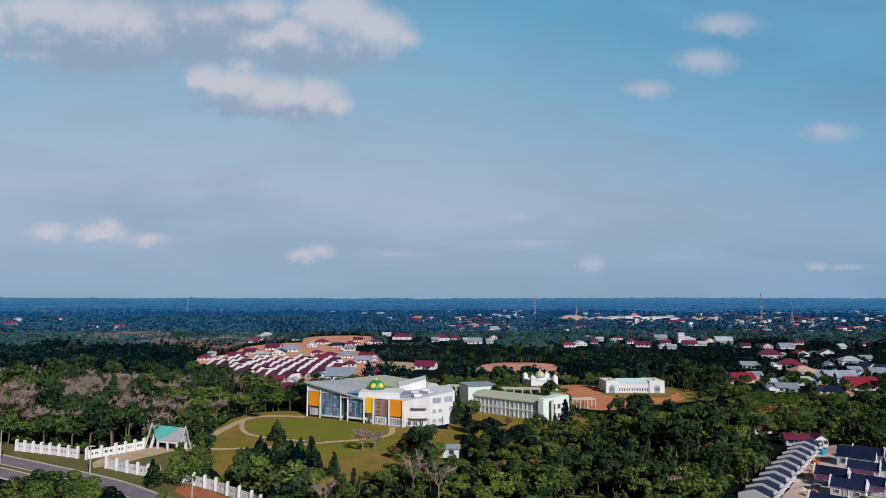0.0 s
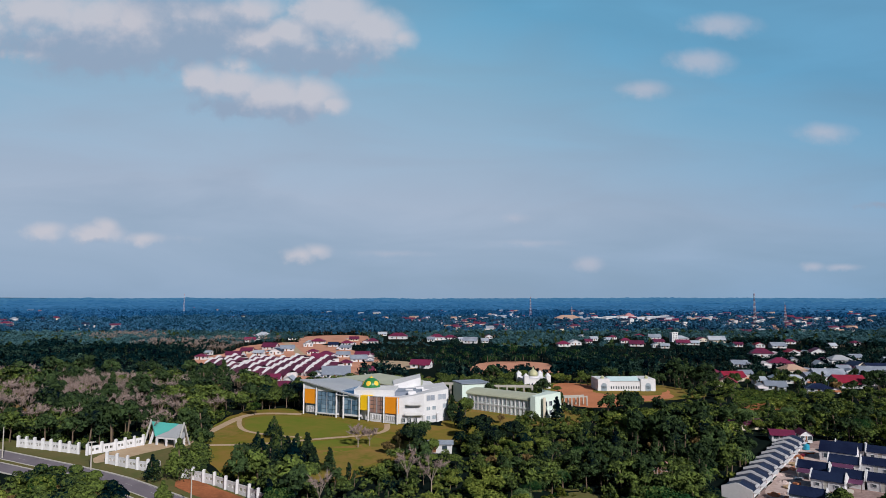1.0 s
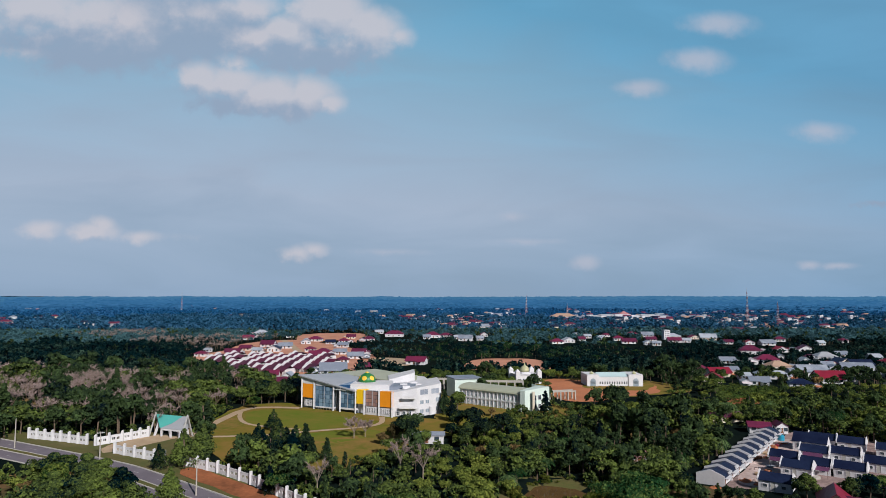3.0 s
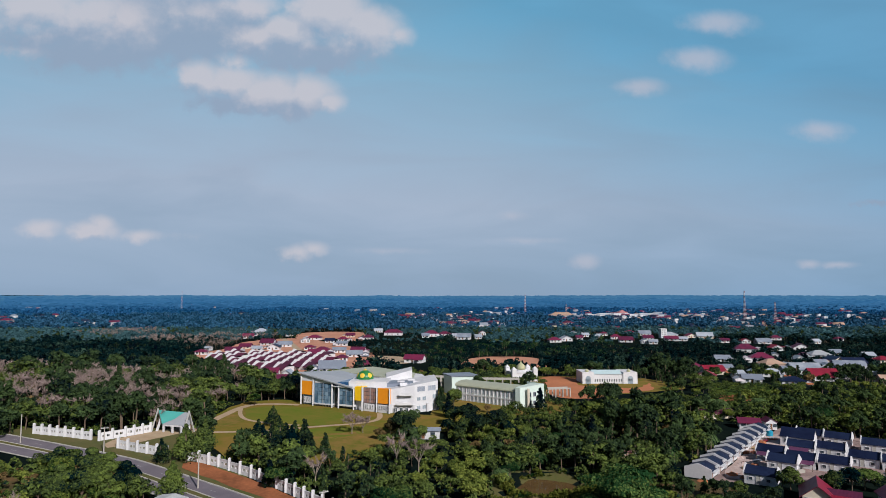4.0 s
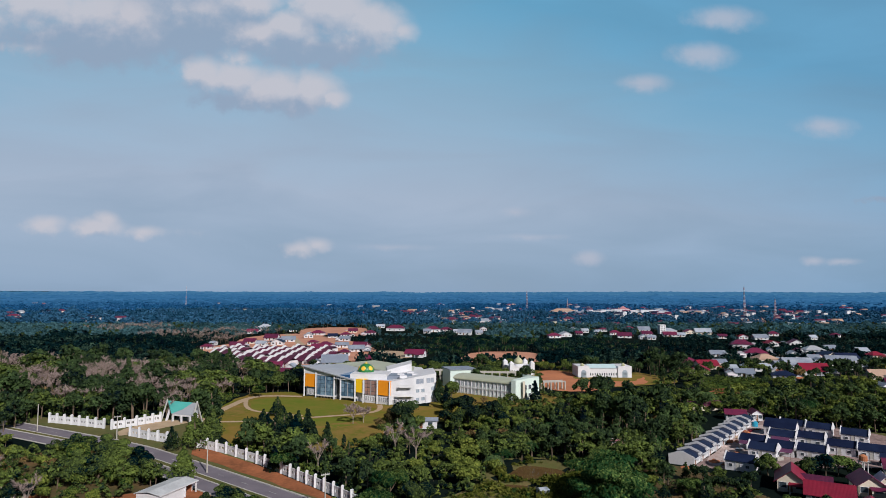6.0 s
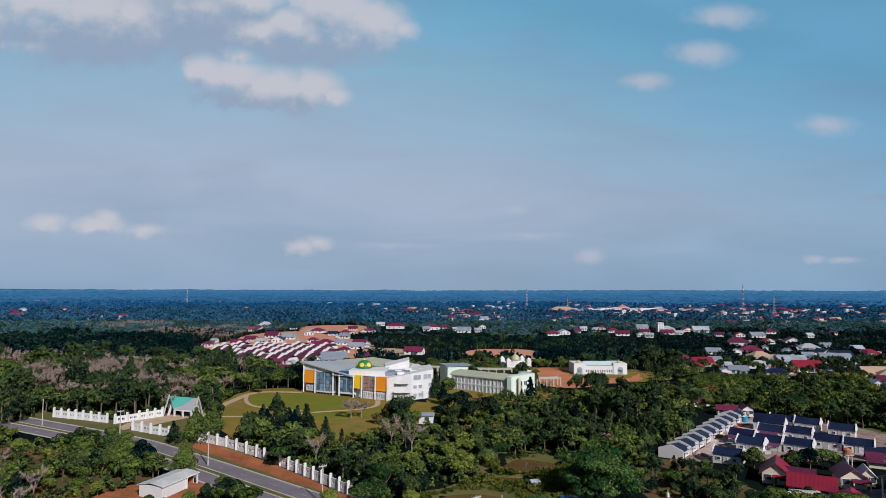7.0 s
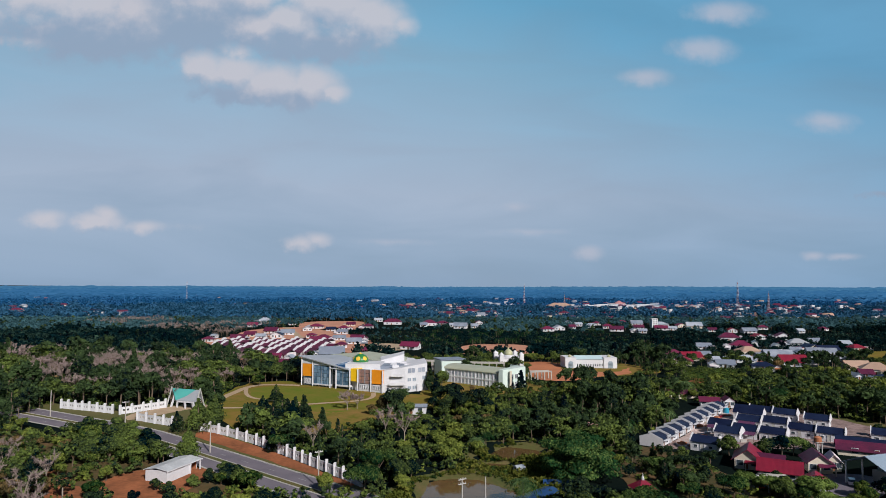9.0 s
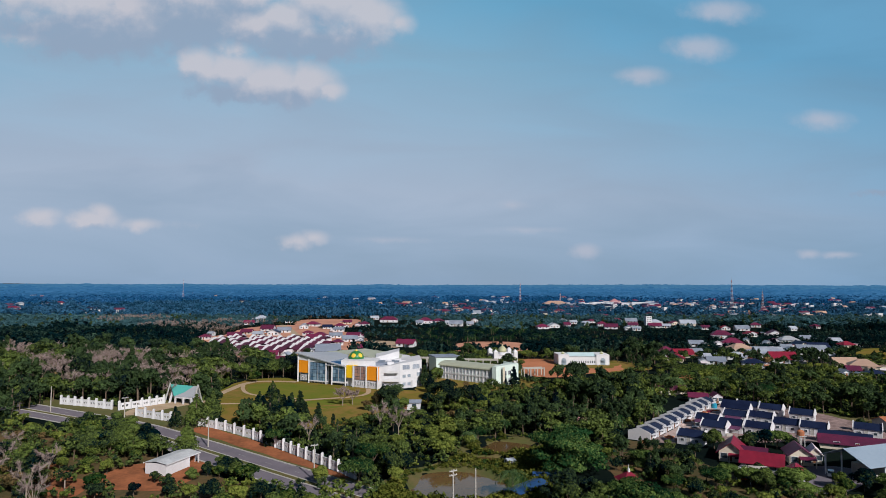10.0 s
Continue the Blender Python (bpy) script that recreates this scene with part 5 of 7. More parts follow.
house("white-roofed porch wing of a cream house", 3.0, 5.0, 2.5, 1.5, "porch_sheet", "cream", "y", 0.4, porch=False, at=place(112.4, 122.5, -26))
house("long low building with dark maroon roof", 20, 5.6, 1.8, 1.7, "maroon_roof", "cream", "x", 0.6, porch=False, at=place(133.2, 133.0, -31))
house("low navy-roofed store behind the long building", 13, 3.4, 2.4, 0.8, "navy_roof", "white", "x", 0.3, porch=False, at=place(134, 140.5, -36))
hall = thing("open_hall", place(122.5, 110.0, 16), "large open-sided hall under a pale grey metal roof", "hall")
for s in (-1, 1):
    bm = bmesh.new()
    if s < 0:
        slab(bm, [(-14.5, -6.5, 4.7), (14.5, -6.5, 4.7), (14.5, 0, 7.6), (-14.5, 0, 7.6)], 0.14)
    else:
        slab(bm, [(-14.5, 0, 7.62), (14.5, 0, 7.62), (14.5, 6.5, 4.7), (-14.5, 6.5, 4.7)], 0.14)
    part("roof", bm, M["blue_grey_roof"], hall)
for k in range(6):
    for y in (-5.4, 5.4):
        bm = bmesh.new()
        box(bm, -13.7 + 5.4 * k, -13.4 + 5.4 * k, y - .15, y + .15, -0.8, 5.0)
        part("post", bm, M["white"], hall)
bm = bmesh.new()
box(bm, -6, 13, -1, 4.6, -0.6, 2.6)
part("inner_room", bm, M["concrete"], hall, "low grey room below the roof")
house("concrete shed of grey block with flat roof", 5, 4, 2.4, 0.4, "concrete", "concrete", "x", 0.3, porch=False, at=place(89, 109.5, -10))


# village and town houses: x, y, width, roof, wall, style
VILLAGE = [
    (170, 349, 13.6, "maroon_roof", "white", "hip"), (177, 339, 12.1, "red_roof", "cream", "x"), (163, 318, 9.3, "red_roof", "cream", "y"), (192, 354, 7.4, "light_roof", "white", "x"), (216, 404, 10.0, "light_roof", "white", "x"), (180, 304, 9.7, "light_roof", "white", "x"), (199, 333, 7.6, "light_roof", "white", "y"), (205, 327, 11.7, "light_roof", "white", "hip"), (225, 360, 14.1, "tan_roof", "cream", "hip"), (240, 396, 15.0, "maroon_roof", "white", "hip"), (196, 294, 11.2, "navy_roof", "white", "hip"), (269, 468, 17.1, "maroon_roof", "white", "hip"), (302, 484, 11.0, "red_roof", "white", "y"), (222, 338, 10.0, "light_roof", "white", "x"),
] + [
    (230, 335, 16.4, "light_roof", "white", "x"), (223, 310, 14.7, "red_roof", "white", "x"), (264, 395, 6.2, "light_roof", "white", "y"), (293, 415, 13.9, "grey_roof", "white", "hip"), (282, 383, 12.8, "navy_roof", "cream", "y"), (286, 372, 13.6, "navy_roof", "cream", "x"), (265, 346, 17.0, "light_roof", "white", "x"), (261, 331, 10.7, "grey_roof", "white", "x"), (316, 386, 10.0, "red_roof", "cream", "hip"), (324, 484, 13.0, "maroon_roof", "white", "y"), (244, 288, 12.5, "tan_roof", "cream", "x"), (244, 273, 13.9, "tan_roof", "cream", "hip"), (231, 265, 5.9, "maroon_roof", "white", "x"), (221, 258, 5.1, "light_roof", "white", "y"),
] + [
    (231, 250, 10.0, "navy_roof", "white", "hip"), (261, 369, 7.7, "light_roof", "white", "x"), (323, 442, 10.0, "light_roof", "white", "x"), (184, 325, 5.5, "light_roof", "white", "x"), (263, 420, 7.8, "light_roof", "white", "y"), (330, 418, 8.7, "light_roof", "white", "x"),
]
CENTRE = [
    (-149, 469, 8.8, "maroon_roof", "white", "hip"), (-155, 505, 4.3, "light_roof", "white", "x"), (-130, 481, 10.8, "maroon_roof", "white", "x"), (-188, 732, 13.7, "light_roof", "white", "hip"), (-158, 649, 11.1, "maroon_roof", "white", "x"), (-159, 711, 16.2, "light_roof", "white", "hip"), (-129, 519, 9.6, "maroon_roof", "cream", "x"), (-115, 499, 7.8, "light_roof", "white", "x"), (-119, 557, 12.4, "maroon_roof", "white", "x"), (-104, 508, 10.4, "navy_roof", "white", "y"), (-101, 539, 11.8, "light_roof", "white", "x"), (-122, 682, 8.2, "maroon_roof", "white", "hip"), (-91, 588, 9.0, "light_roof", "white", "y"), (-87, 623, 13.3, "maroon_roof", "white", "hip"),
] + [
    (-68, 587, 9.0, "navy_roof", "white", "x"), (-75, 507, 8.7, "maroon_roof", "white", "hip"), (-62, 453, 13.6, "maroon_roof", "white", "x"), (-62, 483, 11.7, "maroon_roof", "white", "hip"), (-57, 600, 10.5, "maroon_roof", "white", "hip"), (-53, 549, 9.5, "light_roof", "white", "x"), (-49, 482, 10.0, "light_roof", "white", "x"), (-34, 477, 10.8, "maroon_roof", "white", "x"), (-35, 448, 11.5, "light_roof", "white", "x"), (-41, 419, 8.1, "maroon_roof", "white", "hip"), (-41, 356, 15.6, "light_roof", "white", "x"), (-24, 373, 6.5, "maroon_roof", "white", "x"), (-34, 621, 11.1, "maroon_roof", "white", "hip"), (-62, 334, 5.7, "light_roof", "white", "y"),
] + [
    (-62, 312, 7.0, "maroon_roof", "white", "x"), (-87, 353, 7.9, "maroon_roof", "cream", "x"), (-71, 339, 6.5, "maroon_roof", "white", "x"), (-82, 329, 7.2, "maroon_roof", "cream", "x"), (-257, 790, 8.0, "light_roof", "white", "x"), (-55, 662, 9.4, "maroon_roof", "cream", "x"),
]
TOWN = [
    (144, 581, 12.2, "maroon_roof", "white", "hip"), (159, 597, 11.8, "light_roof", "white", "y"), (179, 622, 7.1, "maroon_roof", "white", "x"), (196, 660, 8.1, "light_roof", "white", "x"), (217, 622, 10.0, "maroon_roof", "white", "hip"), (213, 580, 13.3, "maroon_roof", "white", "x"), (261, 702, 10.7, "maroon_roof", "white", "hip"), (270, 680, 13.3, "light_roof", "white", "x"), (247, 613, 10.6, "maroon_roof", "white", "x"), (225, 564, 7.8, "light_roof", "white", "y"), (230, 557, 7.8, "light_roof", "white", "x"), (286, 649, 15.0, "light_roof", "white", "hip"), (264, 595, 12.9, "maroon_roof", "white", "x"), (304, 640, 10.0, "maroon_roof", "cream", "y"),
] + [
    (311, 621, 16.3, "light_roof", "cream", "x"), (275, 595, 9.4, "light_roof", "white", "x"), (321, 563, 8.9, "red_roof", "white", "y"), (334, 555, 13.3, "light_roof", "white", "x"), (31, 671, 15.0, "maroon_roof", "white", "hip"), (46, 681, 13.7, "maroon_roof", "white", "hip"), (56, 651, 8.1, "light_roof", "white", "x"), (62, 624, 14.1, "light_roof", "white", "x"), (89, 692, 8.0, "maroon_roof", "white", "y"), (77, 632, 7.1, "light_roof", "white", "x"), (-10, 692, 21.2, "maroon_roof", "white", "hip"), (-29, 750, 10.0, "light_roof", "white", "x"), (8, 406, 13.1, "maroon_roof", "white", "x"), (204, 640, 7.5, "light_roof", "white", "x"),
] + [
    (305, 571, 8.2, "maroon_roof", "white", "x"), (375, 603, 10.0, "maroon_roof", "white", "hip"), (223, 680, 8.0, "maroon_roof", "white", "hip"), (384, 555, 7.8, "light_roof", "white", "x"), (428, 585, 8.2, "maroon_roof", "white", "hip"), (-637, 1049, 20.0, "maroon_roof", "cream", "hip"), (24, 651, 7.5, "light_roof", "white", "x"), (196, 702, 6.7, "light_roof", "white", "y"),
]
ROOF_WORDS = {"maroon_roof": "maroon", "red_roof": "bright red", "light_roof": "pale grey metal", "navy_roof": "dark navy", "tan_roof": "tan tiled", "grey_roof": "dark grey"}
STYLE_WORDS = {"hip": "hipped", "x": "gabled", "y": "front-gabled"}
WALL_WORDS = {"white": "white", "cream": "cream"}
turns = random.Random(17)
for rows, words, group, low, high in ((VILLAGE, " village house with ", "village houses", -30, 8), (CENTRE, " house on cleared earth with ", "houses on the clearing", -16, 12), (TOWN, " town house with ", "town houses", -20, 14)):
    for x, y, w, roof, wall, style in rows:
        w *= 0.94
        d = min(max(6.0, 0.72 * w), 11.0)
        h = turns.uniform(2.2, 2.7) + (0.6 if w > 13 else 0.0)
        rise = min(w, d) * turns.uniform(0.27, 0.36)
        ob = house(WALL_WORDS[wall] + words + ROOF_WORDS[roof] + " " + STYLE_WORDS[style] + " roof", w, d, h, rise, roof, wall, style, 0.7, group, 8 < w < 15 and y < 420, place(x, y + d / 2, turns.uniform(low, high)))
        if w < 8.5 or rows is TOWN:
            continue
        # a lower wing to one side, and a lean-to roof before it
        side = turns.choice((-1, 1))
        aw, ad, ah = w * turns.uniform(0.35, 0.5), d * turns.uniform(0.6, 0.85), h * 0.85
        cx, cy = side * (w / 2 + aw / 2 - 0.2), turns.uniform(-1.5, 1.5)
        bm = bmesh.new()
        gable_wall(bm, aw, ad, ah, aw * 0.22, True)
        wing = part("wing", bm, M[wall], ob)
        wing.matrix_basis = Matrix.Translation((cx, cy, 0))
        bm = bmesh.new()
        gable_roof(bm, aw, ad, ah + 0.16, aw * 0.22, 0.4, True)
        cover = turns.choice((roof, roof, "light_roof", "light_roof", "maroon_roof", "porch_sheet"))
        top = part("wing_roof", bm, M[cover], ob, ROOF_WORDS.get(cover, "pale sheet") + " roof of the wing")
        top.matrix_basis = Matrix.Translation((cx, cy, 0))
        bm = bmesh.new()
        y0 = cy - ad / 2
        slab(bm, [(cx - aw / 2, y0 - 2.4, ah - .9), (cx + aw / 2, y0 - 2.4, ah - .9), (cx + aw / 2, y0 - 0.1, ah - .3), (cx - aw / 2, y0 - 0.1, ah - .3)], 0.1)
        part("lean_to_roof", bm, M[turns.choice(("light_roof", "porch_sheet", "rust"))], ob, "sheet roof of a lean-to")
        opening(ob, "window", cx, y0, 0.9, 1.1, 0.9)

# the estate: white houses with maroon roofs in close rows, each with a broad white party wall
estate = thing("house", Matrix(), "small white estate house with maroon roof and broad white gable wall", "house", "estate houses")
bm = bmesh.new()
box(bm, -3.9, 3.9, -4.6, 4.6, -1.0, 2.9)
part("wall", bm, M["white"], estate)
for s in (-1, 1):
    bm = bmesh.new()
    out = 7.2 if s < 0 else 5.1
    low = 4.6 - 0.37 * out
    ring = [(-2.4, 0, 4.6), (-2.4, s * out, low), (4.0, s * out, low), (4.0, 0, 4.6)]
    slab(bm, ring if s < 0 else ring[::-1], 0.12)
    part("roof", bm, M["plum_roof"], estate)
bm = bmesh.new()
gable_parapet(bm, -4.1, -2.5, 5.4, -1.0, 2.7, 2.9)
part("party_wall", bm, M["white"], estate, "broad white gabled wall above the roof")
for px in (-2.0, 0.9, 3.7):
    bm = bmesh.new()
    box(bm, px - .11, px + .11, -6.9, -6.68, -1.0, 2.0)
    part("porch_post", bm, M["white"], estate)
opening(estate, "door", -0.6, -4.6, 0.1, 0.95, 2.05, mat=M["door"])
opening(estate, "window", 1.8, -4.6, 0.9, 1.5, 1.2)
AREA = [(-128, 428), (-124, 458), (-100, 460), (-56, 448), (-42, 418), (-48, 372), (-65, 358), (-82, 358), (-104, 374), (-118, 406)]
gone = random.Random(5)
first_spot = True
for r in range(-8, 9):
    for c in range(-14, 15):
        x, y = -90 + c * 7.2 + r * 7.4, 425 - c * 3.5 + r * 13.6
        n, hit = len(AREA), False
        for i in range(n):
            (x0, y0), (x1, y1) = AREA[i], AREA[(i + 1) % n]
            if (y0 > y) != (y1 > y) and x < (x1 - x0) * (y - y0) / (y1 - y0) + x0:
                hit = not hit
        if not hit or gone.random() < 0.04 or any(abs(x - a) < 0.5 * w + 4 and abs(y - b) < 9 for a, b, w, *_ in CENTRE):
            continue
        m = place(x + gone.uniform(-.4, .4), y + gone.uniform(-.4, .4), -26)
        if first_spot:
            estate.matrix_basis, first_spot = m, False
        else:
            copy_thing(estate, m)

# the town farther off, in loose clusters
rnd = random.Random(11)
FAR_TOWN = []
for u0, u1, y0, y1, n in ((0.05, 0.45, 760, 1080, 70), (0.34, 0.84, 760, 1250, 120), (0.10, 0.84, 1200, 1800, 120), (-0.66, -0.30, 850, 1250, 14), (-0.3, 0.1, 900, 1400, 20), (-0.7, 0.1, 1400, 2000, 34)):
    for k in range(n):
        if k % 5 == 0:
            cu, cy = rnd.uniform(u0, u1), rnd.uniform(y0, y1)
        y = cy + rnd.gauss(0, 26)
        FAR_TOWN.append((cu * cy + rnd.gauss(0, 26), y))

# the farthest roofs, too many and too small to tell apart
town_mats = ["white", "cream", "maroon_roof", "light_roof", "tan_roof", "navy_roof"]
pts, quads, slots_ = [], [], []
for x, y in FAR_TOWN:
    w, d, h, rise, a = rnd.uniform(8, 17), rnd.uniform(7, 10), rnd.choice((3.4, 3.6, 4.0, 6.8)), rnd.uniform(1.8, 3.2), radians(rnd.uniform(-35, 35))
    lift = gz(x, y) + 1.5 * (y > 1000)
    roof = rnd.choice((2, 2, 2, 3, 3, 4, 5))
    shrink = rnd.choice((0.3, 1.0, 1.0))
    n0 = len(pts)
    for px, py, pz in ((-w / 2, -d / 2, -2), (w / 2, -d / 2, -2), (w / 2, d / 2, -2), (-w / 2, d / 2, -2), (-w / 2, -d / 2, h), (w / 2, -d / 2, h), (w / 2, d / 2, h), (-w / 2, d / 2, h),
                       (-w / 2 - .7, -d / 2 - .7, h - .1), (w / 2 + .7, -d / 2 - .7, h - .1), (w / 2 + .7, d / 2 + .7, h - .1), (-w / 2 - .7, d / 2 + .7, h - .1), (-w / 2 * shrink, 0, h + rise), (w / 2 * shrink, 0, h + rise)):
        pts.append((x + px * math.cos(a) - py * math.sin(a), y + px * math.sin(a) + py * math.cos(a), lift + pz))
    for f in ((0, 1, 5, 4), (1, 2, 6, 5), (2, 3, 7, 6), (3, 0, 4, 7), (8, 9, 13, 12), (10, 11, 12, 13), (9, 10, 13, 13), (11, 8, 12, 12)):
        quads.append([n0 + i for i in f])
    slots_ += [int(rnd.random() < 0.3)] * 4 + [roof] * 4
four = [q for q in quads if len(set(q)) == 4]
three = [q[:3] for q in quads if len(set(q)) == 3]
order_ = [s for q, s in zip(quads, slots_) if len(set(q)) == 4] + [s for q, s in zip(quads, slots_) if len(set(q)) == 3]
me = bpy.data.meshes.new("distant_houses")
for m in town_mats:
    me.materials.append(M[m])
fill_mesh(me, pts, np.array(four), np.array(three), slots=order_)
tagged(new("distant_houses", me), "scattered white houses with red and grey roofs among distant trees", "houses", kind="stuff")


def build_market():
    ob = thing("market_hall", place(420, 1180, -4), "long white market hall with red stepped roof in the middle", "market hall")
    for x0, x1, h in ((-78, -46, 7), (-46, -22, 9), (-20, 10, 10), (10, 26, 8), (30, 62, 9)):
        bm = bmesh.new()
        box(bm, x0 + .02, x1 - .02, -14, 14, -1, h)
        box(bm, x0 + .02, x1 - .02, -14.6, 14.6, h, h + 1.2)
        part("block", bm, M["white"], ob)
    bm = bmesh.new()
    hip_roof(bm, 17, 15, 11.2, 6, 0.6)
    part("roof", bm, M["pink_roof"], ob, "pinkish red pyramid roof")
    for k in range(13):
        bm = bmesh.new()
        box(bm, -74 + k * 11, -68 + k * 11, -14.2, -13.9, 3, 6.5)
        part("window", bm, M["pane"], ob)


build_market()
house("wide white hall with tan roof in the town", 46, 22, 7, 6, "tan_roof", "white", "hip", 1.5, porch=False, at=place(300, 1170, 0))
house("long white store hall with flat pale roof", 42, 16, 8, 2, "light_roof", "white", "hip", 0.8, porch=False, at=place(487.8, 1190.0, -10))
house("white depot with grey roof beyond the market", 30, 14, 8, 2, "light_roof", "white", "x", 0.8, porch=False, at=place(548.1, 1150.0, 8))
house("long white store with pale roof", 34, 14, 6, 3, "light_roof", "white", "x", 0.8, porch=False, at=place(318, 1125, 0))
BLOCKS = [
    (273, 640, 13), (352, 980, 16), (580, 900, 15), (700, 1000, 14), (100, 1180, 14), (40, 1200, 12), (420, 940, 12), (470, 900, 13), (640, 1010, 13), (330, 1190, 13),
    (500, 943, 15), (511, 932, 12), (522, 920, 16), (581, 1008, 14), (687, 1033, 15), (784, 1140, 14), (783, 1059, 17), (800, 1070, 15), (733, 946, 10), (609, 750, 9), (646, 777, 9), (225, 1353, 15), (147, 1349, 14), (601, 1225, 12), (505, 1222, 13),
]
for x, y, h in BLOCKS:
    ob = thing("tower_block", place(x, y, 6) @ Matrix.Diagonal((0.66, 0.66, 0.72, 1)), "pale concrete block standing above the trees", "building", "town blocks")
    bm = bmesh.new()
    box(bm, -5, 5, -4, 4, -1, h)
    box(bm, -5.3, 5.3, -4.3, 4.3, h, h + .6)
    part("wall", bm, M["white"], ob)
    for z in np.arange(2.0, h - 1.5, 3.0):
        for wx in (-2.8, 0, 2.8):
            bm = bmesh.new()
            box(bm, wx - .7, wx + .7, -4.1, -3.95, z, z + 1.4)
            part("window", bm, M["pane"], ob)


# ---- sheds and small roofs ----
def build_shed():
    ob = thing("site_shed", place(-53.9, 131.0, 69), "low white site shed with shallow grey sheet roof and open bay", "shed")
    for x0, x1, y0, y1 in ((-6.0, 2.2, -3.2, -3.05), (-6.0, -5.85, -3.05, 3.05), (-6.0, 6.0, 3.05, 3.2), (2.05, 2.2, -3.05, 3.05), (5.85, 6.0, -2.2, 3.05)):
        bm = bmesh.new()
        box(bm, x0, x1, y0, y1, -0.8, 2.75)
        part("wall", bm, M["white"], ob)
    for s in (-1, 1):
        bm = bmesh.new()
        slab(bm, [(-6.3, 0, 3.35), (6.4, 0, 3.35), (6.4, s * 3.5, 2.8), (-6.3, s * 3.5, 2.8)][::s], 0.08)
        part("roof", bm, M["shed_roof"], ob, "grey corrugated roof slope")
        bm = bmesh.new()
        box(bm, -6.35, 6.45, s * 3.5 - 0.06, s * 3.5 + 0.06, 2.55, 2.78)
        part("fascia", bm, M["white"], ob)
    for x, y in ((6.0, -3.15), (6.0, 0.0), (2.1, -3.35)):
        bm = bmesh.new()
        box(bm, x - .14, x + .14, y - .14, y + .14, -0.8, 2.76 if y else 3.2)
        part("post", bm, M["white"], ob)
    bm = bmesh.new()
    box(bm, 5.6, 5.8, -2.1, 2.9, -0.5, 2.3)
    part("lining", bm, M["rust"], ob, "rust-brown boards inside the bay")


build_shed()
house("small white store with flat grey roof on the lawn edge", 9.5, 5, 2.6, 0.5, "light_roof", "white", "x", 0.5, porch=False, at=place(7, 197, -4))
house("tiny white hut on the pond bank", 2.0, 2.0, 2.1, 0.3, "light_roof", "white", "x", 0.2, porch=False, at=place(33.4, 129.5, 20))
house("small white block hut beside blue tarpaulins", 3.4, 2.4, 2.3, 0.4, "light_roof", "white", "x", 0.2, porch=False, at=place(42.6, 112.6, 30))
house("low red-roofed hut among palms", 7.5, 4.0, 1.9, 0.9, "pink_roof", "tan_roof", "x", 0.6, porch=False, at=place(67.5, 176, -4))
for x, y, w, d, turn in ((34.2, 110.0, 11.5, 4.6, 42), (39.5, 118.5, 4, 2.4, -10)):
    ob = thing("tarpaulin_shelter", place(x, y, turn), "low shelter under a blue plastic tarpaulin", "shelter", "blue shelters")
    bm = bmesh.new()
    gable_roof(bm, w, d, 1.5, 0.5, 0.2)
    part("tarpaulin", bm, M["blue_sheet"], ob, "blue plastic sheet")
    for px in (-w / 2, w / 2):
        for py in (-d / 2, d / 2):
            bm = bmesh.new()
            box(bm, px - .07, px + .07, py - .07, py + .07, -0.6, 1.45)
            part("post", bm, M["bark"], ob)


def build_gazebo():
    ob = thing("gazebo", place(57.6, 107.6, 10) @ Matrix.Diagonal((0.85, 0.85, 0.85, 1)), "small gazebo with pink-red pyramid roof and white finial", "gazebo")
    bm = bmesh.new()
    hip_roof(bm, 4.6, 4.5, 2.6, 2.2, 0.7)
    part("roof", bm, M["red_roof"], ob)
    bm = bmesh.new()
    tube(bm, [(0, 0, 4.6, .4), (0, 0, 5.3, .35), (0, 0, 5.8, .1), (0, 0, 6.6, .05)], 8)
    part("finial", bm, M["white"], ob, "white finial")
    for x in (-2, 2):
        for y in (-2, 2):
            bm = bmesh.new()
            box(bm, x - .12, x + .12, y - .12, y + .12, -0.6, 2.6)
            part("post", bm, M["cream"], ob)


build_gazebo()
bm = bmesh.new()
tube(bm, [(0, 0, 0, .9), (0, 0, .2, 1.0), (0, 0, 1.6, 1.0), (0, 0, 1.9, .5), (0, 0, 2.0, .3)], 14)
for x, y, z, mat, word in ((121.5, 193.4, 0.0, "cyan_plastic", "pale blue"), (119, 138, 2.6, "rust", "orange")):
    b2 = bm.copy()
    ob = mesh_object("water_tank", b2, M[mat])
    ob.location = (x, y, gz(x, y) + z)
    tagged(ob, word + " plastic water tank beside a house", "water tank")
    if z:
        st = bmesh.new()
        for px in (-.7, .7):
            for py in (-.7, .7):
                box(st, px - .1, px + .1, py - .1, py + .1, -0.4, 3.0)
        box(st, -1.1, 1.1, -1.1, 1.1, 2.85, 3.0)
        s = mesh_object("tank_stand", st, M["galvanised"])
        s.location = (x, y, gz(x, y))
        tagged(s, "grey steel stand under a water tank", "stand")
bm.free()


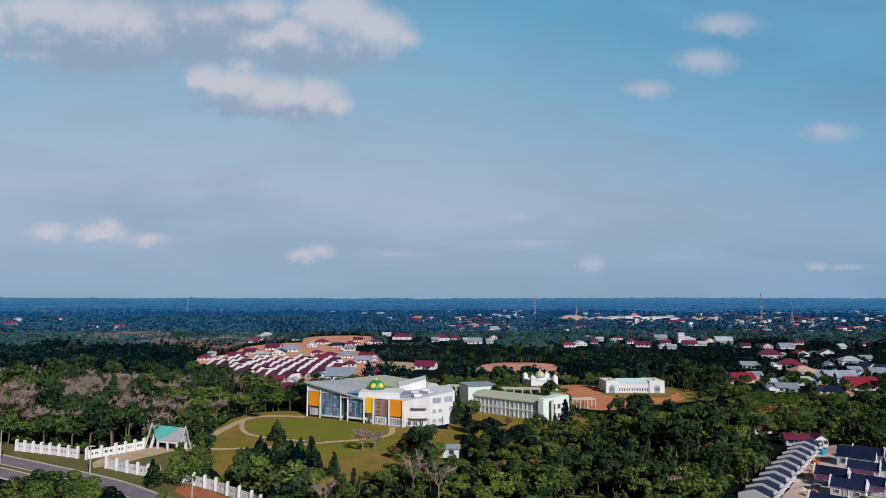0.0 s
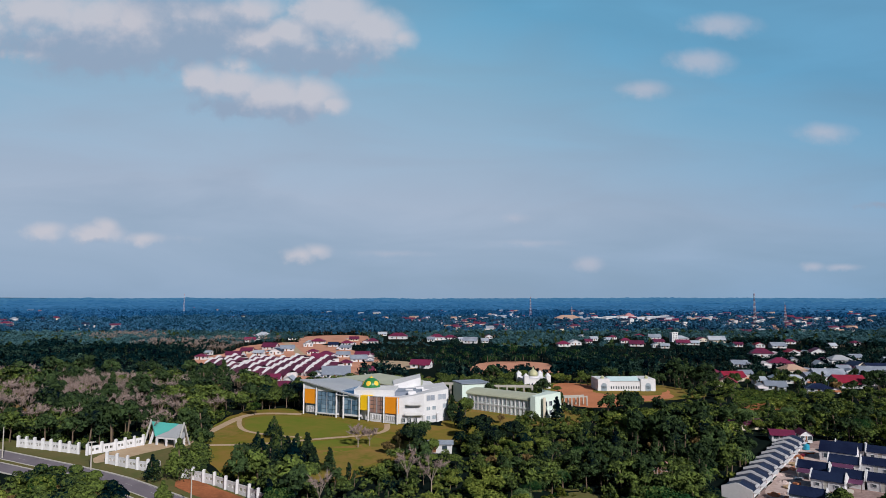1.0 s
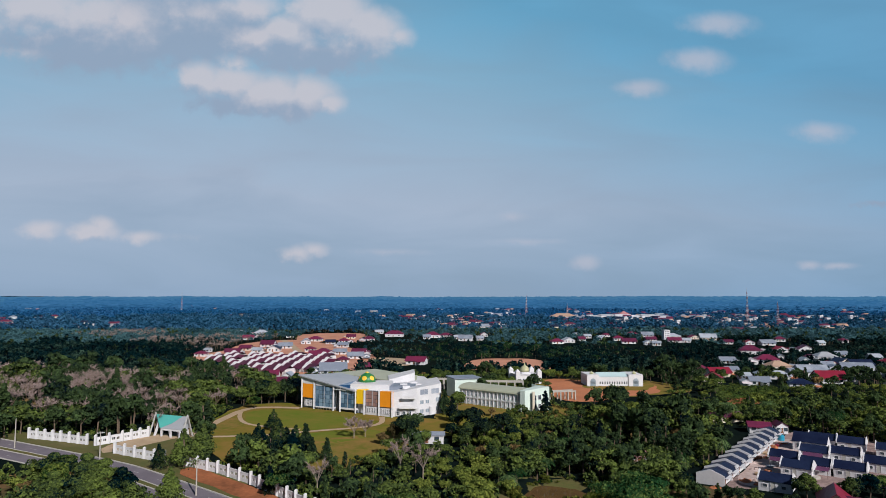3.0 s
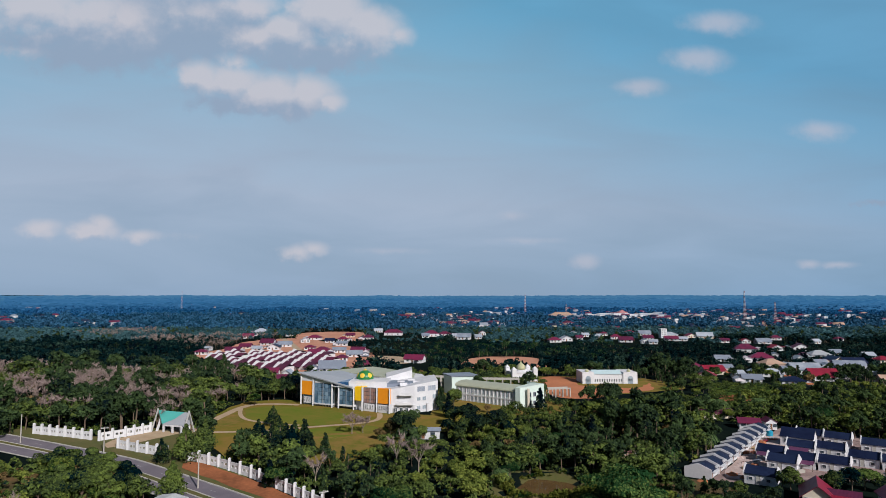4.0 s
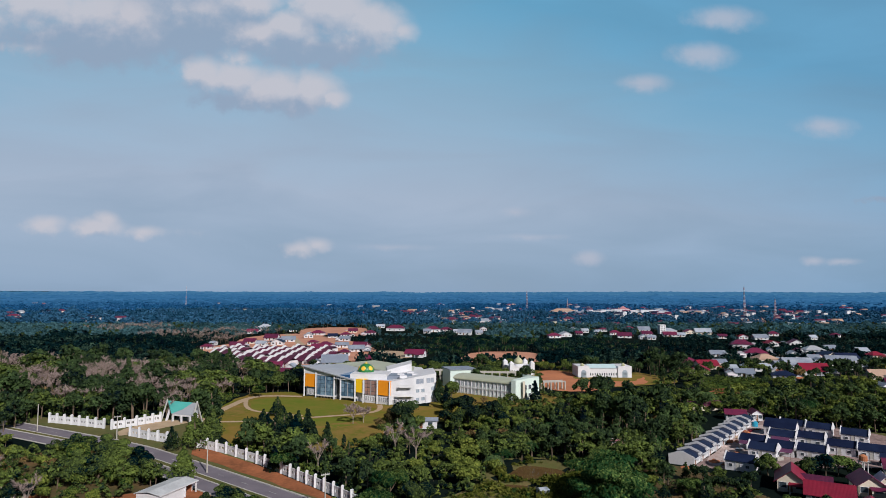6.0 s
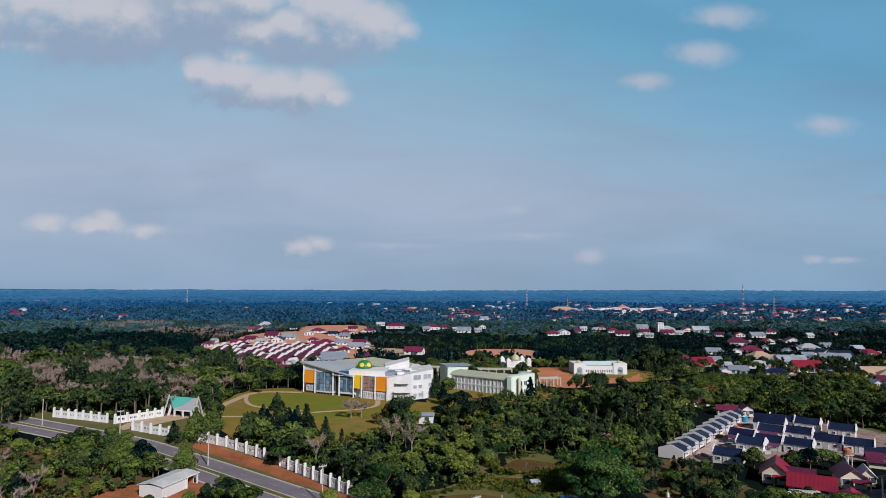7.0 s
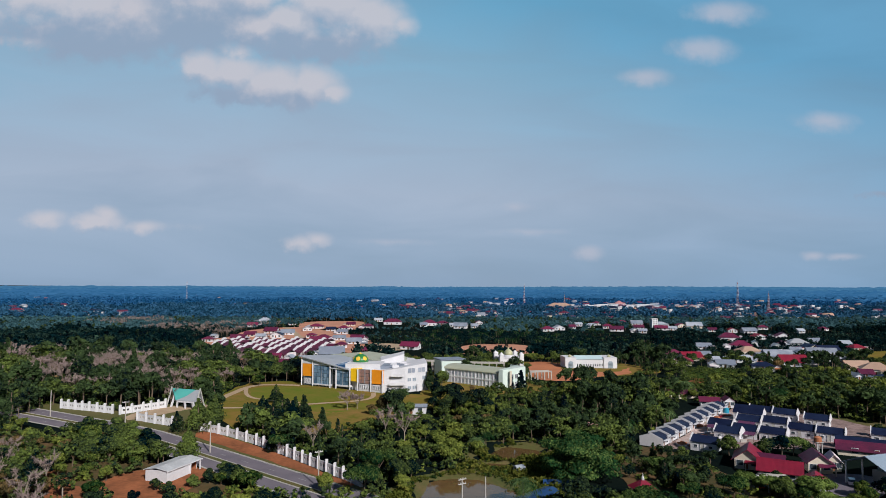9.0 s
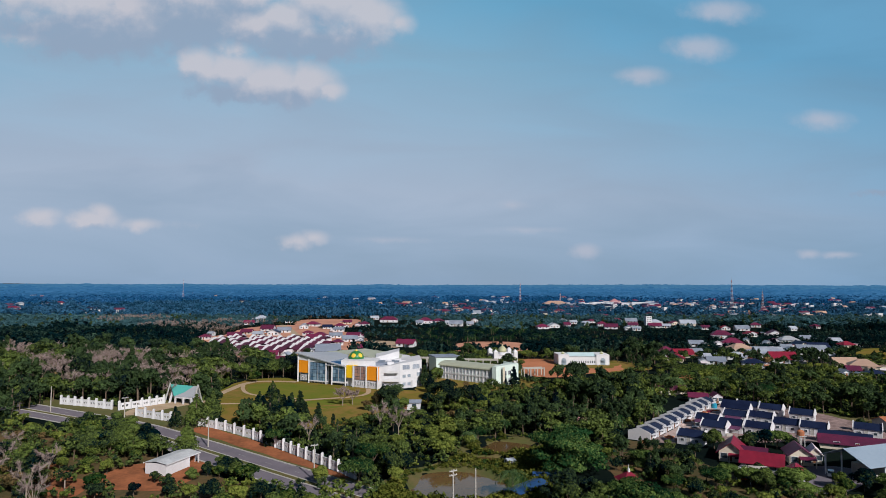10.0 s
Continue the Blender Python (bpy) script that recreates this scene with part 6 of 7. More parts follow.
# ---- cars and the carport ----
def car(x, y, turn, mat, label):
    ob = thing("car", place(x, y, turn, 0.06), label, "car", "parked cars")
    bm = bmesh.new()
    prism(bm, [(-2.1, -0.8), (2.0, -0.8), (2.15, -0.5), (2.15, 0.5), (2.0, 0.8), (-2.1, 0.8)], 0.3, [0.98, 0.86, 0.8, 0.8, 0.86, 0.98])
    bmesh.ops.bevel(bm, geom=bm.edges[:], offset=0.07, segments=2, affect="EDGES")
    part("body", bm, M[mat], ob)
    bm = bmesh.new()
    lo = [bm.verts.new(p) for p in ((-1.7, -0.74, 0.95), (1.0, -0.74, 0.9), (1.0, 0.74, 0.9), (-1.7, 0.74, 0.95))]
    hi = [bm.verts.new(p) for p in ((-1.4, -0.6, 1.42), (0.3, -0.6, 1.42), (0.3, 0.6, 1.42), (-1.4, 0.6, 1.42))]
    for i in range(4):
        bm.faces.new((lo[i], lo[(i + 1) % 4], hi[(i + 1) % 4], hi[i]))
    part("glazing", bm, M["pane"], ob, "dark car glass")
    bm = bmesh.new()
    box(bm, -1.42, 0.32, -0.62, 0.62, 1.4, 1.48)
    part("roof", bm, M[mat], ob)
    for wx in (-1.3, 1.3):
        for wy in (-0.78, 0.78):
            bm = bmesh.new()
            tube(bm, [(0, 0, -0.1, 0.26), (0, 0, -0.08, 0.31), (0, 0, 0.08, 0.31), (0, 0, 0.1, 0.26)], 14)
            bmesh.ops.transform(bm, matrix=Matrix.Translation((wx, wy, 0.25)) @ Matrix.Rotation(radians(90), 4, "X"), verts=bm.verts)
            part("wheel", bm, M["rubber"], ob)


car(108.2, 110.0, 60, "car_white", "white car parked on the grey yard")
car(86.6, 107.2, -30, "car_orange", "orange car parked under the white carport")
carport = thing("carport", place(86.6, 107.2, -30), "open carport with white posts and pale sheet roof", "carport")
bm = bmesh.new()
slab(bm, [(-3.2, -2.2, 2.2), (3.2, -2.2, 2.2), (3.2, 2.2, 2.7), (-3.2, 2.2, 2.7)], 0.1)
part("roof", bm, M["galvanised"], carport)
for px in (-2.9, 0.0, 2.9):
    for y, top in ((-1.9, 2.15), (1.9, 2.58)):
        bm = bmesh.new()
        box(bm, px - .1, px + .1, y - .1, y + .1, -0.6, top)
        part("post", bm, M["white"], carport)


# ---- building stuff lying about the terrace ----
def heap(x, y, r, h, mat, label):
    """A low heap with an uneven skirt."""
    rng = np.random.default_rng(int(x * 13 + y * 7))
    bm = bmesh.new()
    tube(bm, [(0, 0, -0.4, r * 1.05), (0, 0, 0.05, r), (0.1 * r, 0, 0.45 * h, 0.66 * r), (0, 0.08 * r, 0.85 * h, 0.28 * r), (0, 0, h, 0.06 * r)], 14)
    for v in bm.verts:
        v.co += Vector(rng.normal(size=3) * 0.09 * r)
    ob = mesh_object("heap", bm, M[mat])
    ob.matrix_basis = place(x, y, 40)
    tagged(ob, label, "heap", "building materials")


for x, y, r, h, mat, word in ((94.5, 161.5, 1.5, 0.8, "rubble", "pale rubble"), (97.5, 168.5, 1.2, 0.7, "rubble", "pale rubble"), (104.9, 173.0, 1.6, 0.9, "clay", "orange sand"), (110.0, 181.0, 1.3, 0.8, "rubble", "pale rubble"), (113.4, 184.4, 1.5, 0.8, "soil", "red earth"),
                              (86.5, 152.1, 1.6, 0.7, "soil", "red earth"), (99.5, 157.0, 1.3, 0.7, "rubble", "pale rubble"), (89.5, 152.0, 1.2, 0.6, "rubble", "pale rubble"), (118.0, 162.0, 1.4, 0.8, "rubble", "pale rubble"), (131.0, 163.0, 1.5, 0.8, "soil", "red earth"), (76.5, 148.0, 1.3, 0.6, "soil", "red earth")):
    heap(x, y, r, h, mat, "low heap of " + word + " on bare ground")


def boards(x, y, turn, n, long, mat, label):
    ob = thing("board_stack", place(x, y, turn), label, "board stack", "building materials")
    rng = np.random.default_rng(int(x * 5 + y))
    for k in range(n):
        bm = bmesh.new()
        box(bm, -long / 2, long / 2, -0.5, 0.5, 0, 0.06)
        p = part("board", bm, M[mat], ob)
        p.matrix_basis = Matrix.Translation((rng.normal() * 0.2, rng.normal() * 0.35, 0.1 + 0.07 * k)) @ Matrix.Rotation(rng.normal() * 0.15, 4, "Z")


for x, y, turn, n, long, mat, word in ((93.5, 157.5, 30, 6, 3.0, "board", "wooden boards"), (100.5, 164.5, 60, 7, 3.2, "light_roof", "grey roof sheets"), (107.5, 177.5, 35, 6, 3.0, "board", "wooden boards"), (116.0, 186.5, 45, 7, 2.8, "red_roof", "red roof sheets"), (119.5, 189.0, 10, 6, 3.0, "car_orange", "orange boards"),
                                       (111.5, 178.5, 70, 5, 2.6, "white", "white panels"), (96.5, 153.5, 20, 6, 3.0, "white", "white panels"), (130.0, 172.5, 45, 7, 3.6, "car_orange", "orange boards"), (150.0, 155.5, 5, 8, 4.0, "red_roof", "red roof sheets"), (88.0, 148.6, 45, 5, 2.6, "rust", "rusty sheets")):
    boards(x, y, turn, n, long, mat, "untidy stack of " + word + " on bare earth")



def stack(x, y, turn, nx, ny, nz, mat, label):
    ob = thing("brick_stack", place(x, y, turn), label, "brick stack", "building materials")
    me = None
    for k in range(nz):
        for i in range(nx):
            for j in range(ny):
                if me is None:
                    bm = bmesh.new()
                    v = box(bm, -0.24, 0.24, -0.19, 0.19, 0, 0.19)
                    bmesh.ops.bevel(bm, geom=bm.edges[:], offset=0.012, segments=1)
                    p = part("block", bm, M[mat], ob)
                    me = p.data
                else:
                    p = new("block", me)
                    p.parent = ob
                p.matrix_basis = Matrix.Translation((i * 0.5 + 0.04 * (k % 2), j * 0.4, 0.05 + k * 0.2))


for x, y, turn, mat, word in ((101, 172, 20, "rust", "red"), (113, 183, 50, "rust", "red"), (124, 178, 0, "concrete", "grey"), (96, 158, 35, "rust", "red"), (128, 168, 10, "rust", "red"), (104, 151, 5, "concrete", "grey")):
    stack(x, y, turn, 4, 3, 4, mat, "stack of " + word + " building blocks on bare earth")


# ---- poles and masts ----
def pole(x, y, height, arms, label):
    ob = thing("utility_pole", place(x, y, 30), label, "utility pole", "roadside poles")
    bm = bmesh.new()
    tube(bm, [(0, 0, -0.6, .20), (0, 0, height, .12)], 10)
    part("shaft", bm, M["concrete"], ob)
    for k in range(arms):
        bm = bmesh.new()
        z = height - 0.35 - 0.9 * k
        box(bm, -1.0, 1.0, -.07, .07, z - .08, z + .08)
        for px in (-.85, -.4, .4, .85):
            tube(bm, [(px, 0, z + .08, .05), (px, 0, z + .2, .08), (px, 0, z + .32, .03)], 6)
        part("cross_arm", bm, M["galvanised"], ob)


pole(-114.5, 187.5, 8.6, 0, "pale concrete utility pole on the road verge")
pole(-50.5, 149.5, 8.6, 0, "pale concrete utility pole below the white fence")
pole(-16.5, 121.0, 8.8, 1, "pale concrete utility pole by the fence's end")
pole(-86.0, 178.0, 7.6, 1, "pale concrete utility pole by the gate")
pole(16.0, 99.0, 9.2, 2, "pale concrete utility pole with two cross-arms")
pole(20.5, 96.0, 10.2, 0, "plain concrete utility pole beside the pond")
pole(47.0, 88.0, 6.0, 1, "short utility pole with cross-arm among trees")


def mast(x, y, height, label):
    ob = thing("radio_mast", place(x, y, 20), label, "mast", "radio masts")
    steps = 14
    for k in range(steps):
        z0, z1 = height * k / steps - (1.0 if k == 0 else 0), height * (k + 1) / steps
        r0, r1 = 2.6 - 2.0 * k / steps, 2.6 - 2.0 * (k + 1) / steps
        bm = bmesh.new()
        for i in range(4):
            a, b = math.pi / 4 + i * math.pi / 2, math.pi / 4 + (i + 1) * math.pi / 2
            p0, p1 = Vector((r0 * math.cos(a), r0 * math.sin(a), z0)), Vector((r1 * math.cos(a), r1 * math.sin(a), z1))
            q0, q1 = Vector((r0 * math.cos(b), r0 * math.sin(b), z0)), Vector((r1 * math.cos(b), r1 * math.sin(b), z1))
            for s, e, t in ((p0, p1, .12), (p0, q1, .07), (q0, p1, .07), (p1, q1, .07)):
                strut(bm, s, e, t)
        part("section", bm, M["mast_hazed_red"] if k % 2 else M["white"], ob)
    bm = bmesh.new()
    tube(bm, [(0, 0, height, .15), (0, 0, height + 5, .06)], 6)
    part("aerial", bm, M["galvanised"], ob)


def strut(bm, a, b, t):
    d = (b - a).normalized()
    s = d.cross(Vector((0.3, 0.5, 0.81))).normalized() * t
    u = d.cross(s).normalized() * t
    lo = [bm.verts.new(a + v) for v in (s, u, -s, -u)]
    hi = [bm.verts.new(b + v) for v in (s, u, -s, -u)]
    for i in range(4):
        j = (i + 1) % 4
        bm.faces.new((lo[i], lo[j], hi[j], hi[i]))


mast(-553, 1620, 52, "red and white lattice radio mast above distant forest")
mast(514, 912, 52, "red and white lattice radio mast in the town")
mast(258, 1310, 46, "red and white lattice radio mast behind town trees")
mast(606, 985, 34, "thin lattice radio mast in the town")
mast(340, 1290, 26, "small lattice mast beside the market")


# ---- trees ----
def leaf_quads(rng, centres, radii, count, size, flat=0.75, droop=0.0):
    """Four-cornered leaf clumps spread over the outside of several round masses."""
    k = rng.integers(0, len(centres), count)
    d = rng.normal(size=(count, 3))
    d /= np.linalg.norm(d, axis=1, keepdims=True)
    d[:, 2] = np.where(rng.random(count) < 0.62, np.abs(d[:, 2]), d[:, 2])
    r = radii[k][:, None] * (0.72 + 0.36 * rng.random((count, 1)) ** 0.6)
    c = centres[k] + d * r * np.array([1, 1, flat])
    n = d + rng.normal(size=(count, 3)) * 0.36
    n[:, 2] += 0.35 - droop
    n /= np.linalg.norm(n, axis=1, keepdims=True)
    t = np.cross(n, rng.normal(size=(count, 3)))
    t /= np.linalg.norm(t, axis=1, keepdims=True)
    b = np.cross(n, t)
    s = size * (0.6 + 0.8 * rng.random((count, 1)))
    w = s * (0.45 + 0.35 * rng.random((count, 1)))
    bend = n * s * 0.25
    q = np.stack([c - t * s - b * w - bend, c + t * s - bend, c - t * s * 0.3 + b * w * 1.5], 1)
    return q.reshape(-1, 3), np.arange(count * 3).reshape(-1, 3)


def limb(rng, a, b, r0, r1, sides=5):
    """A tapered stick as four-cornered faces."""
    a, b = np.array(a, float), np.array(b, float)
    d = (b - a) / max(1e-6, np.linalg.norm(b - a))
    s = np.cross(d, [0.31, 0.52, 0.2 + 0.6 * abs(d[0])])
    s /= np.linalg.norm(s)
    u = np.cross(d, s)
    ang = 2 * np.pi * np.arange(sides) / sides
    ring = np.cos(ang)[:, None] * s + np.sin(ang)[:, None] * u
    co = np.concatenate([a + ring * r0, b + ring * r1])
    i = np.arange(sides)
    return co, np.stack([i, (i + 1) % sides, (i + 1) % sides + sides, i + sides], 1)


def merge(pieces):
    co, fa, n = [], [], 0
    for c, f in pieces:
        co.append(c)
        fa.append(f + n)
        n += len(c)
    return np.concatenate(co), np.concatenate(fa)


def grow(seed, height, spread, leaves, size, kind="round", limbs=6, sides=5):
    """Trunk and crown of one tree, as arrays, standing at the origin."""
    rng = np.random.default_rng(seed)
    sticks = []
    lean = rng.normal(size=2) * 0.04 * height
    fork = height * {"round": 0.38, "tall": 0.5, "cone": 0.85, "spread": 0.34, "bush": 0.12, "layers": 0.3}[kind]
    top = np.array([lean[0], lean[1], fork])
    girth = 0.028 * height + 0.03
    sticks.append(limb(rng, (0, 0, -1.0), top, girth, girth * 0.65, sides))
    if kind == "cone":
        levels = 9
        z = np.linspace(height * 0.2, height * 0.93, levels)
        rad = spread * (1.05 - 0.85 * (z - z[0]) / (z[-1] - z[0])) * 0.62
        cen = []
        rr = []
        for zi, ri in zip(z, rad):
            for a in rng.random(3) * 2 * np.pi:
                cen.append((math.cos(a) * ri * 0.62, math.sin(a) * ri * 0.62, zi + rng.normal() * 0.3))
                rr.append(ri * 0.75)
        cen, rr = np.array(cen), np.array(rr)
    else:
        n = {"round": 14, "tall": 15, "spread": 18, "bush": 6, "layers": 44}[kind]
        a = 2 * np.pi * (np.arange(n) / n + rng.random(n) * 0.12) * 2.4
        out = spread * (0.25 + 0.45 * rng.random(n)) * (1.25 if kind == "spread" else 1.0)
        lift = {"round": (0.45, 0.42), "tall": (0.5, 0.42), "spread": (0.62, 0.26), "bush": (0.25, 0.5), "layers": (0.2, 0.72)}[kind]
        dome = np.sqrt(np.clip(1.0 - (out / (spread * 0.95)) ** 2, 0.05, 1.0))
        z = height * (lift[0] + lift[1] * (0.28 + (rng.random(n) - 0.28) * dome))
        cen = np.stack([np.cos(a) * out, np.sin(a) * out, z], 1)
        cen[0] = (lean[0], lean[1], height * 0.84)
        rr = spread * (0.23 + 0.20 * rng.random(n)) * (0.85 if kind == "layers" else 1.0)
        for c in cen[:limbs]:
            mid = top + (c - top) * 0.5 + np.array([0, 0, 0.06 * height])
            sticks.append(limb(rng, top * 0.9, mid, girth * 0.5, girth * 0.3, sides - 1))
            sticks.append(limb(rng, mid, c, girth * 0.3, girth * 0.1, sides - 1))
    crown = leaf_quads(rng, cen, rr, leaves, size, {"spread": 0.55, "layers": 0.34}.get(kind, 0.8))
    return merge(sticks), crown


def bare(seed, height, spread, twigs, thick=0.045):
    """A leafless tree: limbs that fork, ending in fans of thin twigs."""
    rng = np.random.default_rng(seed)
    sticks, ends = [], []
    fork = np.array([0, 0, height * 0.4])
    sticks.append(limb(rng, (0, 0, -1), fork, 0.2, 0.15, 5))
    for k in range(6):
        a = 2 * np.pi * (k / 6 + rng.random() * 0.1)
        e = np.array([math.cos(a) * spread * 0.45, math.sin(a) * spread * 0.45, height * (0.66 + 0.16 * rng.random())])
        sticks.append(limb(rng, fork * (0.8 + 0.2 * rng.random()), e, 0.12, 0.06, 4))
        for j in range(3):
            f = e + rng.normal(size=3) * spread * 0.16 + np.array([math.cos(a), math.sin(a), 1.1]) * spread * 0.2
            sticks.append(limb(rng, e, f, 0.06, 0.03, 3))
            ends.append((e, f))
    q = []
    for k in range(twigs):
        e, f = ends[rng.integers(len(ends))]
        p = e + (f - e) * rng.random()
        d = (f - e) / np.linalg.norm(f - e) + rng.normal(size=3) * 0.75
        d /= np.linalg.norm(d)
        s = np.cross(d, rng.normal(size=3))
        s /= np.linalg.norm(s)
        l, w = spread * (0.12 + 0.2 * rng.random()), thick
        q += [p - s * w, p + s * w, p + d * l]
    return merge(sticks), (np.array(q), np.arange(len(q)).reshape(-1, 3))


def palm(seed, height, fronds, long, leaflets):
    """A palm: a slim trunk and arching fronds with hanging leaflets."""
    rng = np.random.default_rng(seed)
    trunk = merge([limb(rng, (0, 0, -0.8), (0.1, 0, height * 0.5), 0.30, 0.22, 6), limb(rng, (0.1, 0, height * 0.5), (0.25, 0.1, height), 0.22, 0.2, 6)])
    q = []
    for k in range(fronds):
        a = 2 * math.pi * k / fronds + rng.random() * 0.3
        rise = 0.25 + 0.8 * rng.random()
        out = np.array([math.cos(a), math.sin(a), 0])
        side = np.array([-math.sin(a), math.cos(a), 0])
        pts = [np.array([0.25, 0.1, height]) + out * long * t + np.array([0, 0, 1]) * (rise * long * 0.75 * t - long * (0.75 + 0.3 * rise) * t * t) for t in np.linspace(0, 1, leaflets + 1)]
        for i, (p, r) in enumerate(zip(pts, pts[1:])):
            w = long * 0.24 * math.sin(math.pi * (0.12 + 0.8 * i / leaflets))
            for s in (-1, 1):
                tip = side * s * w - np.array([0, 0, w * 0.45]) + (r - p) * 0.6
                q += [p, p + (r - p) * 0.6, p + (r - p) * 0.62 + tip, p + (r - p) * 0.42 + tip]
    return trunk, (np.array(q), np.arange(len(q)).reshape(-1, 4))


def tree_thing(name, shape, mats, label, category, group):
    ob = thing(name, Matrix(), label, category, group)
    for word, (co, fa), mat in zip(("trunk", "crown"), shape, mats):
        me = bpy.data.meshes.new(word)
        fill_mesh(me, co, fa)
        me.materials.append(M[mat])
        p = new(word, me)
        p.parent = ob
    return ob


def stand(base, spots):
    """The first tree at the first spot, copies at the rest."""
    for k, (x, y, s, turn) in enumerate(spots):
        m = place(x, y, turn, -0.1) @ Matrix.Diagonal((s, s, s, 1))
        if k == 0:
            base.matrix_basis = m
        else:
            c = copy_thing(base, m)
            c.matrix_basis = m


def stuff(name, shapes, spots, mats, label, category):
    """Many trees as one object: shapes are (trunk, crown) arrays, spots (x, y, z, scale, turn, which)."""
    cos, fas, sl, n = [], {3: [], 4: []}, {3: [], 4: []}, 0
    spots = np.array(spots)
    for w, shape in enumerate(shapes):
        sel = spots[spots[:, 5].astype(int) == w]
        if not len(sel):
            continue
        for slot, (co, fa) in enumerate(shape):
            c, s = np.cos(sel[:, 4])[:, None], np.sin(sel[:, 4])[:, None]
            k = sel[:, 3][:, None]
            x = (co[None, :, 0] * c - co[None, :, 1] * s) * k + sel[:, 0][:, None]
            y = (co[None, :, 0] * s + co[None, :, 1] * c) * k + sel[:, 1][:, None]
            z = co[None, :, 2] * k + sel[:, 2][:, None]
            cos.append(np.stack([x, y, z], -1).reshape(-1, 3))
            f = fa[None] + (np.arange(len(sel)) * len(co))[:, None, None] + n
            fas[fa.shape[1]].append(f.reshape(-1, fa.shape[1]))
            sl[fa.shape[1]].append(np.full(len(sel) * len(fa), slot if slot == 0 else 1 + w % (len(mats) - 1)))
            n += len(sel) * len(co)
    me = bpy.data.meshes.new(name)
    for m in mats:
        me.materials.append(M[m])
    joined = [np.concatenate(fas[k]) for k in (4, 3) if fas[k]]
    fill_mesh(me, np.concatenate(cos), *joined, slots=np.concatenate([np.concatenate(sl[k]) for k in (4, 3) if sl[k]]))
    return tagged(new(name, me), label, category, kind="stuff")


# where no wood is set: outlines of open ground, and spots cleared to fit the camera's view
def inside(px, py, poly):
    hit = np.zeros(len(px), bool)
    n = len(poly)
    for i in range(n):
        (x0, y0), (x1, y1) = poly[i], poly[(i + 1) % n]
        cross = (y0 > py) != (y1 > py)
        with np.errstate(divide="ignore", invalid="ignore"):
            hit ^= cross & (px < (x1 - x0) * (py - y0) / (y1 - y0 + 1e-9) + x0)
    return hit


CLEAR = [
    [(-70, 219), (-68, 258), (-44, 262), (-30, 280), (20, 292), (32, 270), (50, 258), (66, 240), (60, 232), (40, 234), (32, 224), (14, 203), (-3, 188), (-17, 170), (-34, 168), (-54, 174), (-62, 198)],
    [(-122, 203), (-96, 196), (-86, 206), (-66, 206), (-58, 178), (-4, 124), (-4, 118), (-30, 118), (-74, 152), (-122, 176)],
    [(48, 308), (52, 330), (76, 328), (90, 318), (122, 318), (132, 296), (126, 284), (104, 254), (62, 246), (58, 268), (70, 290)],
    [(34, 378), (50, 436), (92, 438), (94, 400), (86, 376)],
    [(-115, 690), (-115, 745), (-82, 768), (-48, 748), (-38, 662), (-44, 600), (-60, 580), (-92, 600)],
    [(-152, 448), (-156, 496), (-148, 520), (-150, 590), (-125, 648), (-102, 647), (-61, 574), (-27, 495), (-20, 399), (-33, 360), (-51, 344), (-62, 312), (-75, 316), (-95, 346), (-118, 392)],
    [(-25, 418), (-22, 455), (-5, 454), (10, 427), (4, 396), (-19, 392)],
    [(69, 150), (70, 136), (84, 130), (80, 114), (90, 102), (100, 92), (128, 96), (142, 126), (152, 142), (168, 148), (164, 172), (146, 190), (134, 210), (108, 212), (98, 182)],
    [(-6, 96), (2, 112), (6, 128), (22, 138), (26, 144), (24, 154), (36, 162), (46, 154), (52, 142), (46, 124), (36, 100), (40, 84), (0, 84)],
    [(155, 304), (182, 313), (184, 291), (157, 255), (135, 251)],
    [(276, 324), (303, 374), (348, 392), (424, 394), (384, 336), (300, 306)],
    [(-62, 112), (-64, 132), (-48, 142), (-36, 130), (-40, 116)],
]
# circles moved towards the camera, so trees leave the houses in view
SPOT = [(x * (1 - 4 / y), y - 3, w * 0.5 + 3.5) for x, y, w, *_ in VILLAGE + CENTRE] + [(x * (1 - k / y), y - k, w * 0.5 + 8 - 0.06 * k) for x, y, w, *_ in TOWN for k in (6, 20, 36, 52)] + [(x, y - 9, 9) for x, y in FAR_TOWN] + [(x * (1 - 14 / y), y - 14, 15) for x, y, h in BLOCKS] + [(420, 1175, 85), (300, 1165, 28), (273, 636, 12), (7, 197, 8), (58, 103.5, 7), (318, 283, 15), (338, 279, 15), (-54, 131, 9), (67.5, 170, 6), (47, 110, 8), (52, 116, 7), (54, 124, 6), (11, 390, 12), (6, 380, 8), (58, 373, 13), (74, 374, 12), (42, 374, 11), (420, 1160, 40), (487.8, 1178.0, 26), (548.1, 1138.0, 22), (-104, 150, 3), (-97, 142, 3), (-78, 124, 4), (-72, 115, 4), (-64, 122, 4), (72, 262, 9), (84, 256, 8), (96, 262, 9), (108, 268, 8), (0, 0, 60)]


def free(px, py):
    ok = np.ones(len(px), bool)
    for poly in CLEAR:
        ok &= ~inside(px, py, poly)
    for x, y, r in SPOT:
        ok &= (px - x) ** 2 + (py - y) ** 2 > r * r
    return ok


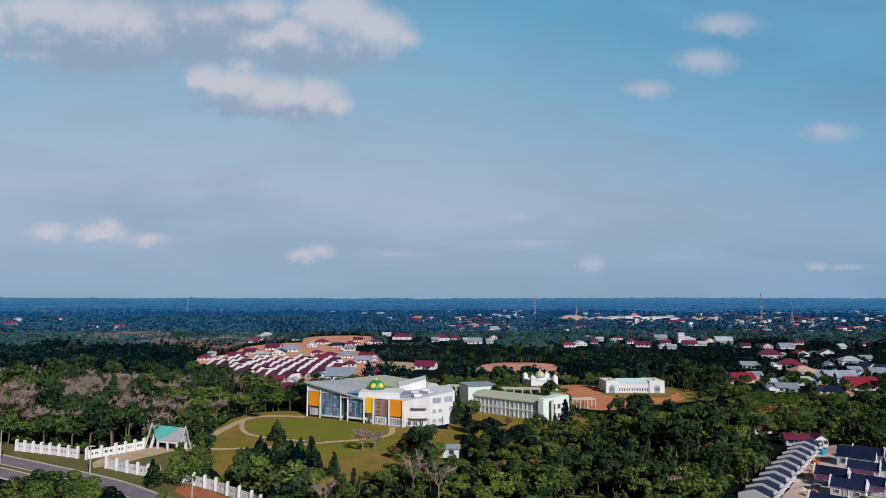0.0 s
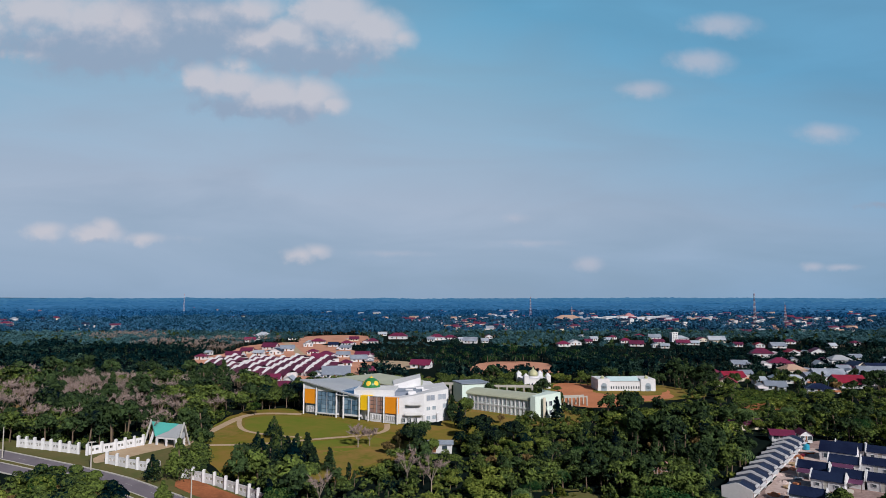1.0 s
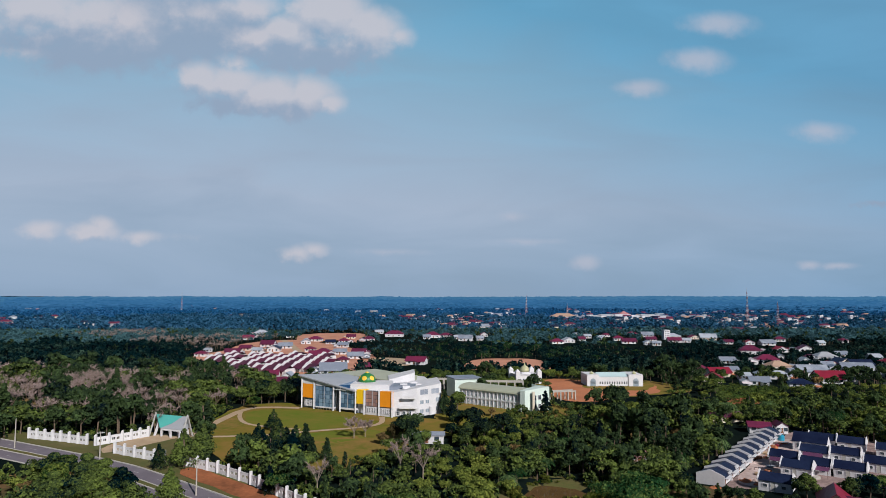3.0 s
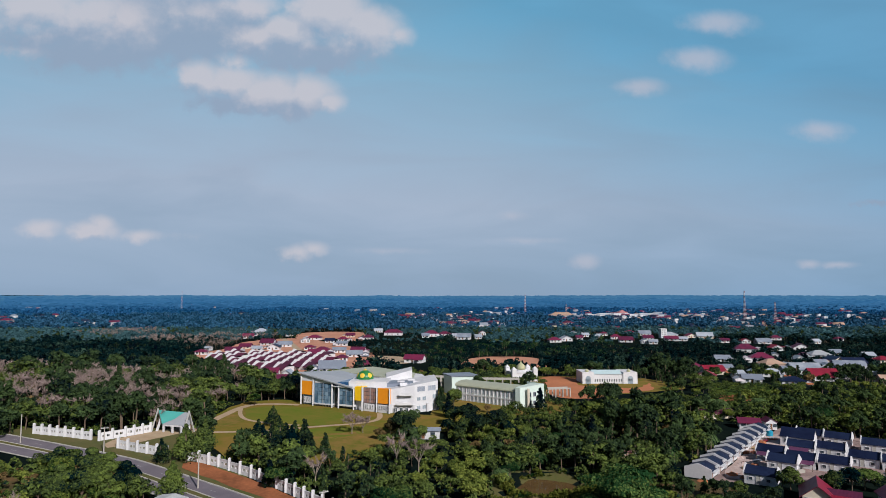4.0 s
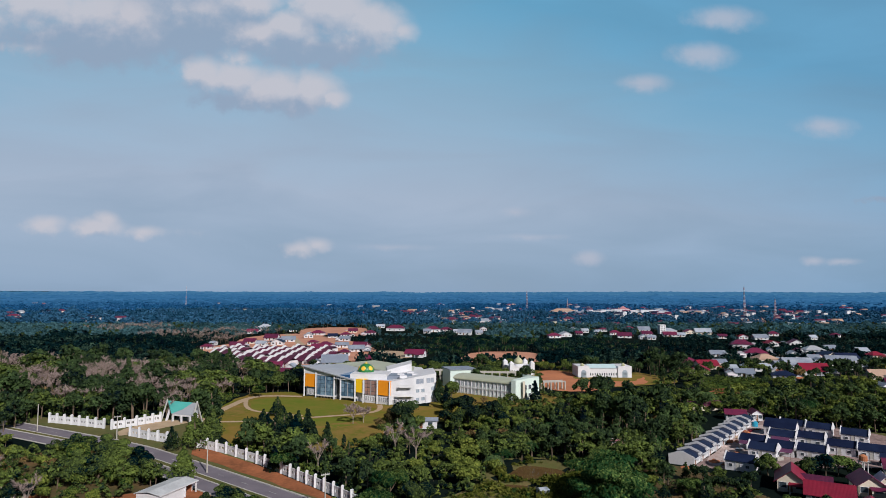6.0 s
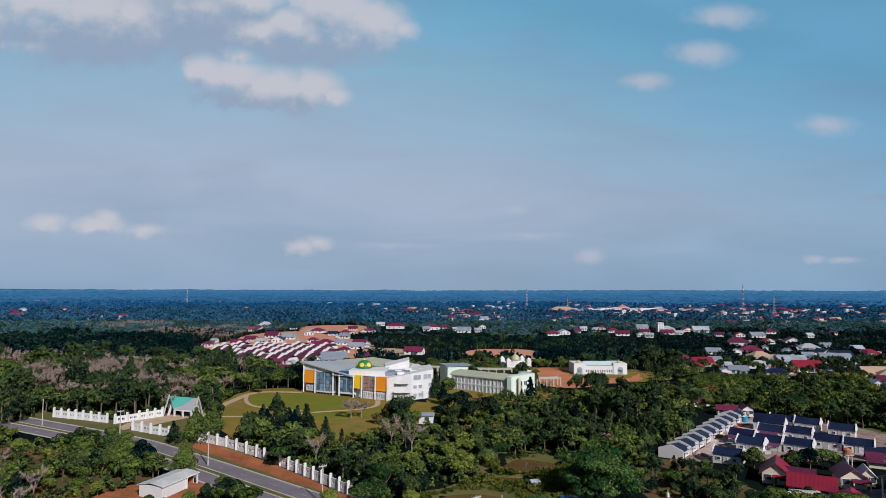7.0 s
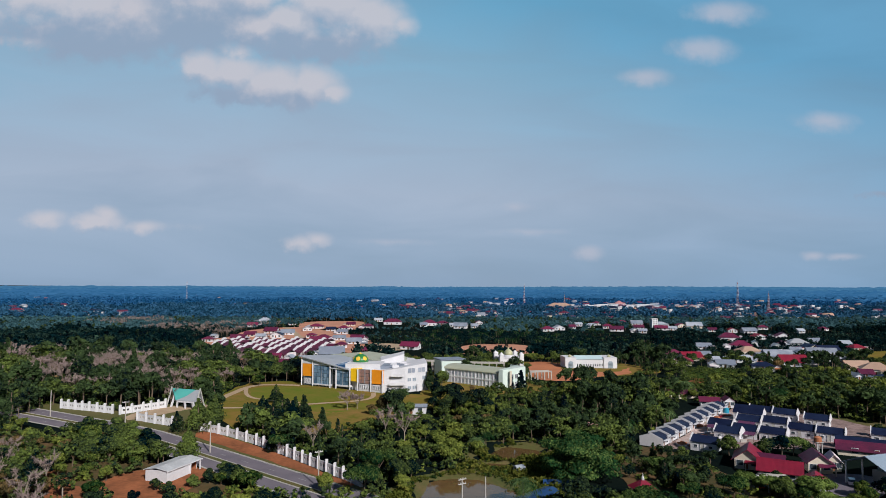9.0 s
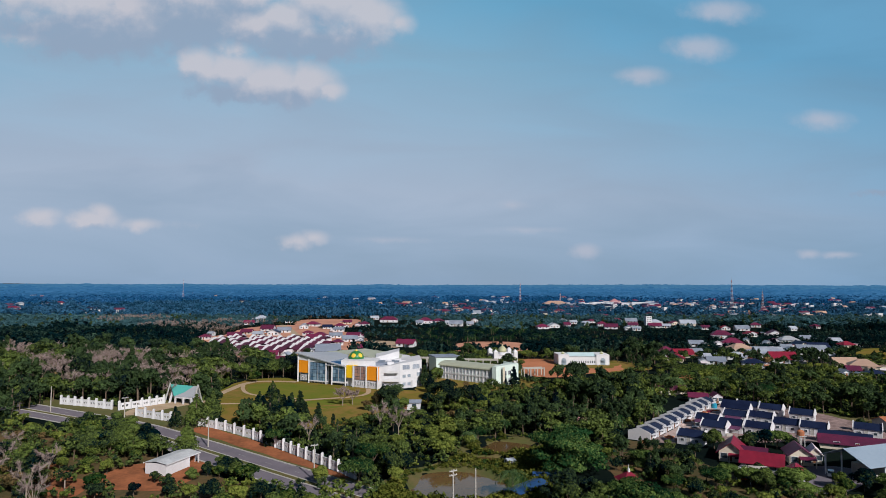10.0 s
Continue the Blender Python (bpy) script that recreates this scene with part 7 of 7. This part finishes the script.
def scatter(seed, y0, y1, step, u0=-0.69, u1=0.86):
    """Uneven places within the wedge that lies ahead, clear of open ground."""
    rng = np.random.default_rng(seed)
    ys = np.arange(y0, y1, step)
    xs = np.arange(u0 * (y1 + 45), u1 * (y1 + 45), step)
    X, Y = np.meshgrid(xs, ys)
    px = (X + rng.uniform(-0.48, 0.48, X.shape) * step).ravel()
    py = (Y + rng.uniform(-0.48, 0.48, X.shape) * step).ravel()
    keep = (px > u0 * (py + 45) - 12) & (px < u1 * (py + 45) + 12)
    px, py = px[keep], py[keep]
    keep = free(px, py)
    return px[keep], py[keep], rng


def mass(px, py, scale, seed):
    return np.array([noise.noise(Vector((x * scale, y * scale, seed))) for x, y in zip(px, py)])


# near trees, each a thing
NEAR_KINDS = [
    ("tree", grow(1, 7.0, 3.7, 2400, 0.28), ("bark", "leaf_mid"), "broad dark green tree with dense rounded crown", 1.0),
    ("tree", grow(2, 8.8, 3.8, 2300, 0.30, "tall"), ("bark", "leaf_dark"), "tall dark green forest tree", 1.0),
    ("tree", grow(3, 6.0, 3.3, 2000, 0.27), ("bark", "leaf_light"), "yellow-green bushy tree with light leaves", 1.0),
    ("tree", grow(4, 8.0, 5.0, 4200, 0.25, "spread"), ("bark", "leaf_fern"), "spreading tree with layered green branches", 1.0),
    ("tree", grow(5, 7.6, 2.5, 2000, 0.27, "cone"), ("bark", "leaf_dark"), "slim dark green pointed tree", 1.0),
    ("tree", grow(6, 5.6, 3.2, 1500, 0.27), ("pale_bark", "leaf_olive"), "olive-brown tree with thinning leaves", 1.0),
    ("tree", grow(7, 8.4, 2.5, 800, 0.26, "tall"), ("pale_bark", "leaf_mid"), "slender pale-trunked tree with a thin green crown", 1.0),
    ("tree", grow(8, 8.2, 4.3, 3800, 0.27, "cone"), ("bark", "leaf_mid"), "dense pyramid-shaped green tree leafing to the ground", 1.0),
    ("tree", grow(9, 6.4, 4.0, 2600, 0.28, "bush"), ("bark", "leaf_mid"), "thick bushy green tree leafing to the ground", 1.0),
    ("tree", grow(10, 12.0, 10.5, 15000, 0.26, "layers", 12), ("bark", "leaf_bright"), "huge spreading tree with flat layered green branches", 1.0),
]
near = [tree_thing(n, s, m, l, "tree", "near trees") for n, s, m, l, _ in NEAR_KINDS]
# lone trees: kind, x, y, scale
LONE = [
    (7, -45.0, 213.0, 0.82), (7, -45.5, 191.0, 0.85), (7, -37, 182, 1.15), (7, -33, 178, 1.0), (4, -29.5, 181, 1.35), (4, -27, 176, 1.0), (4, -23, 178, 0.9), (4, -36, 187, 1.0), (7, -41, 179, 1.0), (4, -38, 174, 1.15), (4, -33, 170, 0.95), (4, -43.5, 176, 1.0), (4, -33, 185, 1.15), (4, -40, 186, 1.1), (3, -30.5, 149.0, 0.75), (4, -33.5, 150.5, 0.95), (4, -28.0, 148.0, 0.8),
    (7, -60.6, 171.5, 1.22), (7, -66.5, 169.5, 0.8), (7, -58.5, 180, 1.15), (4, -60.5, 187, 1.15), (8, -57, 177, 0.6), (7, -54.8, 143.6, 1.0), (2, -60, 250, 0.9), (0, -55, 264, 1.25), (1, -46, 268, 1.2), (0, -60, 270, 1.2),
    (8, -73, 153, 1.25), (8, -79, 156, 1.3), (8, -68, 149, 1.1), (2, -84, 152, 1.2), (8, -77, 148, 1.25), (0, -73, 146, 1.0), (8, -81, 145, 1.15), (8, -64.5, 143.5, 0.9), (8, -88, 158, 1.2), (7, 47, 170, 1.0), (8, -41.5, 131.0, 0.55), (8, -39.0, 126.5, 0.7), (8, -43.0, 124.5, 0.6), (2, -40.0, 123.0, 0.55), (8, -36.5, 124.0, 0.75), (8, -46.0, 121.5, 0.5), (0, -35.0, 120.0, 0.7), (8, -49.5, 116.0, 0.55), (4, 61, 192, 1.2), (2, 57.5, 165, 1.1),
] + [
    (0, 19.6, 237.2, 1.15), (4, 16.5, 222, 1.25), (4, 14.6, 234.2, 1.3), (0, -1, 199.5, 1.1), (5, -4.0, 197.5, 1.0), (1, 2.5, 201, 0.95), (0, 5.5, 191.5, 0.75), (1, 0.5, 194, 0.95), (5, -7.5, 193.5, 0.7), (4, 53, 233, 1.25),
    (2, 41, 232, 0.5), (5, 32, 230, 0.6), (0, 93.0, 137.0, 0.8), (0, 90.5, 110.5, 0.5), (2, 95.5, 108.5, 0.45), (0, 106, 134, 0.85), (3, 110, 135, 0.7), (0, 101, 133, 0.8), (0, 113, 133, 0.6), (3, 112, 96, 0.6), (9, 46.5, 121.0, 1.05),
    (0, 92, 139, 0.5), (4, 66, 116, 0.8), (4, 69, 120, 0.85),
] + [
    (2, -42, 108, 0.62), (0, -37, 107, 0.7), (2, -31, 106, 0.66), (0, -26, 105, 0.75), (2, -20, 104, 0.66), (0, -47, 109, 0.5), (2, -15, 103, 0.55), (0, -54, 119.5, 0.42), (2, -33, 101, 0.7), (0, -22, 99, 0.7), (0, -12, 99, 0.6), (0, 150, 155, 0.6),
    (0, 108, 98.5, 0.75), (2, 116, 98, 0.8), (0, 122, 99.5, 0.8), (2, 102, 96, 0.7), (2, 104, 101, 0.65), (2, 97, 103, 0.65), (3, 92, 98, 0.75), (0, 86, 100, 0.75), (2, 78, 104, 0.75), (2, 84, 107, 0.5), (0, 76, 116, 0.5), (2, 79, 123, 0.4), (0, 74, 128, 0.5), (4, 72, 138, 0.6), (0, 68, 146, 0.7),
]
# thick scrub on the near bank, and pale stems over the red earth
LONE += [
    (0, 17.5, 210.5, 1.0), (1, 22.0, 205.4, 1.05), (0, 26.5, 202.8, 0.9), (1, 31.3, 201.4, 0.95), (0, 19.1, 194.1, 1.0), (1, 24.1, 191.7, 0.95), (0, 14.6, 198.7, 0.8), (2, 29.0, 193.6, 0.8), (0, 34.1, 197.8, 0.8), (1, 22.5, 198.4, 0.9),
    (2, -88.7, 165.5, 0.85), (0, -79.7, 156.7, 0.8), (5, -72.9, 150.1, 0.85), (2, -66.2, 141.1, 0.8), (8, -75.2, 143.2, 0.95), (2, -83.2, 150.6, 0.9), (5, -76.7, 159.4, 0.7), (8, -68.2, 144.9, 0.8), (2, -93.0, 160.1, 0.8), (0, -86.0, 158.0, 0.8),
    (2, -70.0, 140.0, 0.7), (0, -79.0, 139.0, 0.8), (5, -88.0, 146.0, 0.8), (2, -65.5, 136.5, 0.55),
    (6, -87.3, 121.3, 0.95), (6, -90.3, 130.2, 0.85), (6, -76.4, 111.5, 0.9), (6, -71.4, 112.8, 0.8), (6, -95.1, 142.4, 0.85), (6, -95.0, 129.5, 0.9), (6, -84.2, 117.1, 0.9), (6, -81.0, 124.0, 0.75),
]
spots = [[] for _ in near]
for k, x, y, s in LONE:
    spots[k].append((x, y, s, (x * 37 + y * 91) % 360))
px, py, rng = scatter(21, 84, 172, 5.8)
tone = mass(px, py, 0.03, 4.0)
order = np.argsort(py)
late = []
for i in order:
    x, y = px[i], py[i]
    left = x < -62
    r = rng.random()
    if left:
        k = (2, 5, 0, 2, 5)[int(r * 5)]
        s = rng.uniform(0.45, 0.85)
        if r > 0.9:
            continue
    else:
        k = (1, 4, 1, 0, 3, 0, 2)[int(min(0.999, max(0, r * 0.5 + 0.5 * (tone[i] * 1.6 + 0.5) + 0.08)) * 7)]
        s = rng.uniform(0.7, 1.15)
    if x > 55 and y < 150:
        s *= 0.6
    if x < 40 and y < 112:
        s *= 0.55
    if -50 < x < 0 and y < 116:
        continue
    if -26 < x < 12 and 138 < y < 172:
        s *= 0.55
    elif -26 < x < 45 and 110 < y < 172:
        s *= 0.8
    if sum(map(len, spots)) < 290:
        spots[k].append((x, y, s, rng.uniform(0, 360)))
    else:
        late.append((x, y, gz(x, y) - 0.1, s, rng.uniform(0, 6.28), k))
for base, where in zip(near, spots):
    stand(base, where)

# low growth between the trees
px, py, rng = scatter(25, 80, 262, 4.5)
LOW = [grow(81, 2.6, 2.5, 66, 0.46, "bush", 0, 3), grow(82, 2.0, 2.3, 62, 0.44, "bush", 0, 3), grow(83, 3.2, 2.6, 70, 0.46, "bush", 0, 3)]
low = []
for x, y in zip(px, py):
    if x < -55 and y < 150 and rng.random() < 0.15:
        continue
    low.append((x, y, gz(x, y) - 0.2, rng.uniform(0.6, 1.15), rng.uniform(0, 6.28), rng.integers(0, 3)))
for row in range(9):
    for k in range(46):
        x, y = 138 + k * 1.05 + row * 0.8, 252 + row * 5.2 + k * 0.62
        if inside(np.array([x]), np.array([y]), CLEAR[9])[0] and rng.random() < 0.8:
            low.append((x, y, gz(x, y) - 0.15, rng.uniform(0.3, 0.6), rng.uniform(0, 6.28), rng.integers(0, 3)))
stuff("undergrowth", LOW, low, ["bark", "leaf_mid", "leaf_light", "leaf_mid"], "low green bushes and ferns under the trees", "undergrowth")

# reeds at the water's edge and rough grass over the bank
rng = np.random.default_rng(26)
reeds = []
BANK = CLEAR[8]


def in_pond(x, y):
    best = 9.0
    for px_, py_, ra_, rb_, turn_ in PONDS:
        c, d = math.cos(turn_), math.sin(turn_)
        a, b = (x - px_) * c + (y - py_) * d, -(x - px_) * d + (y - py_) * c
        best = min(best, (a / ra_) ** 2 + (b / rb_) ** 2)
    return best


for k in range(5200):
    x, y = rng.uniform(-6, 52), rng.uniform(100, 162)
    q = in_pond(x, y)
    if q < 1.0 or not inside(np.array([x]), np.array([y]), BANK)[0]:
        continue
    size = rng.uniform(0.2, 0.42) if q < 1.5 else rng.uniform(0.40, 0.95) if x < 22 else rng.uniform(0.34, 0.72)
    reeds.append((x, y, gz(x, y) - 0.1, size, rng.uniform(0, 6.28), rng.integers(0, 3)))
stuff("reeds", LOW, reeds, ["bark", "reed", "leaf_light", "reed"], "yellow-green reeds and bushes on the pond bank", "reeds")

# leafless and palm things near by
bare_tree = tree_thing("bare_tree", bare(31, 9, 4.0, 800, 0.05), ("pale_bark", "twig"), "leafless pale grey tree with fine twigs", "tree", "bare trees")
stand(bare_tree, [(-93, 128, 0.8, 10), (-80, 122, 0.85, 70), (-88, 112, 1.0, 130), (-76, 106, 1.0, 200), (-98, 138, 0.8, 260), (-106, 132, 0.8, 20), (-22, 150, 0.9, 40), (-2, 166, 1.0, 80), (4, 160, 1.0, 150), (-84, 100, 1.0, 310), (-70, 98, 0.9, 100)])
pink = tree_thing("bare_tree", bare(32, 6.5, 4.2, 1500, 0.06), ("pale_bark", "twig"), "leafless pinkish-brown tree on the lawn", "tree", "lawn trees")
stand(pink, [(-17, 201, 0.95, 0), (-13.5, 202.5, 0.8, 120)])
palm_tree = tree_thing("palm_tree", palm(41, 4.5, 16, 3.8, 12), ("bark", "leaf_palm"), "palm with long drooping green fronds", "palm", "palms")
PALMS = [(x, y, 1.0 + 0.03 * ((x * 7 + y) % 9), (x * 53) % 360) for x, y in ((48, 182), (72, 204), (90, 226), (140, 232))]
stand(palm_tree, PALMS + [(28, 158, 0.9, 0), (33, 163, 0.95, 40), (25, 152, 0.8, 80), (38, 165, 0.9, 130), (22, 162, 0.8, 200), (70, 160, 1.25, 20), (66, 165, 1.1, 90), (74, 165, 1.1, 150), (63, 158, 1.0, 200), (30.5, 108.5, 1.15, 50), (120, 226, 1.3, 10), (92, 178, 1.2, 70), (86, 184, 1.1, 150), (150, 208, 1.3, 30)])

# the wood from the valley to the buildings
px, py, rng = scatter(22, 172, 345, 5.6)
MID = [grow(51, 7.5, 3.8, 540, 0.45, "round", 2, 4), grow(52, 9.6, 3.8, 560, 0.46, "tall", 3, 4), grow(53, 6, 3.4, 480, 0.42, "round", 1, 4), grow(54, 8.2, 4.8, 580, 0.48, "spread", 2, 4), grow(55, 8.6, 2.6, 460, 0.40, "cone", 0, 4), grow(56, 5.6, 3.3, 420, 0.42, "round", 2, 4), bare(57, 8, 4.4, 330, 0.075)]
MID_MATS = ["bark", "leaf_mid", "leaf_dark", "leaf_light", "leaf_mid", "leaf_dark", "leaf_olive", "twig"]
tone, dry = mass(px, py, 0.02, 7.0), mass(px, py, 0.012, 9.0)
mid = [(x, y, z, s, a, k) for x, y, z, s, a, k in late]
for i in range(len(px)):
    x, y = px[i], py[i]
    r = rng.random()
    k = (1, 4, 1, 0, 3, 0, 2, 2)[int(min(0.999, max(0, r * 0.45 + 0.55 * (tone[i] * 1.6 + 0.5) + (0.0 if -30 < x < 55 else -0.34 if x < -60 or x > 90 else -0.12))) * 8)]
    s = rng.uniform(0.62, 1.12) * (1.35 if rng.random() < 0.10 else 1.0)
    if x < -70:
        s *= 1.12
        if rng.random() < 0.22:
            continue
        if y > 205 and r < 0.03 + 0.6 * max(0, min(1, (dry[i] + 0.09) * 4)) * (1 if y > 235 else 0.2):
            k, s = 6, rng.uniform(0.85, 1.15)
    if y > 262 and 30 < x < 140:
        s *= 0.72
    if r > 0.96:
        k = 5
    if 12 < x < 66 and y < 242:
        s *= 0.62 if y < 205 else 0.48
    if 60 < x < 135 and 236 < y < 268:
        s *= 0.5
    if -26 < x < 16 and y < 198:
        s *= 0.5
    if x > 150 and y > 240:
        s *= 0.72
    if 70 < x < 100 and 190 < y < 240 and r < 0.3:
        k, s = 1, rng.uniform(1.0, 1.25)
    if y > 286 and -60 < x < 30:
        s *= 0.6
    if x > 96 and 186 < y < 292:
        k, s = (2, 0, 3, 1, 0, 2, 4, 3)[int(r * 8)], s * 0.8
    mid.append((x, y, gz(x, y) - 0.1, s, rng.uniform(0, 6.28), k))
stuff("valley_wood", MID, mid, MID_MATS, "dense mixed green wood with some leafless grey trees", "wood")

# rubber and palm groves beyond
px, py, rng = scatter(23, 345, 760, 7.8)
FAR = [grow(61, 7.4, 4.4, 100, 0.98, "round", 0, 3), grow(62, 8.8, 4.4, 104, 1.0, "tall", 0, 3), grow(63, 6.2, 4.2, 92, 0.92, "round", 0, 3), grow(64, 7.6, 3.8, 92, 0.86, "cone", 0, 3), bare(65, 8.5, 4.6, 110, 0.12), palm(66, 4.2, 8, 4.2, 3)]
tone, dry = mass(px, py, 0.012, 3.0), mass(px, py, 0.006, 5.0)
far = []
for i in range(len(px)):
    x, y = px[i], py[i]
    r = rng.random()
    k = (1, 3, 0, 0, 2, 2)[int(min(0.999, max(0, r * 0.6 + 0.4 * (tone[i] + 0.5))) * 6)]
    s = rng.uniform(0.75, 1.1)
    if -10 < x < 190 and 395 < y < 570:
        k, s = (5, rng.uniform(0.8, 1.05)) if r < 0.3 else (k, s * 0.72)
    elif x < -130 and r < 0.5 * max(0, min(1, (dry[i] + 0.02) * 4)):
        k = 4
    if -170 < x < 40 and y > 380:
        s *= 0.75
    if x > 150 and y < 520:
        s *= 0.7
    if -130 < x < 20 and 480 < y < 630:
        s *= 0.6
    far.append((x, y, gz(x, y) - 0.1, s, rng.uniform(0, 6.28), k))
# both leaf colours carry painted haze, the farther one more
for near_side, leaf, word in ((True, "leaf_far_haze", "dark green groves of rubber trees and palms, faint haze painted into the leaves"), (False, "leaf_grove_haze", "dark green groves towards the town, blue haze painted into the leaves")):
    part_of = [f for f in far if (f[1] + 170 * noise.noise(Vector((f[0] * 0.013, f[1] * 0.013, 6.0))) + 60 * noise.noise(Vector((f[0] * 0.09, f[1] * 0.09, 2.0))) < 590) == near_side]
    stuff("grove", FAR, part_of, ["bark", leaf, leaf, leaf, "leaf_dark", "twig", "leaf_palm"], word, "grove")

px, py, rng = scatter(24, 760, 1850, 12.6)
DIST = [grow(71, 8.5, 6.0, 28, 1.7, "round", 0, 3), grow(72, 10.5, 5.6, 30, 1.7, "tall", 0, 3), grow(73, 7, 6.2, 26, 1.6, "round", 0, 3)]
far = [(x, y, gz(x, y) - 0.1, s, a, k) for x, y, s, a, k in zip(px, py, rng.uniform(0.65, 1.15, len(px)), rng.uniform(0, 6.28, len(px)), rng.integers(0, 3, len(px)))]
# painted haze deepens from the town trees to the distant ones
for near_side, leaf, word in ((True, "leaf_town_haze", "green trees between the roofs of the town, leaves tinted blue for haze"), (False, "leaf_distant_haze", "distant tropical forest with blue haze put into its leaf colour")):
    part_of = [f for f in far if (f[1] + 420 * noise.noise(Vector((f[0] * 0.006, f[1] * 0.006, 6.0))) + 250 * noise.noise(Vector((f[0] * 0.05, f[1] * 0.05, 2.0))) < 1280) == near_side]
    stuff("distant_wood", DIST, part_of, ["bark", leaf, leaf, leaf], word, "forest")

# the last kilometres: one uneven canopy up to the ridge
az = np.linspace(radians(-40), radians(46), 330)
ra = 1150 * (4780 / 1150) ** np.linspace(0, 1, 150)
RA, AZ = np.meshgrid(ra, az, indexing="ij")
X, Y = RA * np.sin(AZ), RA * np.cos(AZ)
soft = np.array([noise.noise(Vector((x * 0.0035, y * 0.0035, 2.0))) for x, y in zip(X.ravel(), Y.ravel())]).reshape(X.shape)
bump = np.random.default_rng(8).normal(size=X.shape) * 2.2 + soft * 4
rise = np.where(AZ > 0.05, np.minimum(1, (AZ - 0.05) * 3), 0) * np.maximum(0, (RA - 3600) / 1200) * 8
Z = gz_array(X, Y) + np.interp(RA, [1150, 1600, 2000], [0.5, 3.0, 9.0]) + bump * np.interp(RA, [1150, 2200], [0.3, 1.0]) + rise
Z[0] -= 6
canopy = grid_mesh("canopy", X, Y, Z, M["mid_woods_haze"], False)
canopy.data.materials.append(M["far_woods_haze"])
canopy.data.materials.append(M["ridge_woods_haze"])
# three steps of painted haze, bluer and paler towards the ridge
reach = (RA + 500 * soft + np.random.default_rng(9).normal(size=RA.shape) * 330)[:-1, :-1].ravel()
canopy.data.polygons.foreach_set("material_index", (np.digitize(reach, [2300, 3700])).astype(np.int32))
tagged(canopy, "far forest canopy reaching to a low ridge, blue haze in its colour", "forest", kind="stuff")
